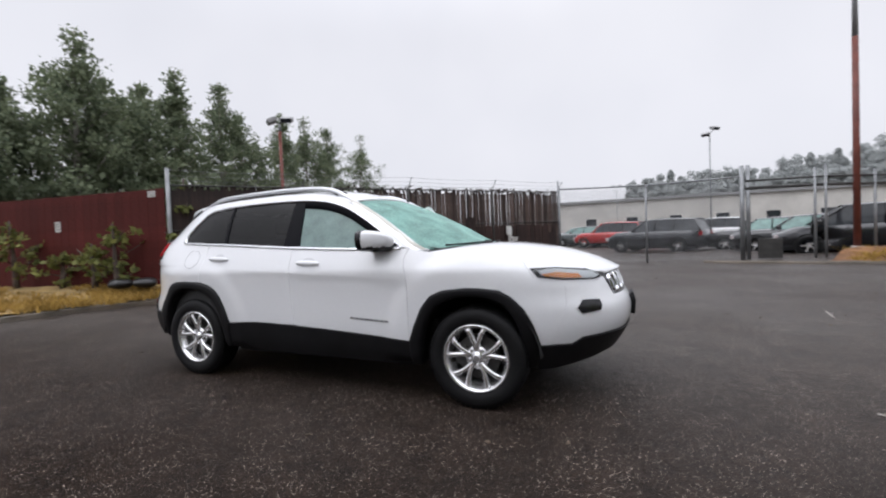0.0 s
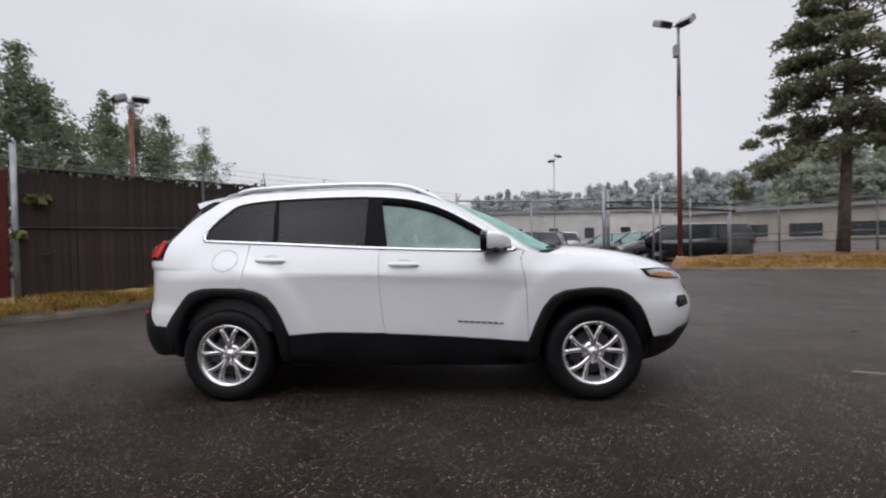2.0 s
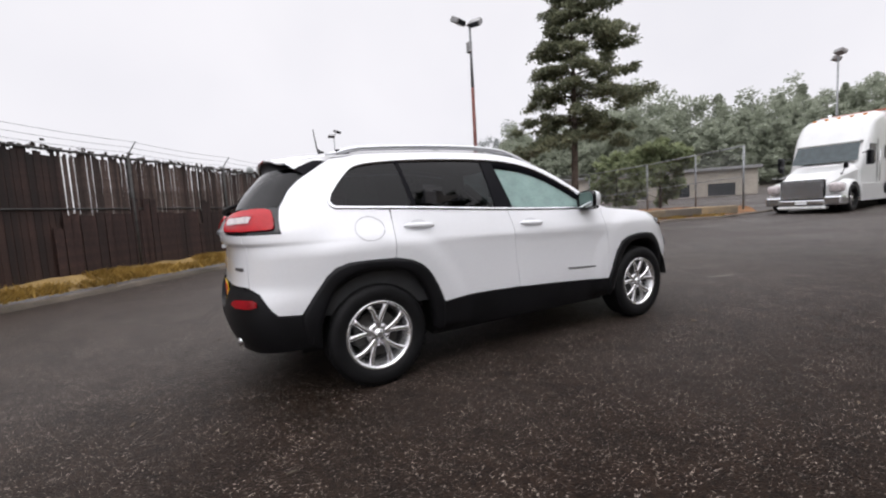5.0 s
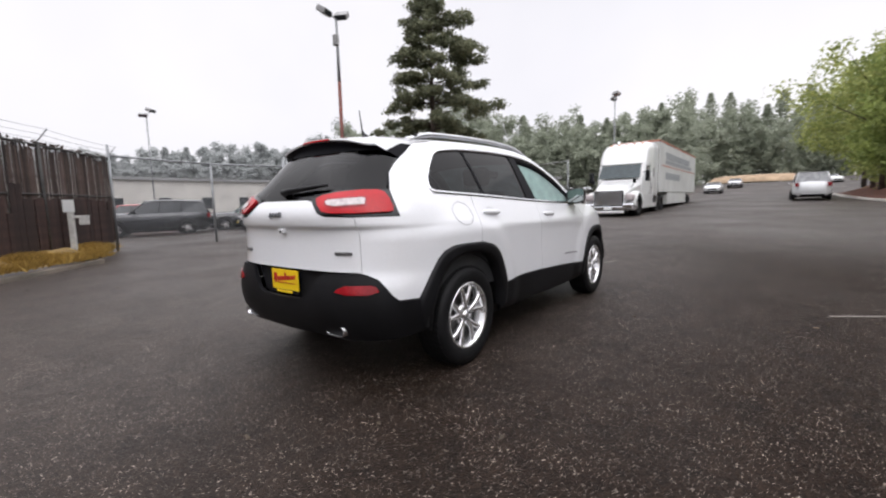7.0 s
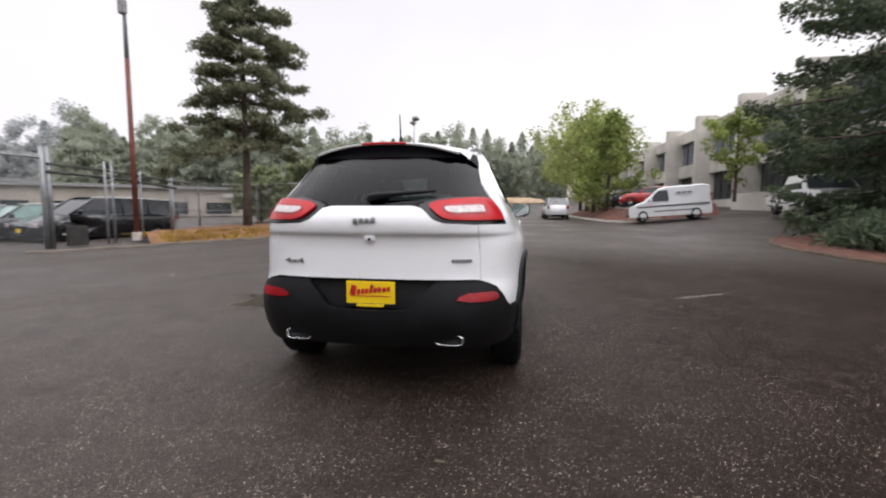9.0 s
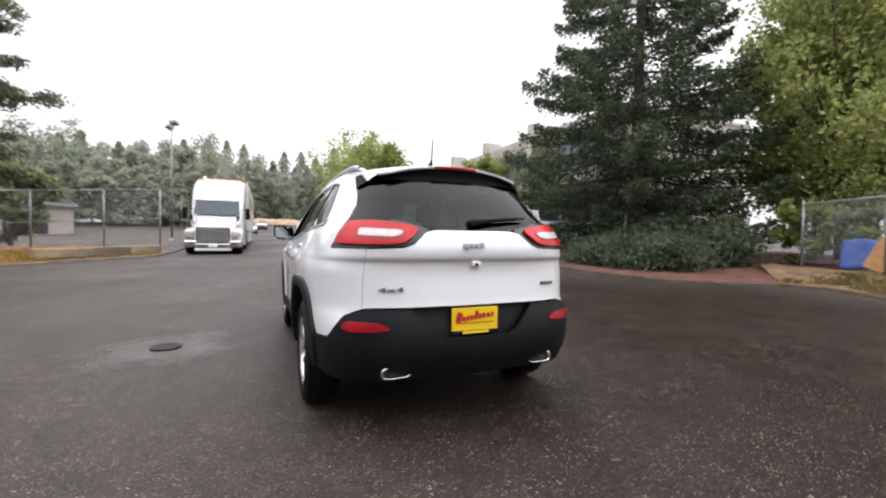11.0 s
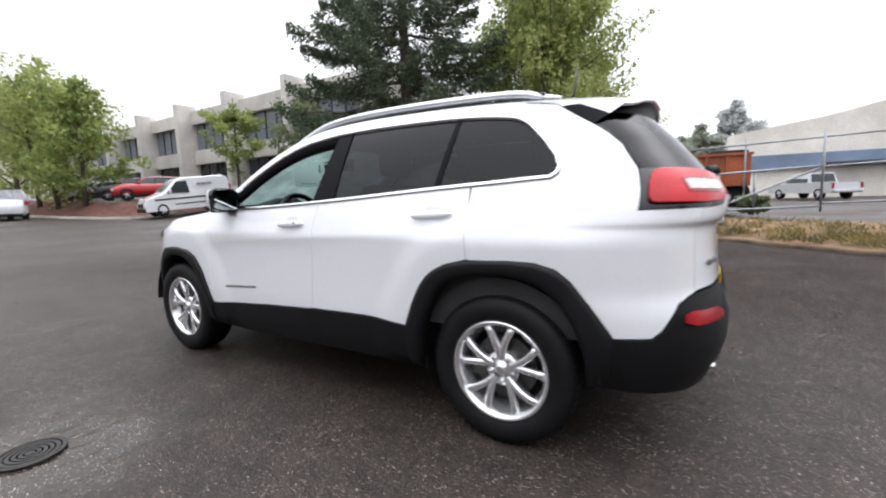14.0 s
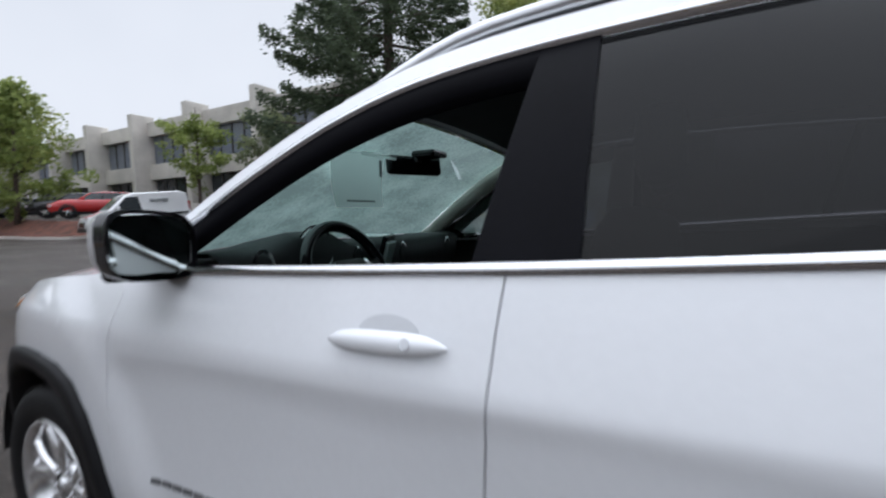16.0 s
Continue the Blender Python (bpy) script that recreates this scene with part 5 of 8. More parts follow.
link("tag_print", box_bm(.507, .508, .22, .37, 1.268, 1.273), GREY_INK, tag_sheet, smooth=False)
link("tag_hook", tube_bm([(.505, .285, 1.435), (.48, .12, 1.43)], .006, 6), TAG, tag_sheet)


# ---- ground ----
def gz(x, y):
    """Height of the ground: the road climbs gently ahead of the car, a drive climbs to a higher yard."""
    h = 0.022 * max(0.0, min(x, 110.0) - 3.0) + 0.03 * max(0.0, min(x, 115.0) - 60.0)
    bank = ease(14, 20, x) * max(0.0, min(1.25, (-8.2 - y) * 0.10)) if x > 14 else 0.0
    return h + bank


def grid_lines(lo, hi, near, far_steps):
    inner = list(np.arange(lo, hi + 1e-6, near))
    return [-s + lo for s in reversed(far_steps)] + inner + [hi + s for s in far_steps]


gx = grid_lines(-30, 60, 1.5, [6, 16, 40, 90, 200, 450, 900])
gy = grid_lines(-40, 40, 1.5, [6, 16, 40, 90, 200, 450, 900])
gb = bmesh.new()
gv = [[gb.verts.new((x, y, gz(x, y))) for y in gy] for x in gx]
for i in range(len(gx) - 1):
    for j in range(len(gy) - 1):
        gb.faces.new((gv[i][j], gv[i + 1][j], gv[i + 1][j + 1], gv[i][j + 1]))
tagged(link("ground", gb, ASPHALT), "wet dark worn asphalt with pale stones", "ground", kind="structure")

GRASS = mat("dry_grass_soil", (0.30, 0.20, 0.075), 0.95, vary=0.3, scale=2.5, fine=40, bump=0.5, color2=(0.12, 0.085, 0.035))
LEAF_SOIL = mat("brown_leaf_soil", (0.20, 0.115, 0.06), 0.95, vary=0.35, scale=2.2, fine=40, bump=0.5, color2=(0.09, 0.06, 0.03))
MULCH = mat("red_bark_mulch", (0.115, 0.042, 0.026), 0.95, vary=0.3, scale=3, fine=50, bump=0.6, color2=(0.05, 0.022, 0.016))
KERB = mat("worn_concrete_kerb", (0.15, 0.125, 0.10), 0.9, vary=0.25, scale=2, fine=40, bump=0.3, color2=(0.10, 0.09, 0.075))
CONCRETE = mat("pale_concrete", (0.58, 0.55, 0.505), 0.85, vary=0.12, scale=0.5, fine=12, bump=0.15)
GALV = mat("galvanised_steel", (0.30, 0.31, 0.32), 0.5, metal=0.5, vary=0.15, scale=3)
DARK_STEEL = mat("dark_weathered_steel", (0.06, 0.058, 0.055), 0.6, metal=0.3, vary=0.2)
RUST_PAINT = mat("red_brown_painted_steel", (0.17, 0.045, 0.03), 0.6, vary=0.25, scale=2)
SLAT = mat("dark_brown_slat", (0.030, 0.0145, 0.011), 0.7, vary=0.3, scale=1.6, fine=20, per_object=0.45)
SLAT_PALE = mat("weathered_grey_slat", (0.085, 0.058, 0.048), 0.75, vary=0.25, scale=1.5, fine=20, per_object=0.5, color2=(0.035, 0.022, 0.018))
RED_BOARD = mat("oxide_red_board", (0.075, 0.014, 0.012), 0.75, spec=0.2, vary=0.2, scale=1.2, fine=25, per_object=0.12)
PINE_LITTER = mat("orange_brown_needle_litter", (0.24, 0.12, 0.05), 0.95, vary=0.3, scale=2.5, fine=40, bump=0.5, color2=(0.10, 0.05, 0.025))
DIRT_KERB = mat("dirt_covered_kerb", (0.10, 0.070, 0.045), 0.95, vary=0.3, scale=3, fine=40, bump=0.4)
BARK = mat("grey_brown_bark", (0.095, 0.072, 0.058), 0.9, vary=0.3, scale=5, fine=40, bump=0.5)
PALE_BARK = mat("pale_grey_bark", (0.30, 0.28, 0.25), 0.9, vary=0.3, scale=4, fine=30, bump=0.3)


# ---- kerbs and verges ----
def resample(line, step):
    pts = [Vector(p) for p in line]
    out = [pts[0]]
    for a, b in zip(pts, pts[1:]):
        n = max(1, round((b - a).length / step))
        out += [a.lerp(b, (i + 1) / n) for i in range(n)]
    return out


def kerb(line, side, material=None, height=0.13):
    """A kerb along a line; side tells on which hand it has its back."""
    pts = resample([(x, y, 0) for x, y in line], 0.5)
    bm = bmesh.new()
    rows = []
    for i, p in enumerate(pts):
        d = (pts[min(i + 1, len(pts) - 1)] - pts[max(i - 1, 0)]).normalized()
        n = Vector((-d.y, d.x, 0)) * side
        g = gz(p.x, p.y)
        w = noise.noise(Vector((p.x * 1.3, p.y * 1.3, 0))) * 0.025
        rows.append([bm.verts.new((p.x, p.y, g - .05)), bm.verts.new((p.x + n.x * .02, p.y + n.y * .02, g + height - .02 + w)), bm.verts.new((p.x + n.x * .045, p.y + n.y * .045, g + height + w)), bm.verts.new((p.x + n.x * .16, p.y + n.y * .16, g + height + w)), bm.verts.new((p.x + n.x * .17, p.y + n.y * .17, g - .05))])
    for r0, r1 in zip(rows, rows[1:]):
        for k in range(4):
            bm.faces.new((r0[k], r0[k + 1], r1[k + 1], r1[k]))
    bmesh.ops.recalc_face_normals(bm, faces=bm.faces[:])
    return tagged(link("kerb", bm, material or KERB, smooth=False), "low worn concrete kerb with dirt and dry grass", "kerb", kind="structure")


def bank(name, front, back, h0, h1, material, label, rough=0.06, cols=10):
    """A raised bed between a front line and a back line."""
    f = resample([(x, y, 0) for x, y in front], 0.4)
    n = len(f)
    d = [0]
    bp = [Vector((x, y, 0)) for x, y in back]
    for a, b in zip(bp, bp[1:]):
        d.append(d[-1] + (b - a).length)
    bm = bmesh.new()
    rows = []
    for i, p in enumerate(f):
        t = d[-1] * i / (n - 1)
        q = Vector((float(np.interp(t, d, [b.x for b in bp])), float(np.interp(t, d, [b.y for b in bp])), 0))
        row = []
        for k in range(cols + 1):
            s = k / cols
            c = p.lerp(q, s)
            z = gz(c.x, c.y) + h0 + (h1 - h0) * ease(0, 1, s) + rough * noise.noise(Vector((c.x * 1.7, c.y * 1.7, 3))) * min(1, 4 * s)
            row.append(bm.verts.new((c.x, c.y, z)))
        rows.append(row)
    for r0, r1 in zip(rows, rows[1:]):
        for k in range(cols):
            bm.faces.new((r0[k], r0[k + 1], r1[k + 1], r1[k]))
    bmesh.ops.recalc_face_normals(bm, faces=bm.faces[:])
    if sum(fc.normal.z for fc in bm.faces) < 0:
        bmesh.ops.reverse_faces(bm, faces=bm.faces[:])
    return tagged(link(name, bm, material), label, name.replace("_", " "), kind="structure")


def quads(name, corners, material):
    """One mesh of many loose four-cornered blades; corners is an array n x 4 x 3."""
    n = len(corners)
    me = bpy.data.meshes.new(name)
    me.vertices.add(n * 4)
    me.vertices.foreach_set("co", np.asarray(corners, dtype=np.float32).reshape(-1))
    me.loops.add(n * 4)
    me.loops.foreach_set("vertex_index", np.arange(n * 4, dtype=np.int32))
    me.polygons.add(n)
    me.polygons.foreach_set("loop_start", np.arange(0, n * 4, 4, dtype=np.int32))
    me.update(calc_edges=True)
    me.materials.append(material)
    return new(name, me)


def leaf_quads(rng, centres, size, stretch=1.6, flat=0.0, aim=None):
    """Blades round centres: random turn, or drawn towards aim; flat lays them level."""
    n = len(centres)
    a = rng.normal(size=(n, 3))
    if aim is not None:
        a = a * 0.55 + aim
    a[:, 2] *= (1 - flat)
    a /= np.linalg.norm(a, axis=1)[:, None] + 1e-9
    b = rng.normal(size=(n, 3))
    b[:, 2] *= (1 - flat)
    b -= a * np.sum(a * b, axis=1)[:, None]
    b /= np.linalg.norm(b, axis=1)[:, None] + 1e-9
    s = size * rng.uniform(.6, 1.4, (n, 1))
    a = a * s * stretch / 2
    b = b * s / 2
    c = np.asarray(centres)
    return np.stack([c - a, c + b * .9 - a * .1, c + a, c - b * .9 - a * .1], axis=1)


def grass_tufts(name, rng, places, height, material, blades=26):
    out = []
    for (x, y, z) in places:
        m = blades
        base = np.array([x, y, z]) + np.c_[rng.normal(0, .10, (m, 2)), np.zeros(m)]
        h = height * rng.uniform(.4, 1.3, (m, 1))
        lean = np.c_[rng.normal(0, .75, (m, 2)), np.ones(m)] * h
        w = np.c_[rng.normal(0, .012, (m, 2)), np.zeros(m)]
        out.append(np.stack([base - w, base + w, base + lean * .6 + w * .7, base + lean], axis=1))
    return quads(name, np.concatenate(out), material)


STRAW = leaf_mat("straw_blades", (0.16, 0.10, 0.028), (0.50, 0.33, 0.09), 0.9)
VERGE_FRONT = [(-9.5, -5.5), (-7.8, -2.0), (-7.5, .2), (-7.2, 1.2), (-6.75, 2.25), (-6.1, 3.05), (-5.6, 4.1), (-4.85, 5.1), (-3.5, 6.55), (-2.5, 7.65), (-1.45, 8.65), (-.85, 9.2), (-.6, 10.2), (.1, 12.1)]
VERGE_BACK = [(-16, -1.0), (-14, 1.7), (-10.5, 2.4), (-7.4, 2.98), (-6.3, 4.3), (-4.6, 6.4), (-2.7, 8.7), (-.8, 11.0), (.2, 12.2)]
kerb(VERGE_FRONT, 1, height=.09)
bank("grass_verge", [(x - .1, y + .1) for x, y in VERGE_FRONT], VERGE_BACK, .13, .33, GRASS, "strip of flattened straw-coloured dry grass below the fence")
FAR_KERB = [(4.6, 11.6), (5.2, 11.1), (7.0, 10.0), (9.3, 8.7), (11.6, 7.2), (13.4, 5.9), (14.6, 5.0), (17, 4.75), (30, 4.9), (60, 5.4)]
kerb(FAR_KERB, 1, height=.07)
bank("grass_bed", [(x + .05, y + .12) for x, y in FAR_KERB[2:8]], [(7.9, 11.2), (9.2, 12.3), (13.0, 12.8), (16, 11.6), (17.2, 9), (17.2, 7), (17.2, 5.5)], .02, .30, PINE_LITTER, "bed of dry grass and fallen needles round a pine")
NEAR_KERB = [(-9, -3.5), (-6.2, -5.0), (-4.3, -6.4), (-3.0, -7.5), (-1.6, -8.9), (0.0, -10.3), (1.3, -11.2), (2.2, -11.0), (3.0, -10.0), (4.1, -8.9), (6.0, -8.45), (8.6, -8.5), (10.2, -8.9), (12.5, -10.2), (14, -12.5)]
kerb(NEAR_KERB, -1, DIRT_KERB, .06)
bank("roadside_bed", [(x, y - .12) for x, y in NEAR_KERB[1:8]], [(-5.6, -8.6), (-4.2, -9.3), (-2.4, -10.6), (0.6, -13.6), (3.8, -15.2), (5.2, -15.0)], 0.06, .34, LEAF_SOIL, "roadside bed of dry grass, weeds and dead leaves")
bank("tree_bed", [(x, y - .12) for x, y in NEAR_KERB[7:]], [(3.5, -22), (6.5, -23), (10, -23.5), (13, -22), (15, -20)], .06, .5, MULCH, "bark-mulched bed under a big spruce")
bank("mulch_bank", [(46, -7.0), (38, -7.0), (31, -7.2), (27, -7.7), (25.3, -8.4), (24.6, -10.5), (24.6, -14)], [(46, -10.5), (38, -10), (32, -9.6), (29, -9.4), (27, -9.6), (26.2, -11), (26.0, -14.2)], .03, .75, MULCH, "bank of red bark mulch below a car park", cols=8)
kerb([(46, -6.9), (38, -6.9), (31, -7.1), (27, -7.6), (25.2, -8.3), (24.5, -10.5)], -1, CONCRETE)

rng = np.random.default_rng(7)
spots = []
for _ in range(900):
    i = rng.integers(0, len(VERGE_FRONT) - 1)
    t, s = rng.uniform(), rng.uniform(-.06, .9)
    fx, fy = np.array(VERGE_FRONT[i]) * (1 - t) + np.array(VERGE_FRONT[i + 1]) * t
    bi = min(len(VERGE_BACK) - 2, int((i + t) / (len(VERGE_FRONT) - 1) * (len(VERGE_BACK) - 1)))
    bx, by = VERGE_BACK[bi]
    x, y = fx + (bx - fx) * s * .8 - .1, fy + (by - fy) * s * .8 + .12
    spots.append((x, y, gz(x, y) + .13 + .15 * s))
tagged(grass_tufts("dry_grass_verge", rng, spots, .13, STRAW), "straw-coloured dry grass blades on the verge", "grass", kind="stuff")
spots = []
for _ in range(300):
    t = rng.uniform(2.2, 6)
    i = int(t)
    fx, fy = np.array(FAR_KERB[i]) * (1 - t + i) + np.array(FAR_KERB[i + 1]) * (t - i)
    s = rng.uniform(.15, 2.6)
    spots.append((fx + s * .3, fy + s, gz(fx, fy) + .06 + .08 * s))
tagged(grass_tufts("dry_grass_bed", rng, spots, .10, STRAW), "dry grass blades on the bed below the pine", "grass", kind="stuff")
spots = []
for _ in range(210):
    t = rng.uniform(0.4, 6.2)
    i = int(t)
    a, b = NEAR_KERB[i + 1], NEAR_KERB[min(i + 2, len(NEAR_KERB) - 1)]
    fx, fy = a[0] + (b[0] - a[0]) * (t - i), a[1] + (b[1] - a[1]) * (t - i)
    s = rng.uniform(.15, 2.4)
    spots.append((fx - s * .25, fy - s, .08 + .09 * s))
tagged(grass_tufts("roadside_weeds", rng, spots, .14, leaf_mat("weed_blades", (0.07, 0.07, 0.03), (0.27, 0.21, 0.085), .9)), "dry roadside grass and weeds", "grass", kind="stuff")


# ---- fences ----
def fence_frame(a, b, u):
    """A point u metres along from a to b, and the direction."""
    d = Vector((b[0] - a[0], b[1] - a[1], 0))
    L = d.length
    d /= L
    return Vector((a[0], a[1], 0)) + d * u, d, L


A, B = (-7.32, 3.05), (.20, 12.25)
_, fd, fl = fence_frame(A, B, 0)
yaw = math.degrees(math.atan2(fd.y, fd.x))
slat_fence = empty("slat_fence")
tagged(slat_fence, "tall chain-link fence filled with dark brown and weathered grey slats", "fence")
meshes = {}
rs = random.Random(4)
for key, h in (("a", 2.28), ("b", 2.22), ("c", 2.33), ("d", 1.75), ("e", 1.1)):
    bm = box_bm(-.038, .038, -.003, .003, 0, h, 0)
    me = bpy.data.meshes.new("slat")
    bm.to_mesh(me)
    bm.free()
    me.materials.append(SLAT)
    meshes[key] = me
    me2 = me.copy()
    for v in me2.vertices:
        v.co.x *= .74
    me2.materials[0] = SLAT_PALE
    meshes[key + "p"] = me2
n_slat = int(fl / .056)
for i in range(n_slat):
    u = (i + .5) * fl / n_slat
    p, d, _ = fence_frame(A, B, u)
    pale = u > 4.6 and rs.random() < .94
    key = rs.choice("abc") + ("p" if pale else "")
    if u > 5.5 and rs.random() < .012:
        key = 'd' + ('p' if pale else '')
    s = new("slat", meshes[key])
    s.parent = slat_fence
    side_ = .007 if i % 2 else 0.0
    s.matrix_basis = pose(p.x + fd.y * side_, p.y - fd.x * side_, .28 + rs.uniform(-.02, .03), 0, rs.uniform(-.25, .25) if u < 4.6 else rs.uniform(-.45, .45), yaw)
# darker boards leaning on the lower half, as patched
PATCH = mat("dark_patch_board", (0.036, 0.017, 0.0135), .75, vary=.3, per_object=.35)
for i in range(46):
    u = 4.4 + i * .16 + rs.uniform(-.03, .03)
    p, d, _ = fence_frame(A, B, u)
    nrm = Vector((d.y, -d.x, 0))
    h = (1.16 if i % 11 else .9) + (.30 if 9 < i < 14 or 22 < i < 25 else 0) + rs.uniform(-.03, .03)
    m = Matrix.Translation(p + nrm * .05 + Vector((0, 0, .28))) @ Matrix.Rotation(radians(yaw), 4, "Z")
    link("patch_board", box_bm(-.08, .08, -.008, .008, 0, h), PATCH, slat_fence, smooth=False).matrix_basis = m
for k, u in enumerate((.0, 3.0, 6.0, 9.0, fl)):
    p, d, _ = fence_frame(A, B, u)
    nrm = Vector((d.y, -d.x, 0))
    top = 3.0 if k in (0, 4) else 2.66
    post = link("post", tube_bm([(p.x + nrm.x * .04, p.y + nrm.y * .04, .1), (p.x + nrm.x * .04, p.y + nrm.y * .04, top)], .035 if k not in (0,) else .045, 10), GALV if k in (0, 4) else DARK_STEEL, slat_fence, "steel fence post")
    if k not in (0,):
        link("barb_arm", tube_bm([(p.x, p.y, 2.62), (p.x + nrm.x * .22 + d.x * .05, p.y + nrm.y * .22 + d.y * .05, 2.95)], .014, 6), GALV, post)
for z, r in ((2.60, .021), (1.55, .017)):
    p0, p1 = fence_frame(A, B, 0)[0], fence_frame(A, B, fl)[0]
    nn = Vector((fd.y, -fd.x, 0)) * .025
    link("rail", tube_bm([p0 + nn + Vector((0, 0, z)), p1 + nn + Vector((0, 0, z))], r, 8), DARK_STEEL, slat_fence)
for dz, off in ((2.72, .06), (2.82, .13), (2.93, .20)):
    pts = []
    for i in range(25):
        p = fence_frame(A, B, fl * i / 24)[0]
        pts.append((p.x + fd.y * off, p.y - fd.x * off, dz - .03 * math.sin(math.pi * ((i / 24 * 4) % 1))))
    link("barbed_wire", tube_bm(pts, .005, 4), GALV, slat_fence)
# ragged leaves caught along the top
cs = []
for _ in range(240):
    p = fence_frame(A, B, rng.uniform(3.5, fl))[0]
    cs.append((p.x, p.y, 2.58 + abs(rng.normal(0, .05))))
link_leaf = quads("vine", leaf_quads(rng, np.array(cs), .07), mat("dry_vine", (.05, .035, .025), .9))
link_leaf.parent = slat_fence
tagged(link_leaf, kind="stuff")

C, D = (-7.42, 3.03), (-19.0, .95)
_, rd, rl_ = fence_frame(C, D, 0)
yaw2 = math.degrees(math.atan2(rd.y, rd.x))
red_fence = empty("red_fence")
tagged(red_fence, "tall oxide-red painted board fence with small white signs", "fence")
me = bpy.data.meshes.new("board")
bm = box_bm(-.118, .118, -.012, .012, 0, 2.27, .004)
bm.to_mesh(me)
bm.free()
me.materials.append(RED_BOARD)
for i in range(int(rl_ / .24)):
    p, d, _ = fence_frame(C, D, .12 + i * .24)
    s = new("board", me)
    s.parent = red_fence
    s.matrix_basis = pose(p.x, p.y, .27 - .02 * (i * .24) * .3 + (.0 if i % 7 else .012), 0, 0, yaw2 + rs.uniform(-.3, .3))
pa, pb = fence_frame(C, D, 0)[0], fence_frame(C, D, rl_)[0]
for z in (.7, 1.6, 2.4):
    link("rail", tube_bm([pa + Vector((rd.y * .05, -rd.x * .05, z)), pb + Vector((rd.y * .05, -rd.x * .05, z - .1))], .03, 6), RUST_PAINT, red_fence)
SIGN = mat("white_sign", (.55, .55, .53), .6, vary=.15, scale=12)
for u, z, w, h in ((.35, 2.36, .22, .14), (3.2, 1.66, .17, .25)):
    p = fence_frame(C, D, u)[0]
    sg_ = link("notice", box_bm(-w / 2, w / 2, -.02, -.012, 0, h, .002), SIGN, red_fence, "small white notice", smooth=False)
    sg_.matrix_basis = pose(p.x, p.y, z, 0, 0, yaw2 + 180)
    for j in range(3):
        b_ = link("notice_print", box_bm(-w * .36, w * .36, -.0225, -.0195, h * (.2 + .25 * j), h * (.32 + .25 * j)), GREY_INK, sg_, smooth=False)


def chain_link(parent, a, b, z0, z1, pitch=.075):
    """Woven wire between two posts."""
    bm = bmesh.new()
    a, b = Vector(a), Vector(b)
    d = (b - a)
    L = d.length
    d /= L
    H = z1 - z0
    k = -int(H / pitch) - 1
    while k * pitch < L:
        for sg in (1, -1):
            u0 = k * pitch
            pts = []
            for v in (0, H):
                u = u0 + (v if sg > 0 else H - v)
                pts.append([u, v])
            (ua, va), (ub, vb) = pts
            if ua > ub:
                ua, va, ub, vb = ub, vb, ua, va
            lo, hi = max(0, ua), min(L, ub)
            if hi - lo > .02:
                f = lambda u: va + (vb - va) * (u - ua) / (ub - ua)
                p0 = a + d * lo + Vector((0, 0, z0 + f(lo)))
                p1 = a + d * hi + Vector((0, 0, z0 + f(hi)))
                add_tube(bm, [p0, p1], .0028, 3, False)
        k += 1
    ob = link("wire_mesh", bm, GALV, parent, "woven galvanised wire")
    return ob


def post_line(name, label, places, tops, rails, wire=True, radius=.035, base=0.0, material=None):
    f = empty(name)
    tagged(f, label, "fence")
    for (x, y), t in zip(places, tops):
        link("post", tube_bm([(x, y, gz(x, y) - .05 + base), (x, y, t)], radius, 10), material or GALV, f)
    for dz, r in rails:
        for (x0, y0), t0, (x1, y1), t1 in zip(places, tops, places[1:], tops[1:]):
            link("rail", tube_bm([(x0, y0, t0 + dz), (x1, y1, t1 + dz)], r, 8), material or GALV, f)
    if wire:
        for (x0, y0), t0, (x1, y1), t1 in zip(places, tops, places[1:], tops[1:]):
            chain_link(f, (x0, y0, 0), (x1, y1, 0), gz(x0, y0) + base + .08, min(t0, t1) - .05)
    return f


gate = post_line("yard_gate", "galvanised chain-link yard gate, closed", [(.24, 12.3), (3.09, 12.47), (5.86, 12.45)], [2.70, 2.63, 2.68], [(0, .03)])
for x in (5.82, 5.98):
    link("gate_post", tube_bm([(x, 12.45, 0), (x, 12.45, 3.02)], .06, 10), GALV, gate, "heavy gate post")
for z, r in ((2.53, .03), (2.30, .045)):
    link("track_rail", tube_bm([(5.9, 12.40, z), (7.8, 12.36, z - .03), (9.3, 12.3, z - .12), (10.6, 12.3, z - .22)], r, 8), DARK_STEEL, gate, "dark gate track rail")
for x, t in ((7.6, 2.78), (7.85, 2.86), (8.95, 2.60), (10.4, 2.45)):
    link("track_post", tube_bm([(x, 12.3, .05), (x, 12.3, t)], .035, 8), GALV, gate)
link("meter_frame", box_bm(6.15, 6.75, 12.1, 12.2, .12, .72, .01), DARK_STEEL, gate, "low steel panel beside the gate post", smooth=False)
post_line("far_yard_fence", "chain-link fence along the truck park", [(10.4, 12.4), (12.6, 12.9), (15.0, 11.6), (16.2, 9.2), (16.3, 7.0), (16.2, 5.1)], [2.45, 2.4, 2.5, 2.7, 2.85, 2.95], [(-.02, .025), (-1.2, .016)], base=.25)
post_line("roadside_fence", "leaning galvanised gate and chain-link fence by a hydrant", [(3.6, -14.6), (1.4, -14.0), (-.87, -13.0)], [2.45, 2.5, 2.5], [(-.12, .025)], base=.4)
swing = empty("swing_gate")
tagged(swing, "galvanised tubular swing gate, half open", "gate")
link("gate_post", tube_bm([(-1.66, -10.2, .3), (-1.66, -10.2, 1.76)], .06, 10), GALV, swing)
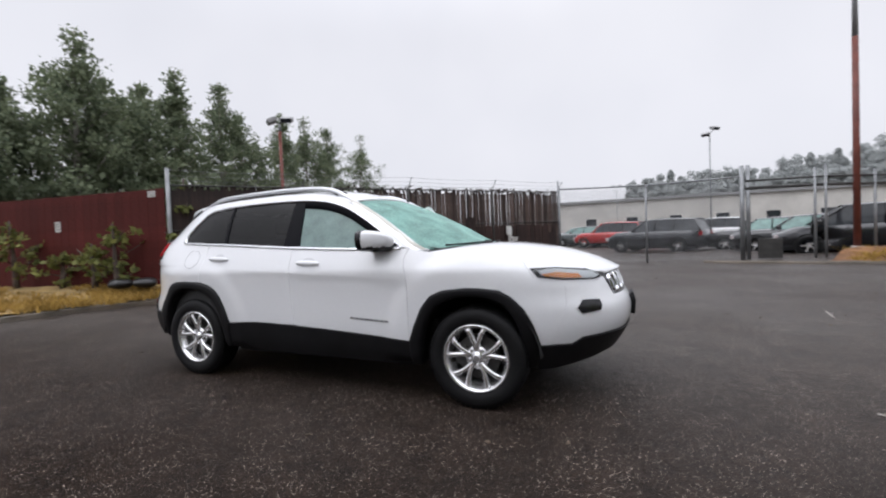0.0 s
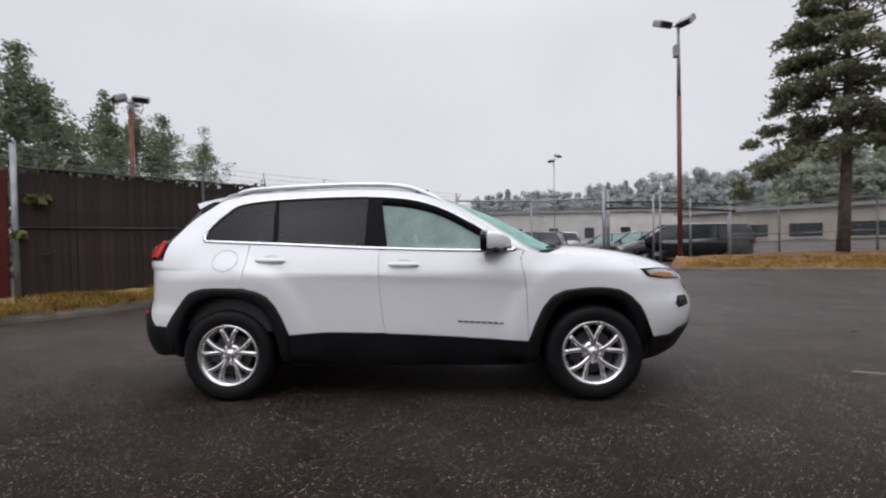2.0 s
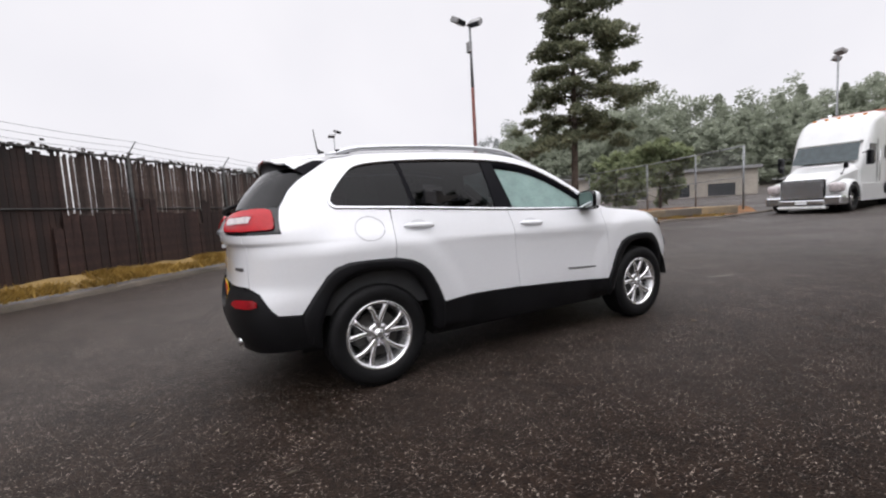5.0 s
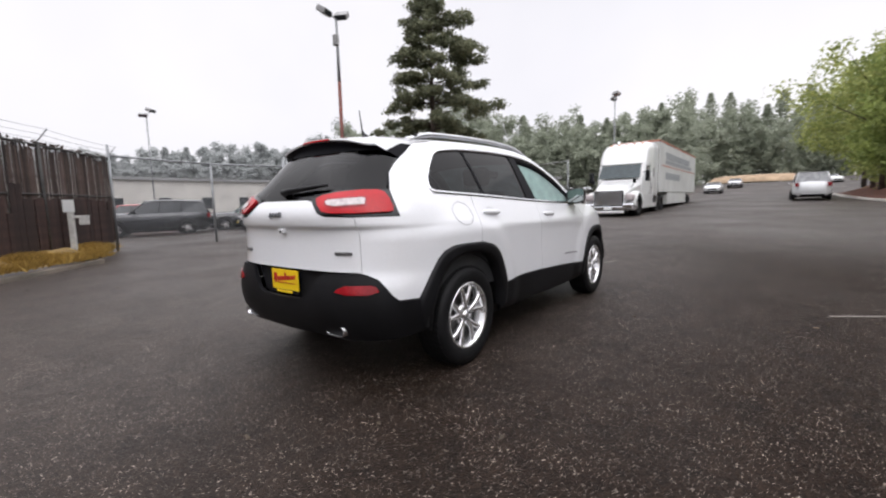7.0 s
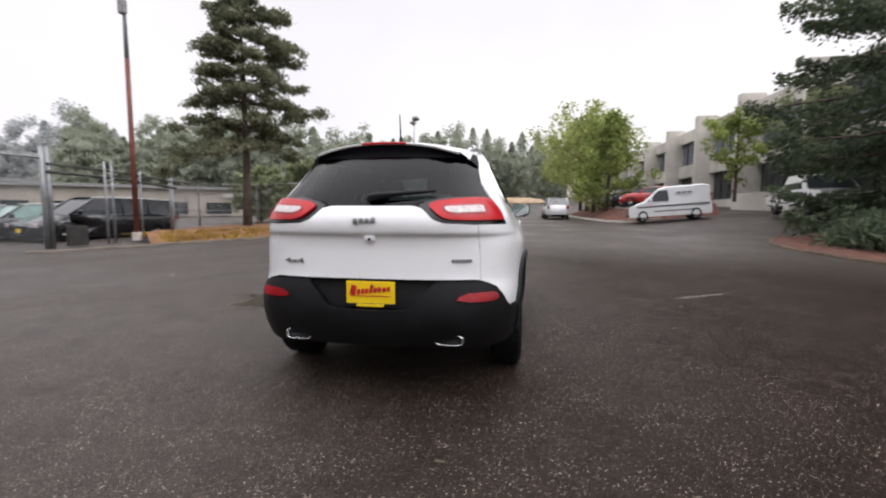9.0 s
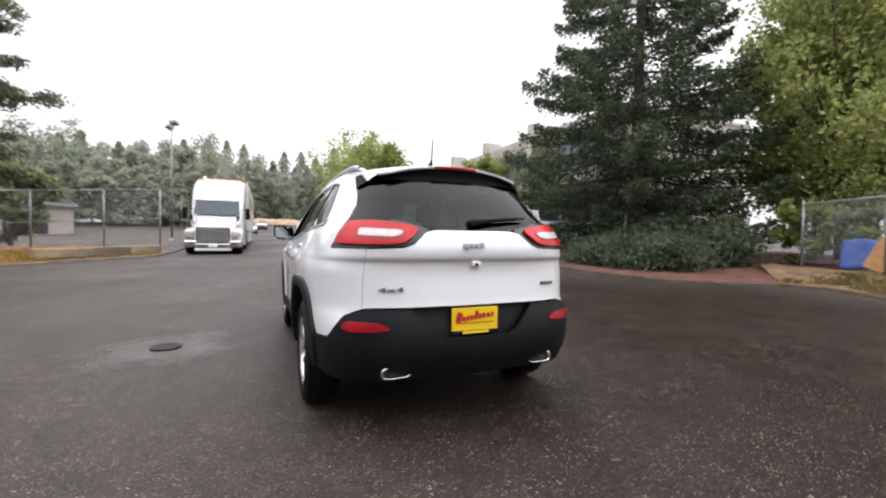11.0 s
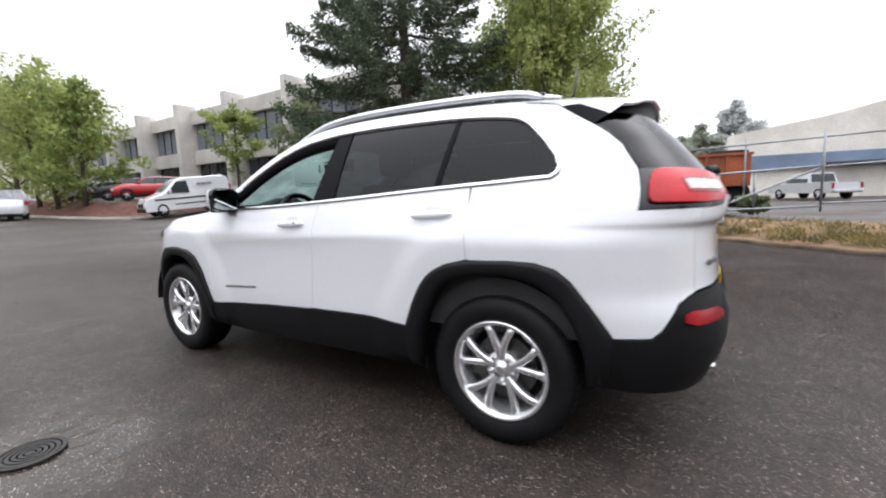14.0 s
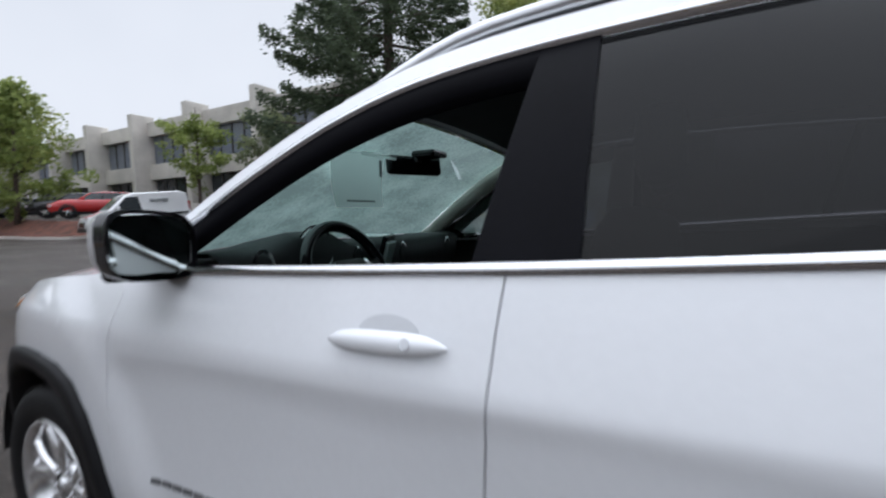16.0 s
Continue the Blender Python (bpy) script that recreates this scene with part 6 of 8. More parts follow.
link("gate_post", tube_bm([(-.87, -13.0, .3), (-.87, -13.0, 2.52)], .07, 10), GALV, swing)
for p in (((-1.66, -10.2, 1.42), (-4.6, -12.2, 1.60)), ((-1.66, -10.2, .52), (-4.6, -12.2, .55)), ((-2.2, -10.55, .56), (-4.55, -12.15, 1.55)), ((-2.3, -10.6, .5), (-2.3, -10.6, 1.44)), ((-3.1, -11.2, .5), (-3.1, -11.2, 1.50)), ((-4.6, -12.2, .4), (-4.6, -12.2, 2.5)), ((-1.0, -13.0, 2.28), (-7.5, -14.5, 2.60)), ((-4.6, -12.3, 1.58), (-9, -14.6, 1.8)), ((-4.6, -12.3, .62), (-9, -14.6, .66)), ((-3.0, -13.5, .5), (-3.0, -13.5, 2.55)), ((-7.0, -14.4, .5), (-7.0, -14.4, 2.9))):
    link("gate_tube", tube_bm(p, .028, 8), GALV, swing)


# ---- trees ----
def trunk_mesh(parent, points, radii, material, sides=10, name="trunk"):
    return link(name, tube_bm(points, radii, sides), material, parent)


def crown(parent, corners, material, name="crown"):
    ob = quads(name, corners, material)
    ob.parent = parent
    return ob


LEAF_POPLAR = leaf_mat("poplar_leaves", (0.085, 0.112, 0.07), (0.255, 0.295, 0.18))
LEAF_GREEN = leaf_mat("yellow_green_leaves", (0.18, 0.235, 0.075), (0.50, 0.525, 0.19))
LEAF_BRIGHT = leaf_mat("bright_green_leaves", (0.13, 0.18, 0.05), (0.38, 0.44, 0.14))
LEAF_SPRUCE = leaf_mat("spruce_needles", (0.030, 0.045, 0.028), (0.150, 0.190, 0.112))
LEAF_PINE = leaf_mat("pine_needles", (0.085, 0.098, 0.062), (0.27, 0.28, 0.175))
LEAF_SHRUB = leaf_mat("shrub_leaves", (0.05, 0.065, 0.02), (0.30, 0.31, 0.10))
# mist in front of far trees is put into these two pale leaf colours
LEAF_HAZED = leaf_mat("forest_haze_in_colour", (0.31, 0.34, 0.265), (0.37, 0.40, 0.315), 1.0)
LEAF_HAZED_MORE = leaf_mat("forest_more_haze_in_colour", (0.45, 0.47, 0.465), (0.49, 0.51, 0.505), 1.0)
LEAF_MID = leaf_mat("damp_broadleaf", (0.13, 0.155, 0.09), (0.32, 0.36, 0.20), .9)


def broadleaf(name, label, x, y, z, height, radius, leaf, n=9000, size=.16, bark=None, seed=1, low=.22, upright=1.0, wispy=0.25, limbs=12, pointed=False, shoots=0):
    """A tapered trunk with rising limbs, and a crown of leaf clumps with gaps."""
    r = np.random.default_rng(seed)
    t = empty(name, (x, y, z))
    tagged(t, label, "shrub" if name == "shrub" else "tree")
    bark = bark or BARK
    lean = r.normal(0, .02, 2) * height
    tp = [(lean[0] * q, lean[1] * q, height * .96 * q) for q in np.linspace(0, 1, 7)]
    r0 = max(.06, height * .016)
    trunk = trunk_mesh(t, tp, [r0 * (1 - .88 * q) + .012 for q in np.linspace(0, 1, 7)], bark)
    clumps = []
    for i in range(limbs):
        q = low + (1 - low) * (i + r.uniform(0, .8)) / limbs
        a = i * 2.4 + r.uniform(-.5, .5)
        reach = radius * (math.sin(math.pi * min(1, .16 + .80 * ((q - low) / (1 - low)) ** .8)) ** .8) * r.uniform(.7, 1.08)
        if pointed:
            reach = radius * (.20 + .80 * min(1, (1 - (q - low) / (1 - low)) ** .8 * 1.35)) * r.uniform(.6, 1.1)
        h0 = height * .92 * q * .86
        end = np.array([math.cos(a) * reach, math.sin(a) * reach, h0 + reach * r.uniform(.35, .9) * upright])
        st = np.array([lean[0] * q, lean[1] * q, h0])
        mid = (st + end) / 2 + np.array([0, 0, -.05 * reach])
        trunk_mesh(trunk, [tuple(st), tuple(mid), tuple(end)], [r0 * .36 * (1 - q * .5), r0 * .22 * (1 - q * .5), .012], bark, 6, "limb")
        m = max(3, int(4 + reach * 2.4))
        for k in range(m):
            f = r.uniform(.30, 1.08)
            c = st + (end - st) * f + r.normal(0, .20 * radius * .55, 3)
            clumps.append((*c, r.uniform(.26, .55) * radius * .40))
    for k in range(int(limbs * .8)):
        f = r.uniform(.70, .99)
        c = np.array([lean[0], lean[1], height * f * .96]) + np.r_[r.normal(0, radius * .22 * (1.15 - f), 2), 0]
        clumps.append((*c, radius * r.uniform(.12, .22)))
    clumps = np.array(clumps)
    w = clumps[:, 3] ** 2
    pick = r.choice(len(clumps), n, p=w / w.sum())
    off = r.normal(size=(n, 3))
    off /= np.linalg.norm(off, axis=1)[:, None]
    off *= (r.uniform(0, 1, (n, 1)) ** .45) * clumps[pick, 3][:, None] * r.uniform(.8, 1.0 + wispy, (n, 1))
    off[:, 2] *= .75
    spots = [clumps[pick, :3] + off]
    for k in range(shoots):
        c = clumps[r.integers(0, len(clumps)), :3]
        out = np.array([c[0], c[1], 0]) / (math.hypot(c[0], c[1]) + .2)
        f = r.uniform(0, 1, (26, 1))
        spots.append(c + (out * r.uniform(.5, 1.0) + np.array([0, 0, r.uniform(.5, 1.1)])) * f * radius * .42 + r.normal(0, .07, (26, 3)))
    crown(t, leaf_quads(r, np.concatenate(spots), size), leaf)
    return t


def spruce(name, label, x, y, z, height, radius, n=42000, seed=3, leaf=None, size=.20, skirt=.02):
    """Whorls of drooping boughs hung with needle sprays."""
    r = np.random.default_rng(seed)
    t = empty(name, (x, y, z))
    tagged(t, label, "tree")
    tp = [(0, 0, height * q) for q in np.linspace(0, 1, 8)]
    trunk = trunk_mesh(t, tp, [height * .018 * (1 - q) + .02 for q in np.linspace(0, 1, 8)], BARK)
    cs, aims, boughs = [], [], 190
    for i in range(boughs):
        q = skirt + (1 - skirt) * (i / boughs) ** 1.15
        a = i * 2.39996 + r.uniform(-.3, .3)
        L = radius * min(1, .66 + q * 1.2) * (1 - q) ** .62 * r.uniform(.72, 1.12) + .25
        h = height * q
        dirv = np.array([math.cos(a), math.sin(a), 0])
        droop = L * r.uniform(.10, .30) * (1 - q * .8)
        m = int(n / boughs * (L / radius) * 1.6) + 20
        f = r.uniform(.12, 1, m) ** .62
        side = np.array([-math.sin(a), math.cos(a), 0])
        spread = (.30 * L * (1 - f * .65))[:, None]
        pos = np.array([0, 0, h]) + f[:, None] * dirv * L + side * r.normal(0, .42, (m, 1)) * spread
        pos[:, 2] += -droop * np.sin(f * 1.9) + .16 * L * np.clip(f - .8, 0, 1) * 2 - np.abs(r.normal(0, .11 + .03 * L, m))
        cs.append(pos)
        am = dirv * .8 + np.array([0, 0, -.35]) + side * (np.sign(r.normal(size=(m, 1))) * .5)
        aims.append(np.broadcast_to(am, (m, 3)))
        if i % 2 == 0:
            trunk_mesh(trunk, [(0, 0, h), tuple(dirv * L * .55 + np.array([0, 0, h - droop * .8])), tuple(dirv * L * .95 + np.array([0, 0, h - droop * .92]))], [.012 * L + .012, .008 * L + .008, .006], BARK, 5, "bough")
    crown(t, leaf_quads(r, np.concatenate(cs), size, 2.1, 0, np.concatenate(aims)), leaf or LEAF_SPRUCE)
    return t


def pine(name, label, x, y, z, height, seed=5, size=.075):
    """An open pine: flat drooping plates of needles on bare boughs, longer on one side, with sky between the tiers."""
    r = np.random.default_rng(seed)
    t = empty(name, (x, y, z))
    tagged(t, label, "tree")
    bend = lambda h: np.array([.30 * math.sin(h / height * 2.2), .22 * h / height, h])
    trunk = trunk_mesh(t, [tuple(bend(height * q)) for q in np.linspace(0, 1, 9)], [.165 * (1 - q) + .03 for q in np.linspace(0, 1, 9)], BARK)
    cs = []
    # height on the trunk; reach and droop to the yard side, to the road side; reach across
    tiers = ((3.7, 3.6, -1.4, 2.4, -.6, 2.0), (4.5, 2.6, -.7, 2.5, -.5, 2.0), (5.7, 2.5, -.4, 3.3, -.6, 2.1), (6.6, 2.3, -.2, 2.7, -.1, 1.9),
             (7.6, 1.8, 0, 3.1, .2, 1.7), (8.4, 1.4, .2, 2.2, .1, 1.4), (9.1, 1.3, .3, 2.1, .3, 1.1), (9.8, .8, .2, 1.1, .2, .8), (10.3, .5, .2, .6, .2, .5))
    for h, yard, drop0, road, drop1, across in tiers:
        for bearing, reach, drop in ((2.35, yard, drop0), (2.35 + r.uniform(.3, .7), yard * .85, drop0 * .8), (2.35 - r.uniform(.3, .7), yard * .8, drop0 * .6),
                                     (-.78, road, drop1), (-.78 + r.uniform(.3, .7), road * .8, drop1 * .7), (-.78 - r.uniform(.3, .7), road * .75, drop1 * .8), (3.9, across, -.2), (.78, across, -.2)):
            a = bearing + r.uniform(-.15, .15)
            L = reach * r.uniform(.88, 1.08)
            st = bend(h + r.uniform(-.25, .25))
            dirv = np.array([math.cos(a), math.sin(a), 0])
            side = np.array([-math.sin(a), math.cos(a), 0])
            sag = lambda f: st + dirv * L * f + np.array([0, 0, drop * f ** 1.5 + .10 * L * math.sin(f * 3.1)])
            trunk_mesh(trunk, [tuple(sag(f)) for f in (0, .4, .8, 1)], [.045 * (1 - h / height) + .016, .022, .012, .006], BARK, 5, "bough")
            for k in range(int(3 + 2.3 * L)):
                f = r.uniform(.34, 1.03)
                c = sag(f) + side * r.normal(0, .17) * L * (.35 + .65 * f) + np.array([0, 0, r.normal(.05, .09)])
                rad = r.uniform(.24, .52) * (.70 + .10 * L)
                m = int(760 * rad * rad) + 14
                off = r.normal(size=(m, 3))
                off /= np.linalg.norm(off, axis=1)[:, None]
                off *= r.uniform(0, 1, (m, 1)) ** .4 * np.array([rad, rad, rad * .52]) * r.uniform(.7, 1.35, (m, 1))
                off[:, 2] -= .22 * np.hypot(off[:, 0], off[:, 1]) ** 1.4
                cs.append(c + off)
    cs.append(bend(height * .985) + r.normal(size=(420, 3)) * np.array([.20, .20, .26]))
    crown(t, leaf_quads(r, np.concatenate(cs), size, 2.4), LEAF_PINE)
    return t


# the row behind the red fence
ROW = ((-21.4, 5.6, 8.6, 2.4), (-22.1, 8.6, 11.9, 2.7), (-22.6, 10.8, 10.4, 2.3), (-23.2, 12.6, 10.9, 2.2), (-23.9, 15.0, 12.4, 2.4), (-25.2, 19.6, 13.3, 2.6), (-26.2, 23.2, 11.8, 2.4), (-27.5, 28.0, 13.4, 2.8), (-29.1, 33.9, 14.8, 3.0), (-30.7, 39.6, 15.0, 3.0), (-33.7, 50.4, 16.6, 3.6), (-20.5, 2.5, 9.5, 2.4))
for i, (x, y, top, rad) in enumerate(ROW):
    tr = broadleaf("poplar", "tall grey-green poplar with a pale bare lower trunk behind the fence", x, y, 0, top * 1.04, rad * 1.05, LEAF_POPLAR, n=10500, size=.14, bark=PALE_BARK, seed=20 + i, low=.24, upright=1.0, limbs=36, wispy=.5, pointed=True)
    tr["group"] = "row of poplars"
# undergrowth behind the fences closes the view below the crowns
r_ = np.random.default_rng(33)
cs = np.c_[r_.uniform(-24, -19.5, 7000), r_.uniform(-4, 24, 7000), np.abs(r_.normal(0, 1.9, 7000)) + .3]
tagged(quads("undergrowth", leaf_quads(r_, cs, .30), LEAF_POPLAR), "dark scrub below the poplars", "shrubs", kind="stuff")
# creepers and shrubs in front of the red fence
for k, (x, y, h, rad) in enumerate(((-8.35, 2.45, 1.55, .60), (-9.0, 2.35, 1.1, .5), (-11.3, 1.9, 1.75, .55), (-10.0, 2.2, .9, .55))):
    broadleaf("shrub", "sparse leafy shrub in front of the red fence", x, y, .28, h, rad, LEAF_SHRUB, n=170, size=.11, seed=60 + k, limbs=7, low=.1, wispy=.8)
r_ = np.random.default_rng(35)
for nm, (x, y) in (("debris_bag", (-8.05, 2.35)), ("debris_bag", (-7.5, 2.55))):
    bm = bmesh.new()
    bmesh.ops.create_icosphere(bm, subdivisions=3, radius=.19)
    for v in bm.verts:
        v.co *= 1 + .35 * noise.noise(v.co * 4 + Vector((x * 3, y, 0)))
        v.co.z = v.co.z * .62 + .15
        v.co.x *= 1.3
    b_ = link(nm, bm, mat("black_plastic_bag", (.012, .012, .013), .35))
    b_.matrix_basis = pose(x, y, .26, 0, 0, 40 * x)
    tagged(b_, "crumpled black bag on the dry grass verge", "bag")
broadleaf("shrub", "green creeper at the fence corner", -7.25, 3.35, .3, 2.6, .5, LEAF_SHRUB, n=220, size=.10, seed=71, limbs=8, low=.3)

pine("pine_tree", "open weathered pine with layered plates of needles on a raised bed", 13.4, 11.1, .55, 10.7)
spruce("spruce_tree", "big dark bushy spruce with boughs to the ground", 11.5, -16.0, .55, 21.0, 7.2, n=130000, size=.095)
# low juniper skirt of the spruce bed
r_ = np.random.default_rng(36)
cs = []
for _ in range(80):
    x = r_.uniform(5.4, 9.6)
    edge = np.interp(x, [3.6, 4.6, 6, 8.6, 11.5], [-10.6, -9.7, -9.2, -9.2, -10.4])
    inward = r_.uniform(0, 1) ** 1.3 * 4.5
    c = np.array([x, edge - 1.3 - inward, .42 + .16 * inward])
    cs.append(c + r_.normal(size=(420, 3)) * np.array([.50, .42, .24 + .05 * inward]))
tagged(quads("juniper_cover", leaf_quads(r_, np.concatenate(cs), .075, 3.2), LEAF_SPRUCE), "low dark juniper below the spruce", "shrubs", kind="stuff")
broadleaf("maple_tree", "bright yellow-green maple beside the spruce", 4.9, -19.8, .4, 15.5, 3.7, LEAF_GREEN, n=36000, size=.12, shoots=420, seed=81, limbs=54, upright=1.5, wispy=.6, low=.07, pointed=True)
broadleaf("maple_tree", "bright yellow-green maple beside the spruce", 7.0, -22.5, .4, 14.0, 4.0, LEAF_BRIGHT, n=20000, size=.16, seed=82, limbs=36, upright=1.3, low=.08)
broadleaf("small_tree", "tree standing behind the container", 2.6, -31, .4, 7.2, 2.0, LEAF_MID, n=6000, size=.2, seed=83, limbs=16)
# the next two stand farther off, with mist painted into their leaves
broadleaf("small_tree", "tree standing behind the container", -.8, -46, .4, 7.0, 2.6, LEAF_HAZED, n=6000, size=.26, seed=84, limbs=16)
broadleaf("small_tree", "tree standing behind the container", -5.0, -70, .4, 13.0, 3.6, LEAF_HAZED_MORE, n=7000, size=.4, seed=85, limbs=16)
for k, (x, y, h, rad) in enumerate(((1.5, -16.0, 2.0, 1.1), (2.6, -16.6, 2.4, 1.3), (.55, -15.9, 1.3, .7), (-3.1, -11.9, .55, .35))):
    broadleaf("shrub", "damp green scrub behind the chain-link fence", x, y, .35, h, rad, LEAF_MID if k % 2 else LEAF_BRIGHT, n=2200, size=.11, seed=130 + k, limbs=9, low=.05, wispy=.5)
broadleaf("small_tree", "leafy young tree behind the container", 3.4, -24, .4, 6.2, 2.6, LEAF_MID, n=9000, size=.17, seed=140, limbs=20, low=.06)
broadleaf("shrub", "leafy shrub below the maple", 4.2, -16.4, .4, 2.2, 1.3, LEAF_BRIGHT, n=4000, size=.12, seed=86, limbs=10, low=.05)
broadleaf("shrub", "leafy shrub below the maple", 6.6, -15.5, .45, 1.6, 1.2, LEAF_SHRUB, n=3000, size=.12, seed=87, limbs=10, low=.05)
for k, (x, y, h, rad) in enumerate(((37.0, -8.6, 11.2, 4.6), (41.5, -8.8, 10.8, 4.6), (33.4, -9.0, 9.6, 3.1), (47, -9, 12.0, 5.0))):
    broadleaf("street_tree", "yellow-green street tree on the mulch bank", x, y, gz(x, y) + .4, h - gz(x, y), rad, LEAF_GREEN if k != 2 else LEAF_BRIGHT, n=7500, size=.17, seed=90 + k, limbs=15, low=.08, wispy=.45, upright=1.2)
for k, (x, y, h) in enumerate(((25.6, -15.2, 6.6), (20.5, -16.4, 6.3))):
    broadleaf("facade_tree", "small thin green tree in front of the concrete building", x, y, 1.9, h, 1.9, LEAF_BRIGHT if k == 0 else LEAF_MID, n=4200, size=.13, seed=100 + k, limbs=16, low=.25, upright=1.2, wispy=.6)
broadleaf("yard_tree", "rounded dark bush behind the chain-link fence", 21.5, 12.0, .4, 4.6, 2.1, LEAF_MID, n=6000, size=.2, seed=110, limbs=12, low=.08)
broadleaf("yard_tree", "rounded dark bush behind the chain-link fence", 24, 17, .4, 4.2, 2.2, LEAF_MID, n=5000, size=.2, seed=111, limbs=12, low=.08)


# woods all round ahead, as stuff, mist put into their leaf colours: tree tops rise and fall with the bearing
SKYLINE = spline([(-14, 19), (-4, 20), (0, 18.5), (6, 22), (10, 20.5), (15, 18), (21, 20.5), (27, 19.5), (31, 22), (36, 25.5), (40, 19), (43, 20), (47, 16), (50, 19.5), (55, 15), (65, 14), (72, 12.5), (84, 12)])


def woods(name, label, bearing0, bearing1, near, far, rows, leaf, seed, conifer, size, tall):
    r = np.random.default_rng(seed)
    cs = []
    for row in range(rows):
        d0 = near + (far - near) * row / max(1, rows - 1)
        b = bearing0
        while b < bearing1:
            d = d0 + r.uniform(-3, 3)
            base = gz(d, 0) - .5
            top = (SKYLINE(b) - 1.15) * d / 100 * (tall + (1 - tall) * row / max(1, rows - 1)) + 1.15
            h = (top - base) * r.uniform(.94, 1.12)
            x, y = d * math.cos(radians(b)), d * math.sin(radians(b))
            m = 2400
            if r.uniform() < conifer:
                q = r.uniform(0, 1, m) ** .85
                rad = (h * .27 * (1 - q) ** .75 + .35) * (1 + .22 * np.sin(q * 40 + b))
                a = r.uniform(0, 2 * math.pi, m)
                rr = rad * r.uniform(.2, 1.05, m)
                pts = np.c_[x + rr * np.cos(a), y + rr * np.sin(a), base + h * q - .3 * rr]
                b += math.degrees(h * .17 / d) * r.uniform(.8, 1.3)
            else:
                k = r.integers(26, 38)
                zc = r.uniform(.12, .96, k)
                cc = np.c_[r.normal(0, h * .11, (k, 2)) * (1.2 - zc)[:, None] * 1.5, zc * h]
                pick = r.integers(0, k, m)
                off = r.normal(size=(m, 3))
                off /= np.linalg.norm(off, axis=1)[:, None]
                pts = np.array([x, y, base]) + cc[pick] + off * r.uniform(0, 1, (m, 1)) ** .5 * h * .085
                b += math.degrees(h * .22 / d) * r.uniform(.8, 1.3)
            cs.append(pts)
    return tagged(quads(name, leaf_quads(r, np.concatenate(cs), size, 1.4), leaf), label, "woods", kind="stuff")


woods("hazed_woods", "mixed wood beyond the truck park, leaves painted pale for mist", 7, 52, 88, 112, 4, LEAF_HAZED, 1, .32, .42, .66)
woods("road_end_woods", "tall trees at the end of the road, leaves painted pale for mist", -14, 8, 138, 156, 3, LEAF_HAZED, 4, .6, .50, .70)
woods("distant_woods", "wooded hill beyond the yard, leaves painted paler still for mist", 47, 88, 150, 175, 3, LEAF_HAZED_MORE, 2, .15, .58, .7)

# ---- buildings ----
# depot and warehouse walls: mist lightens these two base colours
BEIGE = mat("beige_render_with_haze", (0.44, 0.40, 0.345), 0.9, vary=0.1, scale=.4, fine=6)
PALE_WALL = mat("grey_render_with_haze", (0.62, 0.60, 0.56), 0.9, vary=0.08, scale=.4, fine=6)
WHITE_WALL = mat("off_white_metal_siding", (0.78, 0.74, 0.67), 0.75, vary=0.1, scale=.4, fine=8)
BLUE_BAND = mat("faded_blue_siding", (0.19, 0.25, 0.36), 0.7, vary=0.12, scale=.6)
WINDOW_DARK = mat("dark_window_glass", (0.03, 0.035, 0.04), 0.08, vary=.1)
# upper office glass, its blue-grey lightened to paint in the haze
WINDOW_BLUE = mat("blue_grey_glass_with_haze", (0.17, 0.19, 0.23), 0.10, vary=.1)
ROOF_GREY = mat("grey_roof", (0.30, 0.30, 0.30), 0.8)

office = empty("concrete_building")
tagged(office, "two-storey pale concrete office with projecting fins and dark window bands", "building")
oz = 1.55
xs_f = [15.6 + 7.15 * i for i in range(8)]
part("wall", box_bm(15.0, 66, -30, -18.9, oz - 1.0, 9.1), CONCRETE, office)
part("roof", box_bm(14.9, 66.1, -30.1, -18.8, 9.1, 9.3), CONCRETE, office)
part("wall", box_bm(15.2, 66, -18.9, -18.35, oz + 3.15, oz + 4.35), CONCRETE, office, "concrete spandrel")
part("wall", box_bm(15.2, 66, -18.9, -18.35, oz + 6.6, 9.25), CONCRETE, office, "concrete parapet")
part("wall", box_bm(15.2, 66, -18.9, -18.3, oz - 1.0, oz + .75), CONCRETE, office, "low concrete plinth")
for i, x in enumerate(xs_f):
    part("fin", box_bm(x - .28, x + .28, -18.9, -17.2, oz - 1.0, 9.75, .03), CONCRETE, office, "projecting concrete fin")
    if i < 7:
        for z0, z1, m_ in ((oz + 4.35, oz + 6.6, WINDOW_BLUE), (oz + .75, oz + 3.15, WINDOW_DARK)):
            wn_ = part("window_band", box_bm(x + .30, x + 6.83, -18.86, -18.78, z0, z1), m_, office)
            for k in range(1, 5):
                part("mullion", box_bm(x + .3 + k * 1.31 - .04, x + .3 + k * 1.31 + .04, -18.80, -18.70, z0, z1), DARK_STEEL, wn_)
white_end = empty("white_building")
tagged(white_end, "pale plain industrial building with small dark windows beyond the car park", "building")
part("wall", box_bm(68, 110, -34, -15.5, 2, 9.2), WHITE_WALL, white_end)
part("roof", box_bm(67.8, 110.2, -34.2, -15.3, 9.2, 9.5), ROOF_GREY, white_end)
for k in range(8):
    part("window", box_bm(70 + k * 4.6, 72.6 + k * 4.6, -15.5, -15.4, 3.6, 5.0), WINDOW_DARK, white_end)
# low retaining wall below the offices
tagged(link("retaining_wall", box_bm(22.5, 29, -16.9, -16.6, .6, 2.5, .02), CONCRETE, smooth=False), "low pale concrete retaining wall", "wall", kind="structure")

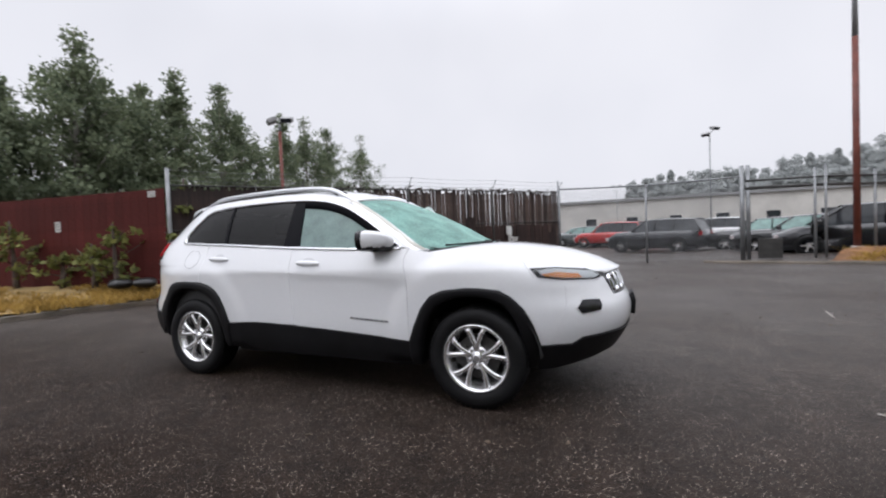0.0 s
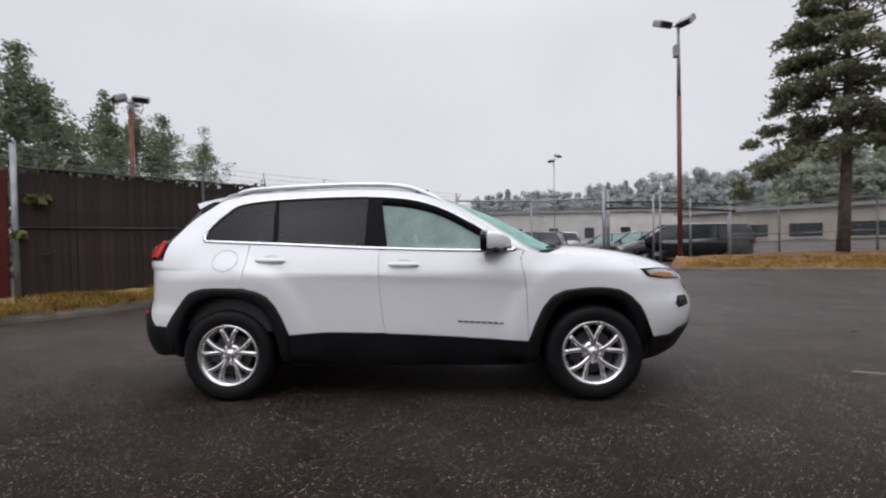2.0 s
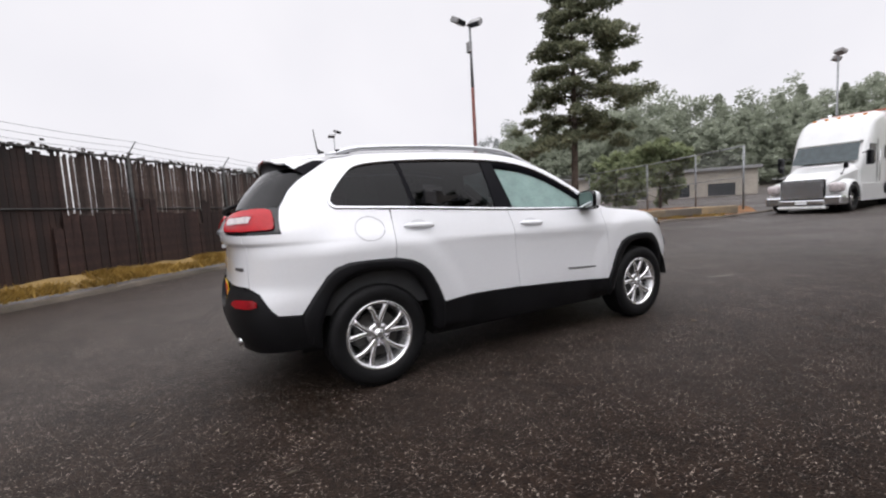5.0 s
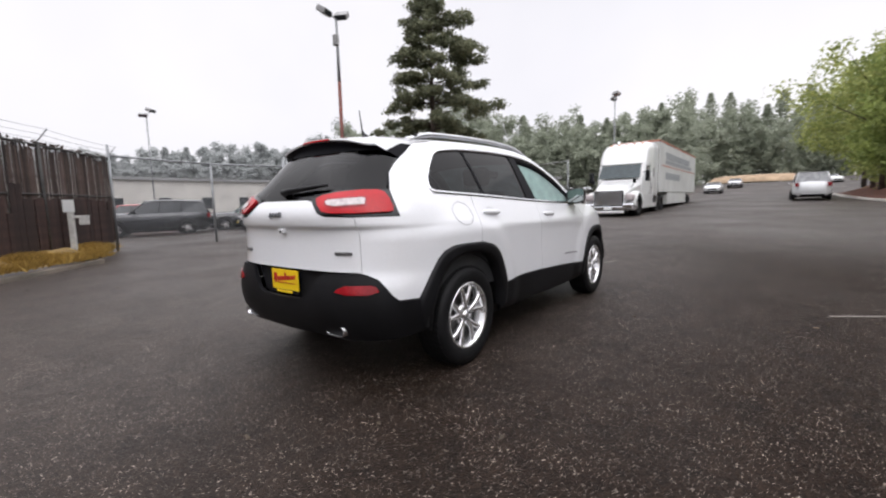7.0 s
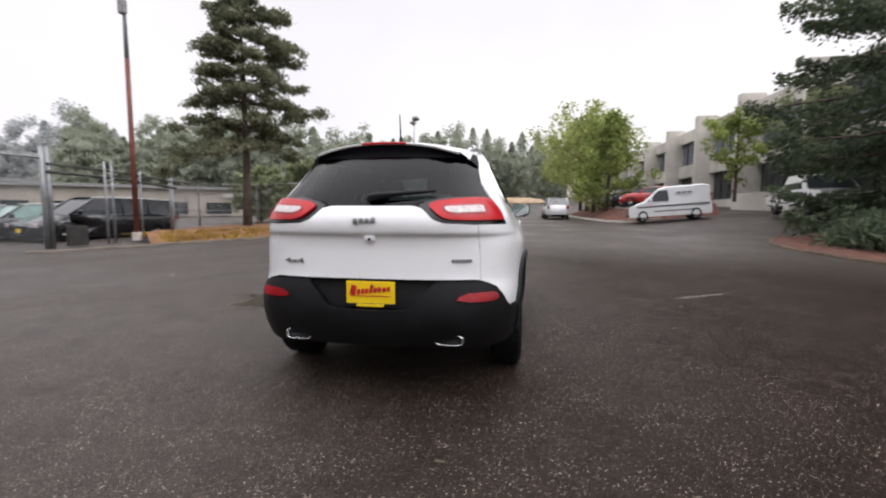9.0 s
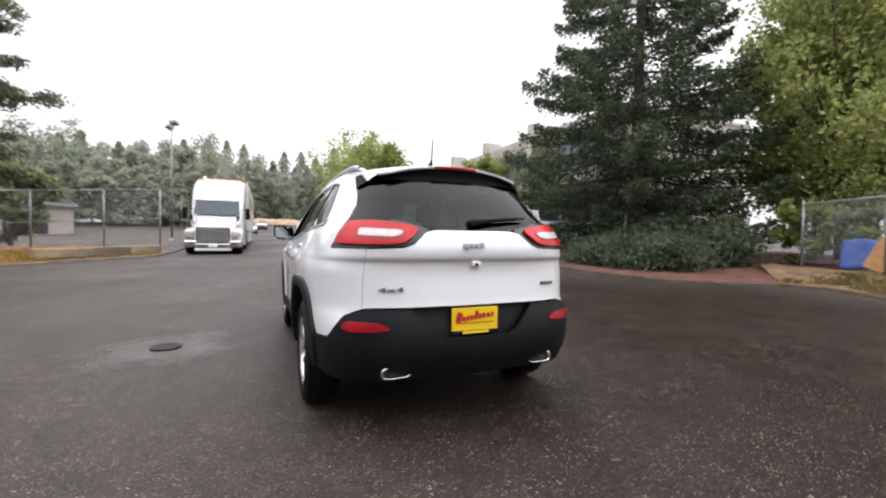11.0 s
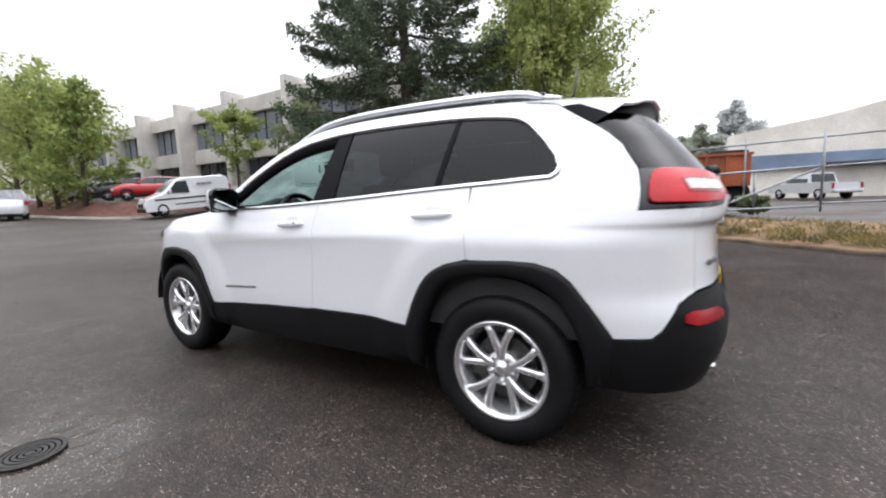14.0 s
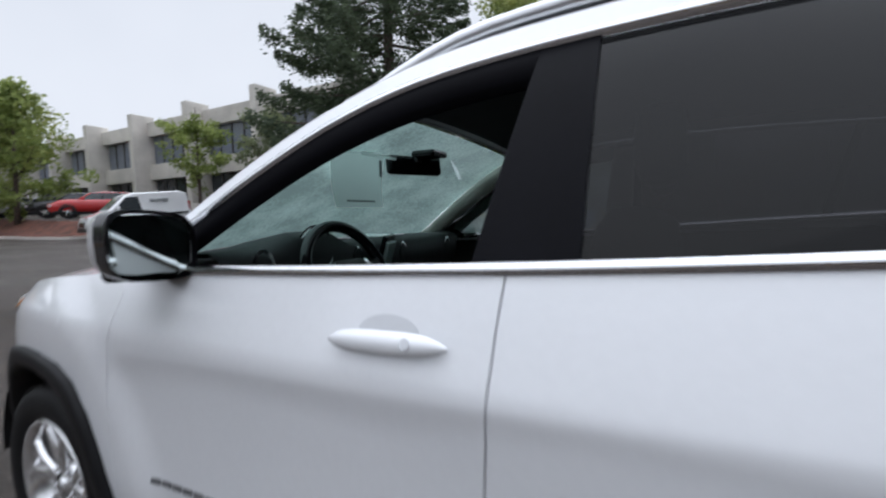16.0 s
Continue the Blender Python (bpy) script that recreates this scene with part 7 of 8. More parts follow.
depot = empty("beige_depot")
tagged(depot, "long low beige depot with dark windows, mist painted into its walls", "building")
dm = pose(41.0, 25.0, 0, 0, 0, -52)
part("wall", box_bm(-26, 9, 0, 14, -.2, 3.55, 0, dm), BEIGE, depot)
part("roof", box_bm(-26.3, 9.3, -.4, 14.4, 3.55, 3.85, 0, dm), ROOF_GREY, depot)
for k in range(8):
    wnd = part("window", box_bm(-24 + k * 4.1, -21.6 + k * 4.1, -.09, .0, .95, 2.2, 0, dm), WINDOW_DARK, depot)
    part("sill", box_bm(-24.1 + k * 4.1, -21.5 + k * 4.1, -.14, .0, .85, .95, 0, dm), CONCRETE, wnd)
part("sign_board", box_bm(-6, -1.5, -.2, -.1, 2.75, 3.15, 0, dm), SIGN, depot, "pale sign board")

shed = empty("long_warehouse")
tagged(shed, "long pale grey warehouse behind the car yard, mist painted into its walls", "building")
part("wall", box_bm(-14, 62, 70, 90, -.2, 5.6), PALE_WALL, shed)
part("roof", box_bm(-14.4, 62.4, 69.6, 90.4, 5.6, 6.0), ROOF_GREY, shed)
for k in range(11):
    part("window", box_bm(-9 + k * 6.1, -7.4 + k * 6.1, 69.9, 70.0, 1.2, 3.0), WINDOW_DARK, shed)

gable = empty("white_workshop")
tagged(gable, "off-white metal workshop with a blue band and a roller door", "building")
bm = bmesh.new()
pts = [(-3.3, 0), (-3.3, 5.6), (-10.3, 6.7), (-20, 9.0), (-32, 12.0), (-60, 12.0), (-60, 0)]
f0 = [bm.verts.new((x, -44 + .10 * (x + 3.3), z)) for x, z in pts]
f1 = [bm.verts.new((x, -80, z)) for x, z in pts]
bm.faces.new(f0)
bm.faces.new(list(reversed(f1)))
for i in range(len(pts)):
    j = (i + 1) % len(pts)
    bm.faces.new((f0[j], f0[i], f1[i], f1[j]))
bmesh.ops.recalc_face_normals(bm, faces=bm.faces[:])
part("wall", bm, WHITE_WALL, gable)
part("blue_band", box_bm(-45, -3.4, .9, 1.05, 2.45, 3.7, 0, Matrix.Translation((0, -44.3, 0)) @ Matrix.Rotation(radians(5.7), 4, "Z") @ Matrix.Translation((0, 0.0, 0))), BLUE_BAND, gable, "faded blue band")
part("roller_door", box_bm(-25, -20.5, 0, .2, .3, 3.0, 0, Matrix.Translation((0, -45.3, 0)) @ Matrix.Rotation(radians(5.7), 4, "Z")), mat("beige_roller_door", (.42, .40, .35), .7, vary=.08), gable, "ribbed roller door")
part("canopy", box_bm(-18, -10, 0, 2.4, 2.55, 2.85, 0, Matrix.Translation((0, -45.0, 0)) @ Matrix.Rotation(radians(5.7), 4, "Z")), DARK_STEEL, gable, "dark canopy")
part("wall_lamp", box_bm(-17.2, -16.8, 0, .35, 7.0, 7.3, 0, Matrix.Translation((0, -45.2, 0)) @ Matrix.Rotation(radians(5.7), 4, "Z")), DARK_STEEL, gable)


# ---- lamp posts ----
def flood_pole(name, label, x, y, z0, top, heads, red_to, box_at=None, r=.085):
    p = empty(name, (x, y, 0))
    tagged(p, label, "lamp post")
    part("pole", tube_bm([(0, 0, z0 - .1), (0, 0, red_to)], [r, r * .86], 14), RUST_PAINT, p, "red-brown lower pole", True)
    part("upper_pole", tube_bm([(0, 0, red_to), (0, 0, top)], [r * .84, r * .55], 14), GALV, p, "grey upper pole", True)
    part("base_collar", tube_bm([(0, 0, z0 - .1), (0, 0, z0 + .18)], [r * 1.9, r * 1.7], 14), CONCRETE, p)
    part("arm", tube_bm([tuple(heads[0][0]), (0, 0, top), tuple(heads[-1][0])], .025, 8), GALV, p)
    for (hx, hy, hz), yawd, tilt in heads:
        m = pose(hx, hy, hz, tilt, 0, yawd)
        h = part("flood_lamp", box_bm(-.28, .28, -.22, .22, -.10, .14, .05, m), mat("weathered_lamp_housing", (.30, .30, .30), .5, vary=.15) if "weathered_lamp_housing" not in bpy.data.materials else bpy.data.materials["weathered_lamp_housing"], p, "grey flood lamp")
        part("lamp_glass", box_bm(-.23, .23, -.225, -.215, -.07, .11, 0, m), WINDOW_DARK, h, "lamp glass")
    if box_at:
        part("junction_box", box_bm(-.17, -.02, -.16, .10, box_at - .22, box_at + .22, .03), bpy.data.materials["weathered_lamp_housing"], p, "grey junction box")
    return p


flood_pole("flood_light_pole", "tall flood-light pole, red-brown below and grey above", 8.45, 12.05, .26, 8.82, [((-.52, .1, 8.98), 20, 30), ((.22, -.1, 8.96), -60, 40)], 6.3, 7.95)
flood_pole("flood_light_pole", "flood-light pole behind the slat fence", -12.35, 12.05, 0, 6.75, [((-.35, -.1, 6.9), -40, 25), ((.35, .1, 6.9), 30, 25)], 6.4)
flood_pole("flood_light_pole", "distant flood-light pole in the car yard", 8.6, 33.8, 0, 8.0, [((-.25, -.1, 8.0), -20, 25), ((.35, .1, 8.45), 30, 25)], .5, r=.07)
flood_pole("flood_light_pole", "distant flood-light pole beyond the truck", 32.3, 7.45, .6, 9.0, [((-.35, -.2, 9.2), 60, 25), ((.35, .2, 9.0), 30, 25)], .9, r=.08)
flood_pole("flood_light_pole", "distant flood-light pole in the car yard", 1.9, 62, 0, 7.2, [((-.5, 0, 7.3), 0, 25), ((.5, .1, 7.3), 30, 25)], .5, r=.07)


# ---- vehicles in the yard ----
def lathe_wheel(parent, x, y, z, r, width, rim_mat):
    w = new("wheel")
    w.parent = parent
    w.matrix_basis = pose(x, y, z, 0, 0, 0 if y > 0 else 180)
    t = bmesh.new()
    add_lathe(t, [(r * .64, -width / 2), (r * .9, -width / 2), (r, -width * .3), (r, width * .3), (r * .9, width / 2), (r * .64, width / 2), (r * .62, width * .2)], 24)
    part("tyre", t, RUBBER, w, "", True)
    d = bmesh.new()
    add_lathe(d, [(0, width * .36), (r * .16, width * .38), (r * .2, width * .28)], 20)
    for k in range(5):
        a = 2 * math.pi * k / 5
        add_box(d, r * .1, r * .64, width * .22, width * .36, -r * .09, r * .09, 0, Matrix.Rotation(a, 4, "Y"))
    part("rim", d, rim_mat, w, "", False)
    b = bmesh.new()
    add_lathe(b, [(0, width * .05), (r * .63, width * .05)], 20)
    part("hub_plate", b, DARK, w)


def parked_car(name, label, paint, at, L=4.7, W=1.85, H=1.7, belt=.98, hood=1.02, nose=.75, ws0=.30, ws1=.44, rear0=.93, rear1=.99, glass=None, wr=.34, lamps=True, group="cars in the yard", boxy=False):
    """A parked car, nose towards +x of its own frame: lofted body, glass house, roof and wheels.
    ws0, ws1: foot and head of the windscreen from the nose; rear0, rear1: head and foot of the rear screen, as parts of the length."""
    x, y, z, turn = at
    car = empty(name, (x, y, z), turn)
    tagged(car, label, "car", group)
    hl = L / 2
    secs = []
    st = [0, .012, .05, .12, .22, ws0, .40, .5, .6, .7, .8, .9, .96, .99, 1.0]
    for q in st:
        X = hl - q * L
        end = min(q, 1 - q)
        w = W / 2 * (1 - .34 * max(0, 1 - end / .13) ** 2.2)
        top = nose + (hood - nose) * ease(0, .16, q) if q < ws0 else hood + (belt + .06 - hood) * ease(ws0, .6, q)
        top = top if q < .97 else top - (.05 if not boxy else 0)
        lowz = .24 + (.12 if end < .03 else 0)
        secs.append([(X, s * w * k, zz) for s in (1,) for k, zz in ((.80, lowz), (.97, lowz + .12), (1.0, .62), (.985, top * .82), (.93, top * .965), (.80, top), (.40, top + .025), (0, top + .035))])
    bm = bmesh.new()
    rows = []
    for sec in secs:
        right = [bm.verts.new(p) for p in sec]
        left = [bm.verts.new((p[0], -p[1], p[2])) for p in reversed(sec[:-1])]
        rows.append(right + left)
    for r0, r1 in zip(rows, rows[1:]):
        for k in range(len(r0) - 1):
            bm.faces.new((r0[k], r0[k + 1], r1[k + 1], r1[k]))
    bm.faces.new(rows[0])
    bm.faces.new(list(reversed(rows[-1])))
    bmesh.ops.recalc_face_normals(bm, faces=bm.faces[:])
    body = link("body", bm, paint, car)
    # glass house
    gl = bmesh.new()
    xs_ = [hl - ws0 * L, hl - ws1 * L, hl - (ws1 + .12) * L, hl - .7 * L, hl - rear0 * L, hl - rear1 * L]
    zt = [hood - .02, H - .07, H - .045, H - .05, H - .09, belt + .02]
    wt = [W * .44, W * .355, W * .36, W * .365, W * .35, W * .44]
    rows = []
    for X, zz, ww in zip(xs_, zt, wt):
        rows.append([gl.verts.new((X, W * .455, belt - .02)), gl.verts.new((X, ww, zz)), gl.verts.new((X, -ww, zz)), gl.verts.new((X, -W * .455, belt - .02))])
    for r0, r1 in zip(rows, rows[1:]):
        for k in range(3):
            gl.faces.new((r0[k], r0[k + 1], r1[k + 1], r1[k]))
    bmesh.ops.recalc_face_normals(gl, faces=gl.faces[:])
    link("glasshouse", gl, glass or WINDOW_DARK, car, "dark windows", smooth=False)
    rf = bmesh.new()
    rows = []
    for X, zz, ww in zip([xs_[1] + .06] + xs_[2:4] + [xs_[4] - .05], [H - .055, H - .012, H - .015, H - .07], [W * .358, W * .37, W * .375, W * .36]):
        rows.append([rf.verts.new((X, ww + .015, zz - .05)), rf.verts.new((X, ww * .9, zz)), rf.verts.new((X, 0, zz + .022)), rf.verts.new((X, -ww * .9, zz)), rf.verts.new((X, -ww - .015, zz - .05))])
    for r0, r1 in zip(rows, rows[1:]):
        for k in range(4):
            rf.faces.new((r0[k], r0[k + 1], r1[k + 1], r1[k]))
    bmesh.ops.recalc_face_normals(rf, faces=rf.faces[:])
    if sum(f.normal.z for f in rf.faces) < 0:
        bmesh.ops.reverse_faces(rf, faces=rf.faces[:])
    link("roof", rf, paint, car)
    for sg in (-1, 1):
        for k, (ia, ib) in enumerate(((0, 1), (5, 4))):
            link("pillar", tube_bm([(xs_[ia], sg * W * .455, belt), (xs_[ib], sg * (wt[ib] + .01), zt[ib])], .035, 6), paint, car)
        for f in (.55, .74):
            X = hl - f * L
            link("pillar", tube_bm([(X, sg * (W * .462), belt - .02), (X - .03, sg * (W * .368), H - .06)], .024, 6), bpy.data.materials["gloss_black_trim"], car)
        link("door_mirror", box_bm(hl - (ws0 + .05) * L - .08, hl - (ws0 + .05) * L + .08, sg * W * .5 - .02 + sg * .08, sg * W * .5 + .02 + sg * .08, belt, belt + .16, .02), paint, car, smooth=False)
        for fx in (.19, .785):
            wx = hl - fx * L
            arch = bmesh.new()
            add_lathe(arch, [(wr + .0, 0), (wr + .06, 0)], 28, Matrix.Translation((wx, sg * (W / 2 + .004), wr)))
            link("arch_gap", arch, DARK, car)
            lathe_wheel(car, wx, sg * (W / 2 - .10), wr, wr, .22, ALLOY)
        if lamps:
            link("headlamp", box_bm(hl - .16, hl - .03, sg * W * .40 - .16, sg * W * .40 + .10, nose - .17, nose - .02, .03), WHITE_LENS, car, "clear headlamp", smooth=False)
            link("tail_lamp", box_bm(-hl - .004, -hl + .12, sg * W * .40 - .12, sg * W * .40 + .07, belt - .22, belt + .0, .02), RED_DULL, car, "red tail lamp", smooth=False)
    link("grille", box_bm(hl - .02, hl + .01, -W * .27, W * .27, nose - .30, nose - .12, .01), BLACK, car, "dark grille", smooth=False)
    if group == "cars in the yard":
        link("front_plate", box_bm(hl + .008, hl + .02, -.15, .15, nose - .34, nose - .20, .004), YELLOW, car, "plain yellow front plate", smooth=False)
    link("sill", box_bm(-hl + .2, hl - .2, -W / 2 + .06, W / 2 - .06, .18, .36, .03), CLAD, car, "dark sill", smooth=False)
    return car


def car_paint(name, c, rough=.25):
    return mat(name, c, rough, vary=.03, scale=2, coat=.8)


P_RED, P_DARK, P_NAVY, P_WHITE, P_SILVER, P_GREY = car_paint("red_paint", (.42, .02, .02)), car_paint("black_paint", (.012, .013, .016)), car_paint("dark_blue_paint", (.009, .011, .016)), car_paint("plain_white_paint", (.74, .75, .76)), car_paint("silver_paint", (.48, .49, .50)), car_paint("grey_green_paint", (.12, .14, .14))
GREEN_GLASS = mat("misted_green_glass", (.22, .36, .33), .15, vary=.1)
parked_car("parked_suv", "red SUV parked in the yard behind the gate", P_RED, (1.63, 27.2, 0, 158), H=1.68)
parked_car("parked_suv", "dark blue SUV parked in the yard behind the gate", P_NAVY, (3.9, 20.1, 0, 156), L=4.5, H=1.62)
parked_car("parked_suv", "white SUV parked in the yard behind the gate", P_WHITE, (8.6, 34.5, 0, 158), L=4.9, H=1.78)
parked_car("parked_sedan", "black car with misted glass in the yard", P_DARK, (8.3, 19.4, 0, 158), H=1.45, belt=.92, hood=.92, glass=GREEN_GLASS)
parked_car("parked_sedan", "black car with misted glass in the yard", P_DARK, (8.9, 17.2, 0, 160), H=1.48, belt=.92, hood=.94, glass=GREEN_GLASS)
parked_car("parked_minivan", "black minivan parked beside the yard gate", P_DARK, (9.9, 15.0, .02, 166), L=5.1, W=1.98, H=1.72, belt=1.02, hood=1.0, ws0=.2, ws1=.38, rear0=.95, rear1=.995, wr=.35)
parked_car("parked_sedan", "grey car with misted glass in the yard", P_GREY, (-.2, 30.5, 0, 158), H=1.5, glass=GREEN_GLASS)
parked_car("parked_sedan", "red car parked in the yard", P_RED, (4.3, 25.2, 0, 158), H=1.5)
parked_car("parked_suv", "grey car parked in the yard", P_SILVER, (-1.0, 34, 0, 158), H=1.5, glass=GREEN_GLASS)
parked_car("parked_sedan", "dark car parked in the yard", P_DARK, (13.0, 20.0, .1, 160), H=1.46, glass=GREEN_GLASS)
parked_car("parked_hatchback", "red car parked above the mulch bank", P_RED, (29.3, -11.3, 1.62, 68), L=4.3, H=1.48, group="cars above the bank")
parked_car("parked_sedan", "black car parked above the mulch bank", P_DARK, (32.6, -11.6, 1.7, 68), L=4.7, H=1.5, group="cars above the bank")
parked_car("parked_sedan", "silver car parked above the mulch bank", P_SILVER, (37.5, -11.8, 1.75, 68), L=4.6, H=1.46, group="cars above the bank")
parked_car("parked_sedan", "silver car parked above the mulch bank", P_SILVER, (41, -11.8, 1.8, 68), L=4.6, H=1.46, group="cars above the bank")
parked_car("parked_minivan", "boxy white minivan parked at the roadside", P_WHITE, (33.2, -4.7, gz(33, -4.7), 0), L=4.7, W=1.9, H=1.80, belt=1.05, ws0=.2, ws1=.36, rear0=.955, rear1=.99, boxy=True, glass=mat("grey_misted_glass", (.40, .41, .42), .2), group="roadside vehicles")
parked_car("parked_sedan", "white car far up the road", P_WHITE, (61, 3.0, gz(61, 3), 180), H=1.45, group="roadside vehicles")
parked_car("parked_sedan", "silver car far up the road", P_SILVER, (78, 1.6, gz(78, 1), 180), H=1.45, group="roadside vehicles")
parked_car("parked_sedan", "white car far up the road", P_WHITE, (80, -9.5, gz(80, 1), 200), H=1.5, group="roadside vehicles")


def cargo_van(at):
    x, y, z, turn, pitch = at
    v = empty("cargo_van")
    v.matrix_basis = pose(x, y, z, 0, pitch, turn) @ Matrix.Diagonal((.92, 1, 1.10, 1))
    tagged(v, "small white cargo van with a dark stripe, on a sloping drive", "van", "roadside vehicles")
    side = [(2.40, .28), (2.42, .62), (2.30, .86), (1.45, 1.12), (.62, 1.74), (.3, 1.83), (-2.0, 1.84), (-2.32, 1.74), (-2.40, 1.1), (-2.42, .45), (-2.38, .28)]
    bm = bmesh.new()
    rows = []
    for yv, inset in ((-.90, .06), (-.78, .0), (.78, .0), (.90, .06)):
        rows.append([bm.verts.new((X * (1 - inset * .25), yv * (1 - .13 * ease(1.1, 1.84, Z)), Z if Z < .9 else Z - inset * .8)) for X, Z in side])
    for r0, r1 in zip(rows, rows[1:]):
        for k in range(len(side)):
            j = (k + 1) % len(side)
            bm.faces.new((r0[k], r0[j], r1[j], r1[k]))
    bm.faces.new(rows[0])
    bm.faces.new(list(reversed(rows[-1])))
    bmesh.ops.recalc_face_normals(bm, faces=bm.faces[:])
    link("body", bm, P_WHITE, v, smooth=False)
    ws = bmesh.new()
    ws.faces.new([ws.verts.new(p) for p in ((1.38, -.72, 1.17), (1.38, .72, 1.17), (.69, .66, 1.70), (.69, -.66, 1.70))])
    for q in ws.verts:
        q.co += Vector((.02, 0, .02))
    link("windscreen", ws, WINDOW_DARK, v, smooth=False)
    for sg in (-1, 1):
        sw = bmesh.new()
        sw.faces.new([sw.verts.new((X, sg * (.912 - .13 * .9 * ease(1.1, 1.84, Z)), Z)) for X, Z in ((1.24, 1.10), (.62, 1.64), (.08, 1.66), (.0, 1.06))])
        link("door_window", sw, WINDOW_DARK, v, "dark door window", smooth=False)
        link("stripe", box_bm(-2.25, 1.9, sg * .906 - .006, sg * .906 + .006, .78, .86), bpy.data.materials["dark_blue_paint"], v, "dark stripe", smooth=False)
        link("stripe", box_bm(-1.6, .9, sg * .906 - .006, sg * .906 + .006, .52, .57), bpy.data.materials["dark_blue_paint"], v, "dark stripe", smooth=False)
        for k in range(3):
            link("lettering_bar", box_bm(-1.3 + k * .3, -1.06 + k * .3, sg * .85 - .03, sg * .85 + .03, 1.42, 1.52), GREY_INK, v, smooth=False)
        link("door_mirror", box_bm(1.0, 1.14, sg * 1.0 - .08, sg * 1.0 + .08, 1.08, 1.30, .03), P_WHITE, v, smooth=False)
        link("headlamp", box_bm(2.14, 2.34, sg * .66 - .15, sg * .66 + .17, .74, .90, .03), WHITE_LENS, v, "clear headlamp", smooth=False)
        link("tail_lamp", box_bm(-2.43, -2.30, sg * .80 - .06, sg * .80 + .06, .85, 1.35, .02), RED_DULL, v, "red tail lamp", smooth=False)
        for X in (1.55, -1.5):
            lathe_wheel(v, X, sg * .80, .32, .32, .22, ALLOY)
    link("grille", box_bm(2.38, 2.44, -.5, .5, .48, .70, .02), BLACK, v, "dark grille", smooth=False)
    link("front_bumper", box_bm(2.30, 2.47, -.82, .82, .28, .46, .03), CLAD, v, "dark bumper", smooth=False)
    return v


cargo_van((23.2, -10.4, .70, 79, 4.5))


def pickup(name, label, at, paint, group):
    x, y, z, turn = at
    p = empty(name, (x, y, z), turn)
    tagged(p, label, "truck", group)
    side = [(2.75, .45), (2.78, .85), (2.70, 1.02), (1.30, 1.12), (.75, 1.75), (.55, 1.82), (-.75, 1.82), (-.95, 1.14), (-2.75, 1.12), (-2.80, .55), (-2.7, .45)]
    bm = bmesh.new()
    rows = [[bm.verts.new((X, yv * (1 - .16 * ease(1.1, 1.82, Z)), Z)) for X, Z in side] for yv in (-.98, .98)]
    for k in range(len(side)):
        j = (k + 1) % len(side)
        bm.faces.new((rows[0][k], rows[0][j], rows[1][j], rows[1][k]))
    bm.faces.new(rows[0])
    bm.faces.new(list(reversed(rows[1])))
    bmesh.ops.recalc_face_normals(bm, faces=bm.faces[:])
    link("body", bm, paint, p, smooth=False)
    link("load_bed", box_bm(-2.7, -1.05, -.85, .85, .85, 1.125), DARK, p, smooth=False)
    for sg in (-1, 1):
        w = bmesh.new()
        w.faces.new([w.verts.new((X, sg * (.985 - .157 * ease(1.1, 1.82, Z)), Z)) for X, Z in ((1.12, 1.16), (.66, 1.72), (-.68, 1.74), (-.86, 1.16))])
        link("side_window", w, WINDOW_DARK, p, "dark side windows", smooth=False)
        link("tail_lamp", box_bm(-2.82, -2.74, sg * .9 - .07, sg * .9 + .07, .75, 1.1, .01), RED_DULL, p, "red tail lamp", smooth=False)
        for X in (1.75, -1.75):
            lathe_wheel(p, X, sg * .86, .39, .39, .26, ALLOY)
    w = bmesh.new()
    w.faces.new([w.verts.new(q) for q in ((1.29, -.85, 1.15), (1.29, .85, 1.15), (.79, .78, 1.74), (.79, -.78, 1.74))])
    for q in w.verts:
        q.co += Vector((.02, 0, .015))
    link("windscreen", w, WINDOW_DARK, p, smooth=False)
    w = bmesh.new()
    w.faces.new([w.verts.new(q) for q in ((-.96, -.80, 1.2), (-.96, .80, 1.2), (-.80, .74, 1.74), (-.80, -.74, 1.74))])
    for q in w.verts:
        q.co += Vector((-.015, 0, 0))
    link("rear_window", w, WINDOW_DARK, p, smooth=False)
    link("bumper", box_bm(-2.95, -2.78, -.9, .9, .5, .68, .03), CHROME, p, "bright rear bumper", smooth=False)
    link("bumper", box_bm(2.74, 2.92, -.92, .92, .48, .68, .03), CHROME, p, "bright front bumper", smooth=False)
    return p


pickup("pickup_truck", "silver pickup parked in front of the workshop", (-8.2, -37.0, .05, -60), P_SILVER, "roadside vehicles")
pickup("pickup_truck", "white pickup parked in front of the offices", (17.2, -14.6, 1.05, 170), P_WHITE, "roadside vehicles")


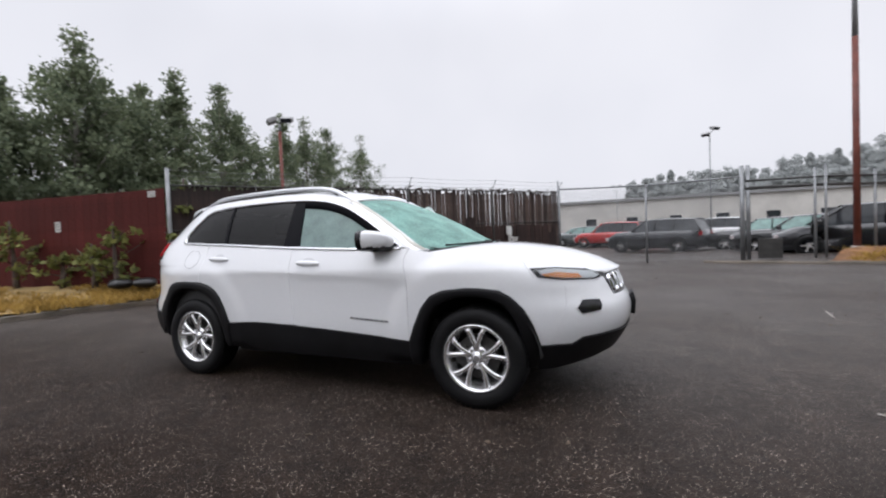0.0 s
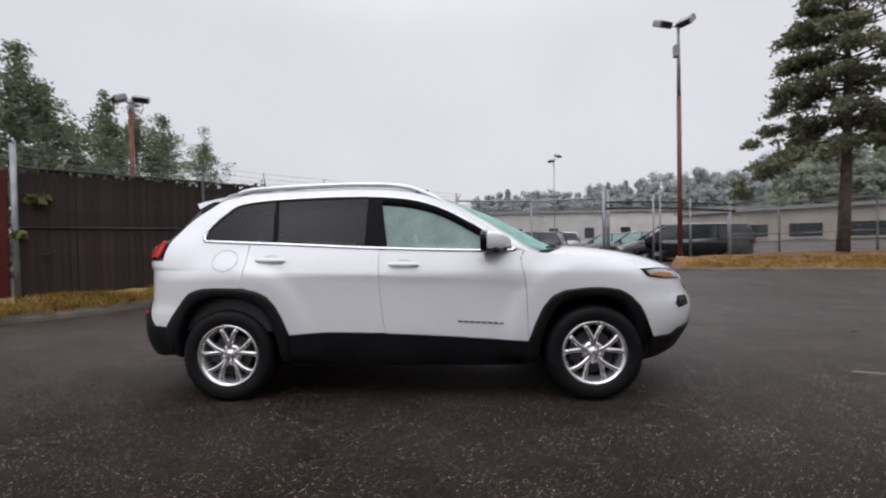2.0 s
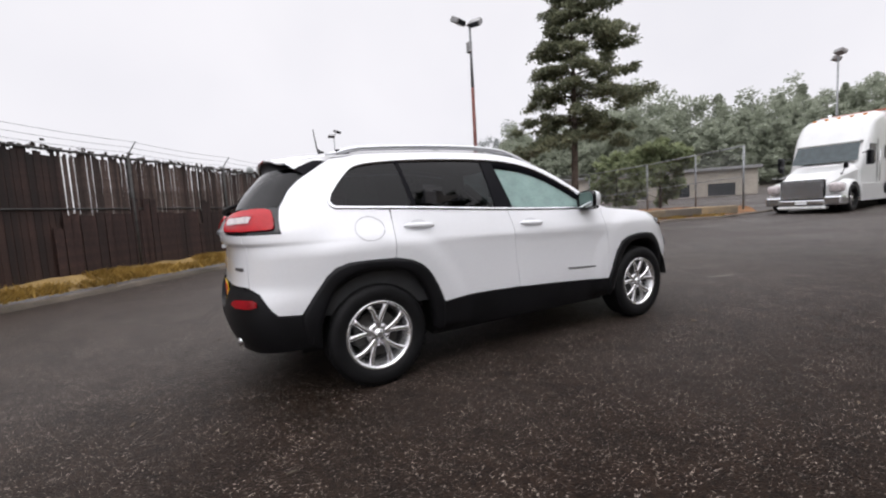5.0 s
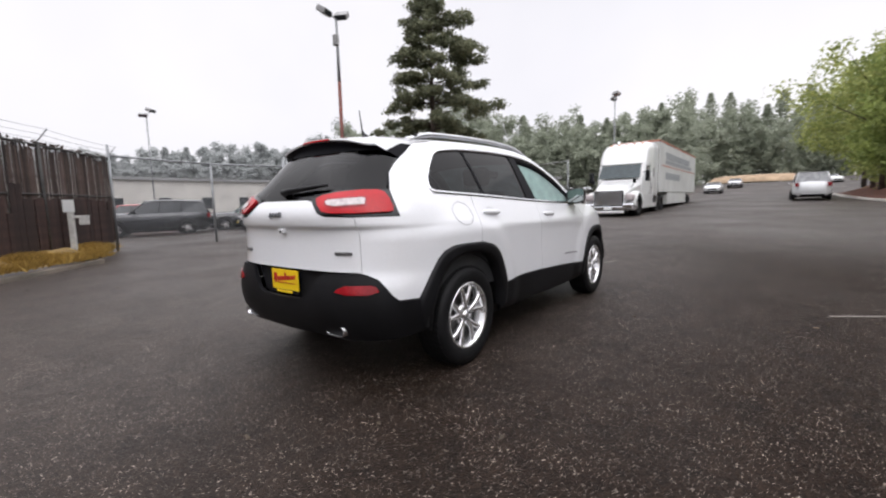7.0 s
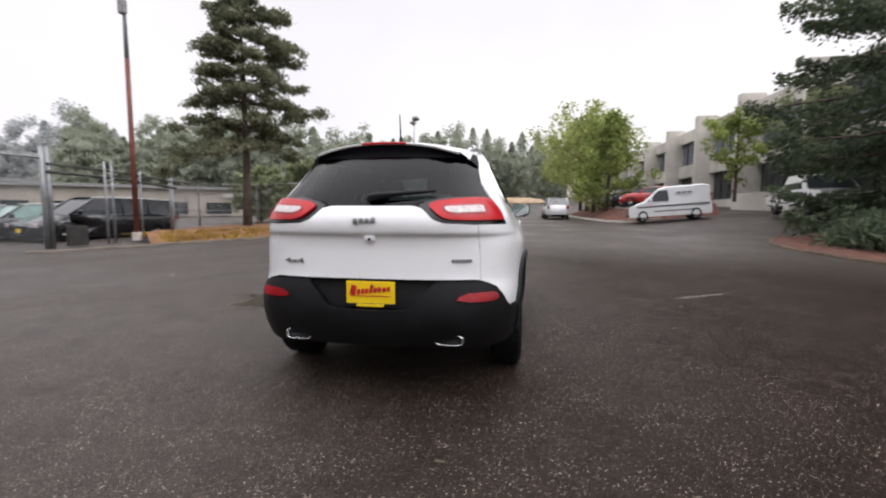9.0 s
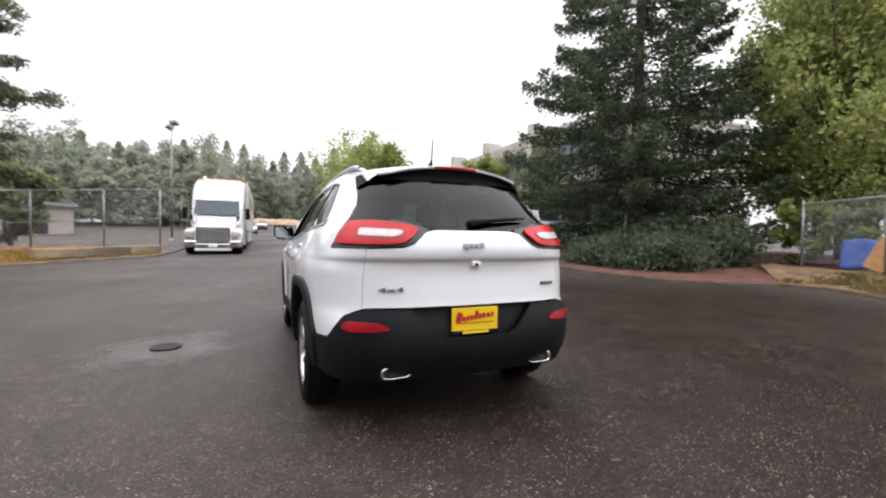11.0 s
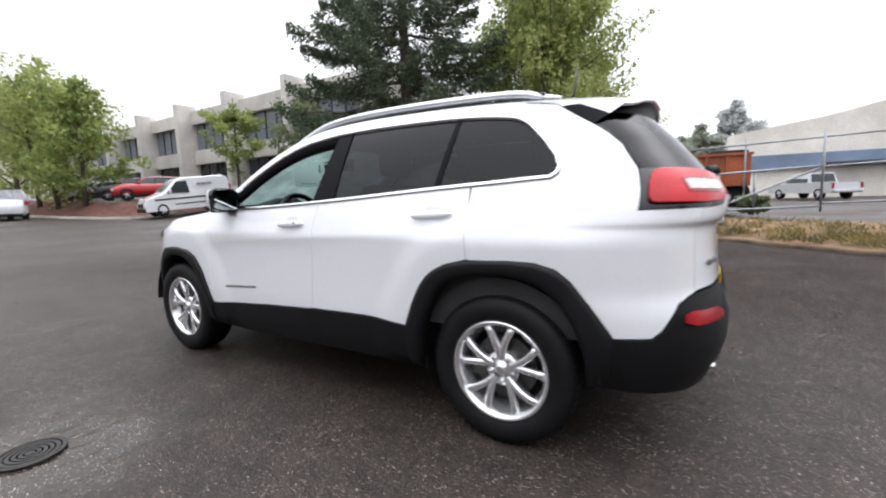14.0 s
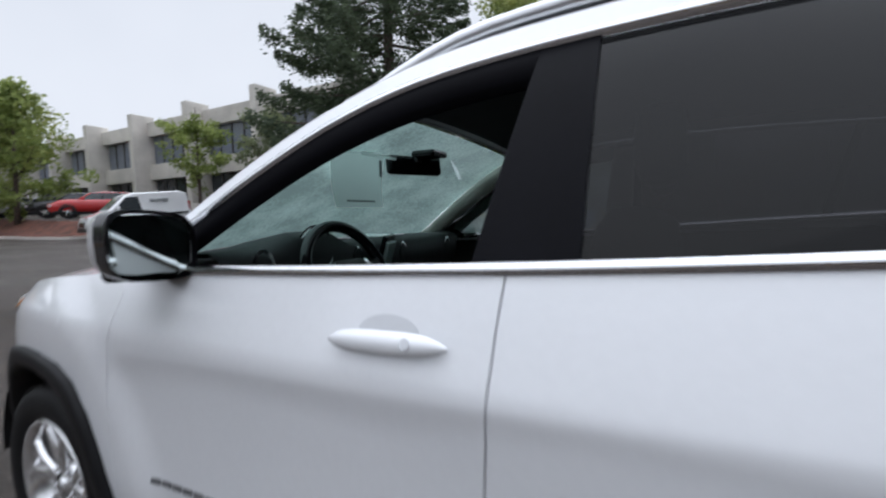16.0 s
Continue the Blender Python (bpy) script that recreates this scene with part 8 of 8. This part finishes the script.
# ---- the lorry ----
def lorry(x, y, z, turn):
    t = empty("lorry", (x, y, z), turn)
    tagged(t, "white conventional lorry with a white box trailer, parked at the kerb", "lorry", "roadside vehicles")
    WHT = car_paint("white_lorry_paint", (.72, .73, .72), .3)
    # own frame: nose towards +x, x = 0 at the bumper's face
    hood = bmesh.new()
    rows = []
    for X, hw, zb, zt in ((-.12, .70, .50, 1.24), (-.25, .80, .50, 1.36), (-.8, .90, .60, 1.55), (-1.7, 1.02, .75, 1.76), (-2.1, 1.10, .75, 1.84)):
        rows.append([hood.verts.new((X, -hw, zb)), hood.verts.new((X, -hw, zt - .22)), hood.verts.new((X, -hw * .78, zt)), hood.verts.new((X, hw * .78, zt)), hood.verts.new((X, hw, zt - .22)), hood.verts.new((X, hw, zb))])
    for r0, r1 in zip(rows, rows[1:]):
        for k in range(5):
            hood.faces.new((r0[k], r0[k + 1], r1[k + 1], r1[k]))
    hood.faces.new(rows[0])
    bmesh.ops.recalc_face_normals(hood, faces=hood.faces[:])
    link("hood", hood, WHT, t, smooth=False)
    cab = bmesh.new()
    rows = []
    for X, hw, zb, zt in ((-1.90, 1.12, .60, 1.84), (-1.98, 1.14, .60, 1.86), (-2.42, 1.18, .60, 2.66), (-2.52, 1.19, .6, 2.84), (-2.78, 1.20, .6, 3.34), (-3.05, 1.19, .6, 3.62), (-3.45, 1.20, .6, 3.80), (-4.0, 1.22, .6, 3.93), (-5.1, 1.22, .6, 3.98)):
        rows.append([cab.verts.new((X, -hw, zb)), cab.verts.new((X, -hw, zt - .32)), cab.verts.new((X, -hw * .93, zt - .10)), cab.verts.new((X, -hw * .72, zt)), cab.verts.new((X, hw * .72, zt)), cab.verts.new((X, hw * .93, zt - .10)), cab.verts.new((X, hw, zt - .32)), cab.verts.new((X, hw, zb))])
    for r0, r1 in zip(rows, rows[1:]):
        for k in range(7):
            cab.faces.new((r0[k], r0[k + 1], r1[k + 1], r1[k]))
    cab.faces.new(rows[0])
    cab.faces.new(list(reversed(rows[-1])))
    bmesh.ops.recalc_face_normals(cab, faces=cab.faces[:])
    cabo = link("cab", cab, WHT, t)
    w = bmesh.new()
    w.faces.new([w.verts.new(p) for p in ((-1.93, -1.04, 1.90), (-1.93, 1.04, 1.90), (-2.36, .98, 2.62), (-2.36, -.98, 2.62))])
    for v in w.verts:
        v.co += Vector((.05, 0, .03))
    link("windscreen", w, mat("lorry_glass", (.03, .05, .055), .08), cabo, "dark windscreen", smooth=False)
    link("sun_visor", box_bm(-2.50, -2.28, -1.04, 1.04, 2.64, 2.72, .02), WHT, cabo, smooth=False)
    for sg in (-1, 1):
        link("side_window", box_bm(-3.15, -2.50, sg * 1.20 - .012, sg * 1.20 + .012, 1.85, 2.55, .01), WINDOW_DARK, cabo, "dark side window", smooth=False)
        fender = bmesh.new()
        rows = []
        for k in range(9):
            a = radians(-5 + 190 * k / 8)
            rows.append([fender.verts.new((-1.05 + .66 * math.cos(a), sg * .70, .62 + .66 * math.sin(a))), fender.verts.new((-1.05 + .70 * math.cos(a), sg * 1.18, .60 + .62 * math.sin(a))), fender.verts.new((-1.05 + .62 * math.cos(a), sg * 1.22, .58 + .55 * math.sin(a)))])
        for r0, r1 in zip(rows, rows[1:]):
            for k in range(2):
                fender.faces.new((r0[k], r0[k + 1], r1[k + 1], r1[k]))
        link("front_fender", fender, WHT, t)
        hl_ = link("headlamp", box_bm(-.55, -.10, sg * .98 - .22, sg * .98 + .18, .78, 1.12, .10), WHITE_LENS, t, "clear headlamp", smooth=True)
        link("bumper_end", box_bm(-.75, .02, sg * .92 - .28, sg * .92 + .28, .30, .66, .08), CHROME, t, "bright bumper end", smooth=False)
        link("mirror", box_bm(-1.95, -1.75, sg * 1.40 - .11, sg * 1.40 + .11, 1.72, 2.28, .05), BLACK, t, "black mirror", smooth=False)
        link("mirror_arm", tube_bm([(-2.1, sg * 1.1, 2.2), (-1.85, sg * 1.40, 2.2)], .02, 6), BLACK, t, smooth=False)
        link("side_skirt", box_bm(-4.9, -1.75, sg * 1.2 - .02, sg * 1.2 + .02, .38, 1.05, .02), WHT, t, "white side skirt", smooth=False)
        for X in (-1.05, -5.35, -6.6):
            lathe_wheel(t, X, sg * 1.02, .52, .52, .36, CHROME)
        for X in (-16.2, -17.5):
            lathe_wheel(t, X, sg * 1.02, .52, .52, .36, CHROME)
    gr = link("grille", box_bm(-.16, -.02, -.70, .70, .52, 1.27, .06), BLACK, t, "bright slatted grille", smooth=False)
    for k in range(8):
        link("grille_bar", box_bm(-.03, .005, -.65, .65, .565 + k * .083, .622 + k * .083, .006), CHROME, gr, smooth=False)
    link("front_bumper", box_bm(-.3, .03, -.70, .70, .30, .52, .05), CHROME, t, "bright bumper", smooth=False)
    link("bumper_step", box_bm(-.3, .06, -.75, .75, .16, .28, .04), WHT, t, smooth=False)
    link("chassis", box_bm(-7.2, -.6, -.45, .45, .55, .95), DARK, t, "dark chassis", smooth=False)
    tr = link("trailer", box_bm(-20.2, -5.35, -1.28, 1.28, 1.18, 4.10, .04), mat("white_trailer_sheet", (.62, .63, .61), .5, vary=.08, scale=.7), t, "white box trailer with grey lettering bars and an orange line", smooth=False)
    link("trailer_skirt", box_bm(-15.6, -8.2, -1.24, 1.24, .45, 1.18, .02), bpy.data.materials["white_trailer_sheet"], tr, "white trailer skirt", smooth=False)
    link("trailer_edge", box_bm(-20.22, -5.33, -1.30, 1.30, 4.04, 4.12, .01), mat("orange_edge", (.55, .17, .10), .5), tr, "orange top edge", smooth=False)
    link("trailer_line", box_bm(-19.5, -6.0, 1.28, 1.29, 2.70, 2.75), bpy.data.materials["orange_edge"], tr, smooth=False)
    for zc, h, segs in ((3.35, .42, 9), (2.98, .24, 12), (2.15, .42, 5)):
        for k in range(segs):
            wd = 9.5 / 12 if h < .3 else .95
            x0 = -7.2 - k * wd * 1.12
            link("lettering_bar", box_bm(x0 - wd, x0, 1.279, 1.291, zc - h / 2, zc + h / 2), mat("grey_lettering", (.34, .36, .37), .6) if "grey_lettering" not in bpy.data.materials else bpy.data.materials["grey_lettering"], tr, smooth=False)
    for k in range(5):
        link("marker_lamp", box_bm(-3.42, -3.30, -.8 + k * .4 - .06, -.8 + k * .4 + .06, 3.75, 3.81, .01), AMBER, cabo, "amber roof marker", smooth=False)
    link("grille_spine", box_bm(-.03, .012, -.025, .025, .52, 1.27, .006), CHROME, gr, smooth=False)
    for sg in (-1, 1):
        link("hood_mirror", box_bm(-.95, -.85, sg * 1.0 - .07, sg * 1.0 + .07, 1.62, 1.86, .03), BLACK, t, "black hood mirror", smooth=False)
        link("hood_mirror_arm", tube_bm([(-.90, sg * .84, 1.34), (-.90, sg * .98, 1.66)], .016, 6), BLACK, t)
        link("door_seam", box_bm(-3.33, -3.31, sg * 1.206 - .006, sg * 1.206 + .006, .95, 2.75), BLACK, cabo)
        link("grab_rail", tube_bm([(-3.40, sg * 1.26, 1.1), (-3.40, sg * 1.26, 2.3)], .018, 6), CHROME, cabo)
        link("sleeper_window", box_bm(-4.25, -4.0, sg * 1.222 - .008, sg * 1.222 + .008, 2.0, 2.5, .01), WINDOW_DARK, cabo, "narrow sleeper window", smooth=False)
    link("plate_bar", box_bm(.031, .036, -.18, .18, .34, .46), PAPER, t, "white plate bar", smooth=False)
    link("exhaust_stack", tube_bm([(-5.2, -.9, 1.2), (-5.2, -.9, 4.2)], .07, 10), CHROME, t)
    return t


lorry(15.9, 3.15, gz(16, 3), 180).scale = (.91, .91, .91)


# ---- smaller things by the road ----
def hydrant(x, y, z):
    h = empty("fire_hydrant", (x, y, z))
    tagged(h, "yellow fire hydrant in dry roadside grass", "hydrant")
    bm = bmesh.new()
    add_lathe(bm, [(.0, .78), (.03, .78), (.05, .74), (.10, .70), (.125, .62), (.115, .60), (.115, .12), (.15, .10), (.15, .0)], 24, Matrix.Rotation(math.pi / 2, 4, "X"))
    for v in bm.verts:
        v.co.z = abs(v.co.z)
    HY = mat("yellow_hydrant_paint", (.62, .42, .02), .5, vary=.15)
    part("barrel", bm, HY, h, "", True)
    for a in (0, 90, 180):
        m = Matrix.Rotation(radians(a + 30), 4, "Z")
        part("outlet", tube_bm([m @ Vector((.09, 0, .46)), m @ Vector((.20, 0, .46))], [.06, .065], 10), HY, h)
    h.scale = (.85, .85, .80)


hydrant(-1.42, -11.25, .34)


def sign_post(x, y, z):
    s = empty("sign_post", (x, y, z))
    tagged(s, "short white post with a small white sign at the verge's end", "sign")
    part("post", box_bm(-.05, .05, -.05, .05, 0, 1.1, .008), SIGN, s)
    part("sign_board", box_bm(-.11, .11, -.065, -.05, .88, 1.16, .005), PAPER, s)
    part("bracket", box_bm(.05, .36, -.02, .02, .74, .80, .005), SIGN, s)
    part("hanging_board", box_bm(.16, .36, -.03, -.015, .58, .76, .004), SIGN, s)
    s.matrix_basis = pose(x, y, z, 0, 0, -35)


sign_post(-1.12, 10.33, .27)

BLOCK = mat("yellowed_concrete_block", (.30, .22, .13), .9, vary=.3, scale=2, fine=20, bump=.4, color2=(.17, .14, .10))
for k, (x, y) in enumerate(((12.6, 7.0), (13.7, 6.25), (14.75, 5.5))):
    b = link("barrier_block", box_bm(-.85, .85, -.16, .16, 0, .30, .03), BLOCK if k != 1 else KERB, smooth=False)
    b.matrix_basis = pose(x, y, gz(x, y) + .12, 0, 0, -36)
    tagged(b, "low stained concrete barrier block at the kerb", "barrier", "barrier blocks")

container = empty("skip_container")
tagged(container, "rust-orange open-top container standing on a dark trailer", "container")
cm = pose(.6, -17.6, 0, 0, 0, 8)
ORANGE = mat("rust_orange_steel", (.33, .085, .03), .65, vary=.2, scale=1.2, fine=14, bump=.1)
part("side", box_bm(-3.85, .30, -1.2, 1.2, 1.15, 2.30, .02, cm), ORANGE, container)
for k in range(7):
    part("rib", box_bm(-3.80 + k * .66, -3.70 + k * .66, 1.2, 1.27, 1.15, 2.30, 0, cm), ORANGE, container)
part("top_rail", box_bm(-3.9, .35, 1.15, 1.28, 2.28, 2.38, .01, cm), ORANGE, container)
part("load", box_bm(-3.8, -2.6, -1.0, 1.0, 2.25, 2.50, .05, cm), DARK, container, "dark load")
part("chassis", box_bm(-3.8, .9, -.9, .9, .55, 1.13, .02, cm), DARK, container, "dark trailer frame")
for k in range(3):
    for sg in (-1, 1):
        p_ = cm @ Vector((-3.4 + k * 1.2, sg * .95, .85))
        lathe_wheel(container, p_.x, p_.y, .85, .5, .3, ALLOY)
for x, h in ((-3.4, .5), (-1.2, .5), (.2, .5)):
    part("support_leg", box_bm(x - .08, x + .08, .7, .86, .35, 1.0, 0, cm), DARK_STEEL, container)

bm = bmesh.new()
bmesh.ops.create_grid(bm, x_segments=14, y_segments=14, size=.5)
for v in bm.verts:
    u, w = v.co.x + .5, v.co.y + .5
    v.co = Vector((u * 1.1 - .55, .35 * (1 - w) - .1 + .06 * math.sin(u * 9), w * 1.15 + .05 * math.sin(u * 6 + w * 5)))
tarp = link("blue_tarpaulin", bm, mat("blue_tarp", (.03, .10, .42), .45, vary=.2, scale=6))
tarp.matrix_basis = pose(2.25, -14.75, .40, 0, 0, 15) @ Matrix.Scale(.72, 4)
sol = tarp.modifiers.new("thickness", "SOLIDIFY")
sol.thickness = .01
tagged(tarp, "crumpled blue tarpaulin against the fence", "tarpaulin")
ply = link("plywood_sheet", box_bm(-.5, .5, -.012, .012, 0, 1.25, .003, Matrix.Rotation(radians(-22), 4, "Y") @ Matrix.Rotation(radians(12), 4, "X")), mat("orange_plywood", (.55, .28, .08), .7, vary=.15, scale=4), smooth=False)
ply.matrix_basis = pose(1.65, -14.35, .36, 0, 0, 15) @ Matrix.Scale(.74, 4)
tagged(ply, "leaning orange plywood sheet beside a blue tarpaulin", "plywood")

# manhole with a sunken wet patch
cover = empty("manhole_cover", (.53, 2.04, .004))
cover.scale = (.41, .41, .8)
tagged(cover, "round cast-iron manhole cover in damp patched asphalt", "manhole cover")
IRON = mat("wet_cast_iron", (.022, .020, .018), .5, metal=.3, vary=.25, scale=10)
for k, (r0, r1, z0) in enumerate(((.0, .045, .010), (.065, .10, .010), (.12, .155, .010), (.175, .21, .010), (.23, .27, .010), (.285, .33, .012))):
    bm = bmesh.new()
    add_lathe(bm, [(r0, 0), (r0, z0), (r1, z0), (r1, 0)] if r0 else [(0.001, z0), (r1, z0), (r1, 0)], 40, Matrix.Rotation(math.pi / 2, 4, "X"))
    bmesh.ops.recalc_face_normals(bm, faces=bm.faces[:])
    part("cover_ring" if r0 else "cover_boss", bm, IRON, cover)
# scattered bits on the asphalt
LITTER = mat("pale_litter", (.30, .28, .25), .8)
rs = random.Random(12)
bm = bmesh.new()
for _ in range(110):
    x, y = rs.uniform(-7, 14), rs.uniform(-7, 8)
    a, l, w = rs.uniform(0, 6.28), rs.uniform(.008, .026), rs.uniform(.005, .012)
    add_box(bm, -l, l, -w, w, 0, .006, 0, pose(x, y, gz(x, y) + .001, 0, 0, math.degrees(a)))
tagged(link("road_litter", bm, mat("leaf_litter", (.11, .085, .06), .8, island=.6), smooth=False), "dead leaves and grit scattered on the asphalt", "litter", kind="stuff")
for k, (x, y, l, a) in enumerate(((3.9, -.4, .55, -20), (6.1, 2.6, .5, 10), (1.6, -3.4, .9, -60), (4.6, 3.0, .45, 80), (2.2, 5.2, .35, 40))):
    bm = bmesh.new()
    pts = [(i / 8 * l - l / 2, .02 * noise.noise(Vector((i, k, 0))) , .003) for i in range(9)]
    for (x0, y0, z0), (x1, y1, z1) in zip(pts, pts[1:]):
        bm.faces.new([bm.verts.new(p) for p in ((x0, y0 - .012, z0), (x1, y1 - .012, z1), (x1, y1 + .012, z1), (x0, y0 + .012, z0))])
    o = link("chalk_scrape", bm, LITTER, smooth=False)
    o.matrix_basis = pose(x, y, gz(x, y), 0, 0, a)
    tagged(o, "pale scrape mark on the asphalt", "road mark", kind="structure")
bm = bmesh.new()
bmesh.ops.create_grid(bm, x_segments=40, y_segments=12, size=.5)
for v in bm.verts:
    u, w = v.co.x + .5, v.co.y + .5
    v.co = Vector((u * 8 - 4, w * 22 - 11, 1.7 * math.sin(math.pi * u) ** .6 * math.sin(math.pi * w) ** .25 + .25 * noise.noise(Vector((u * 9, w * 20, 0)))))
heap = link("earth_mound", bm, mat("tan_earth", (.40, .29, .19), .95, vary=.15, scale=.8))
heap.matrix_basis = pose(124, -1, gz(118, 0), 0, 0, 8)
tagged(heap, "long tan heap of bare earth at the end of the road", "heap")
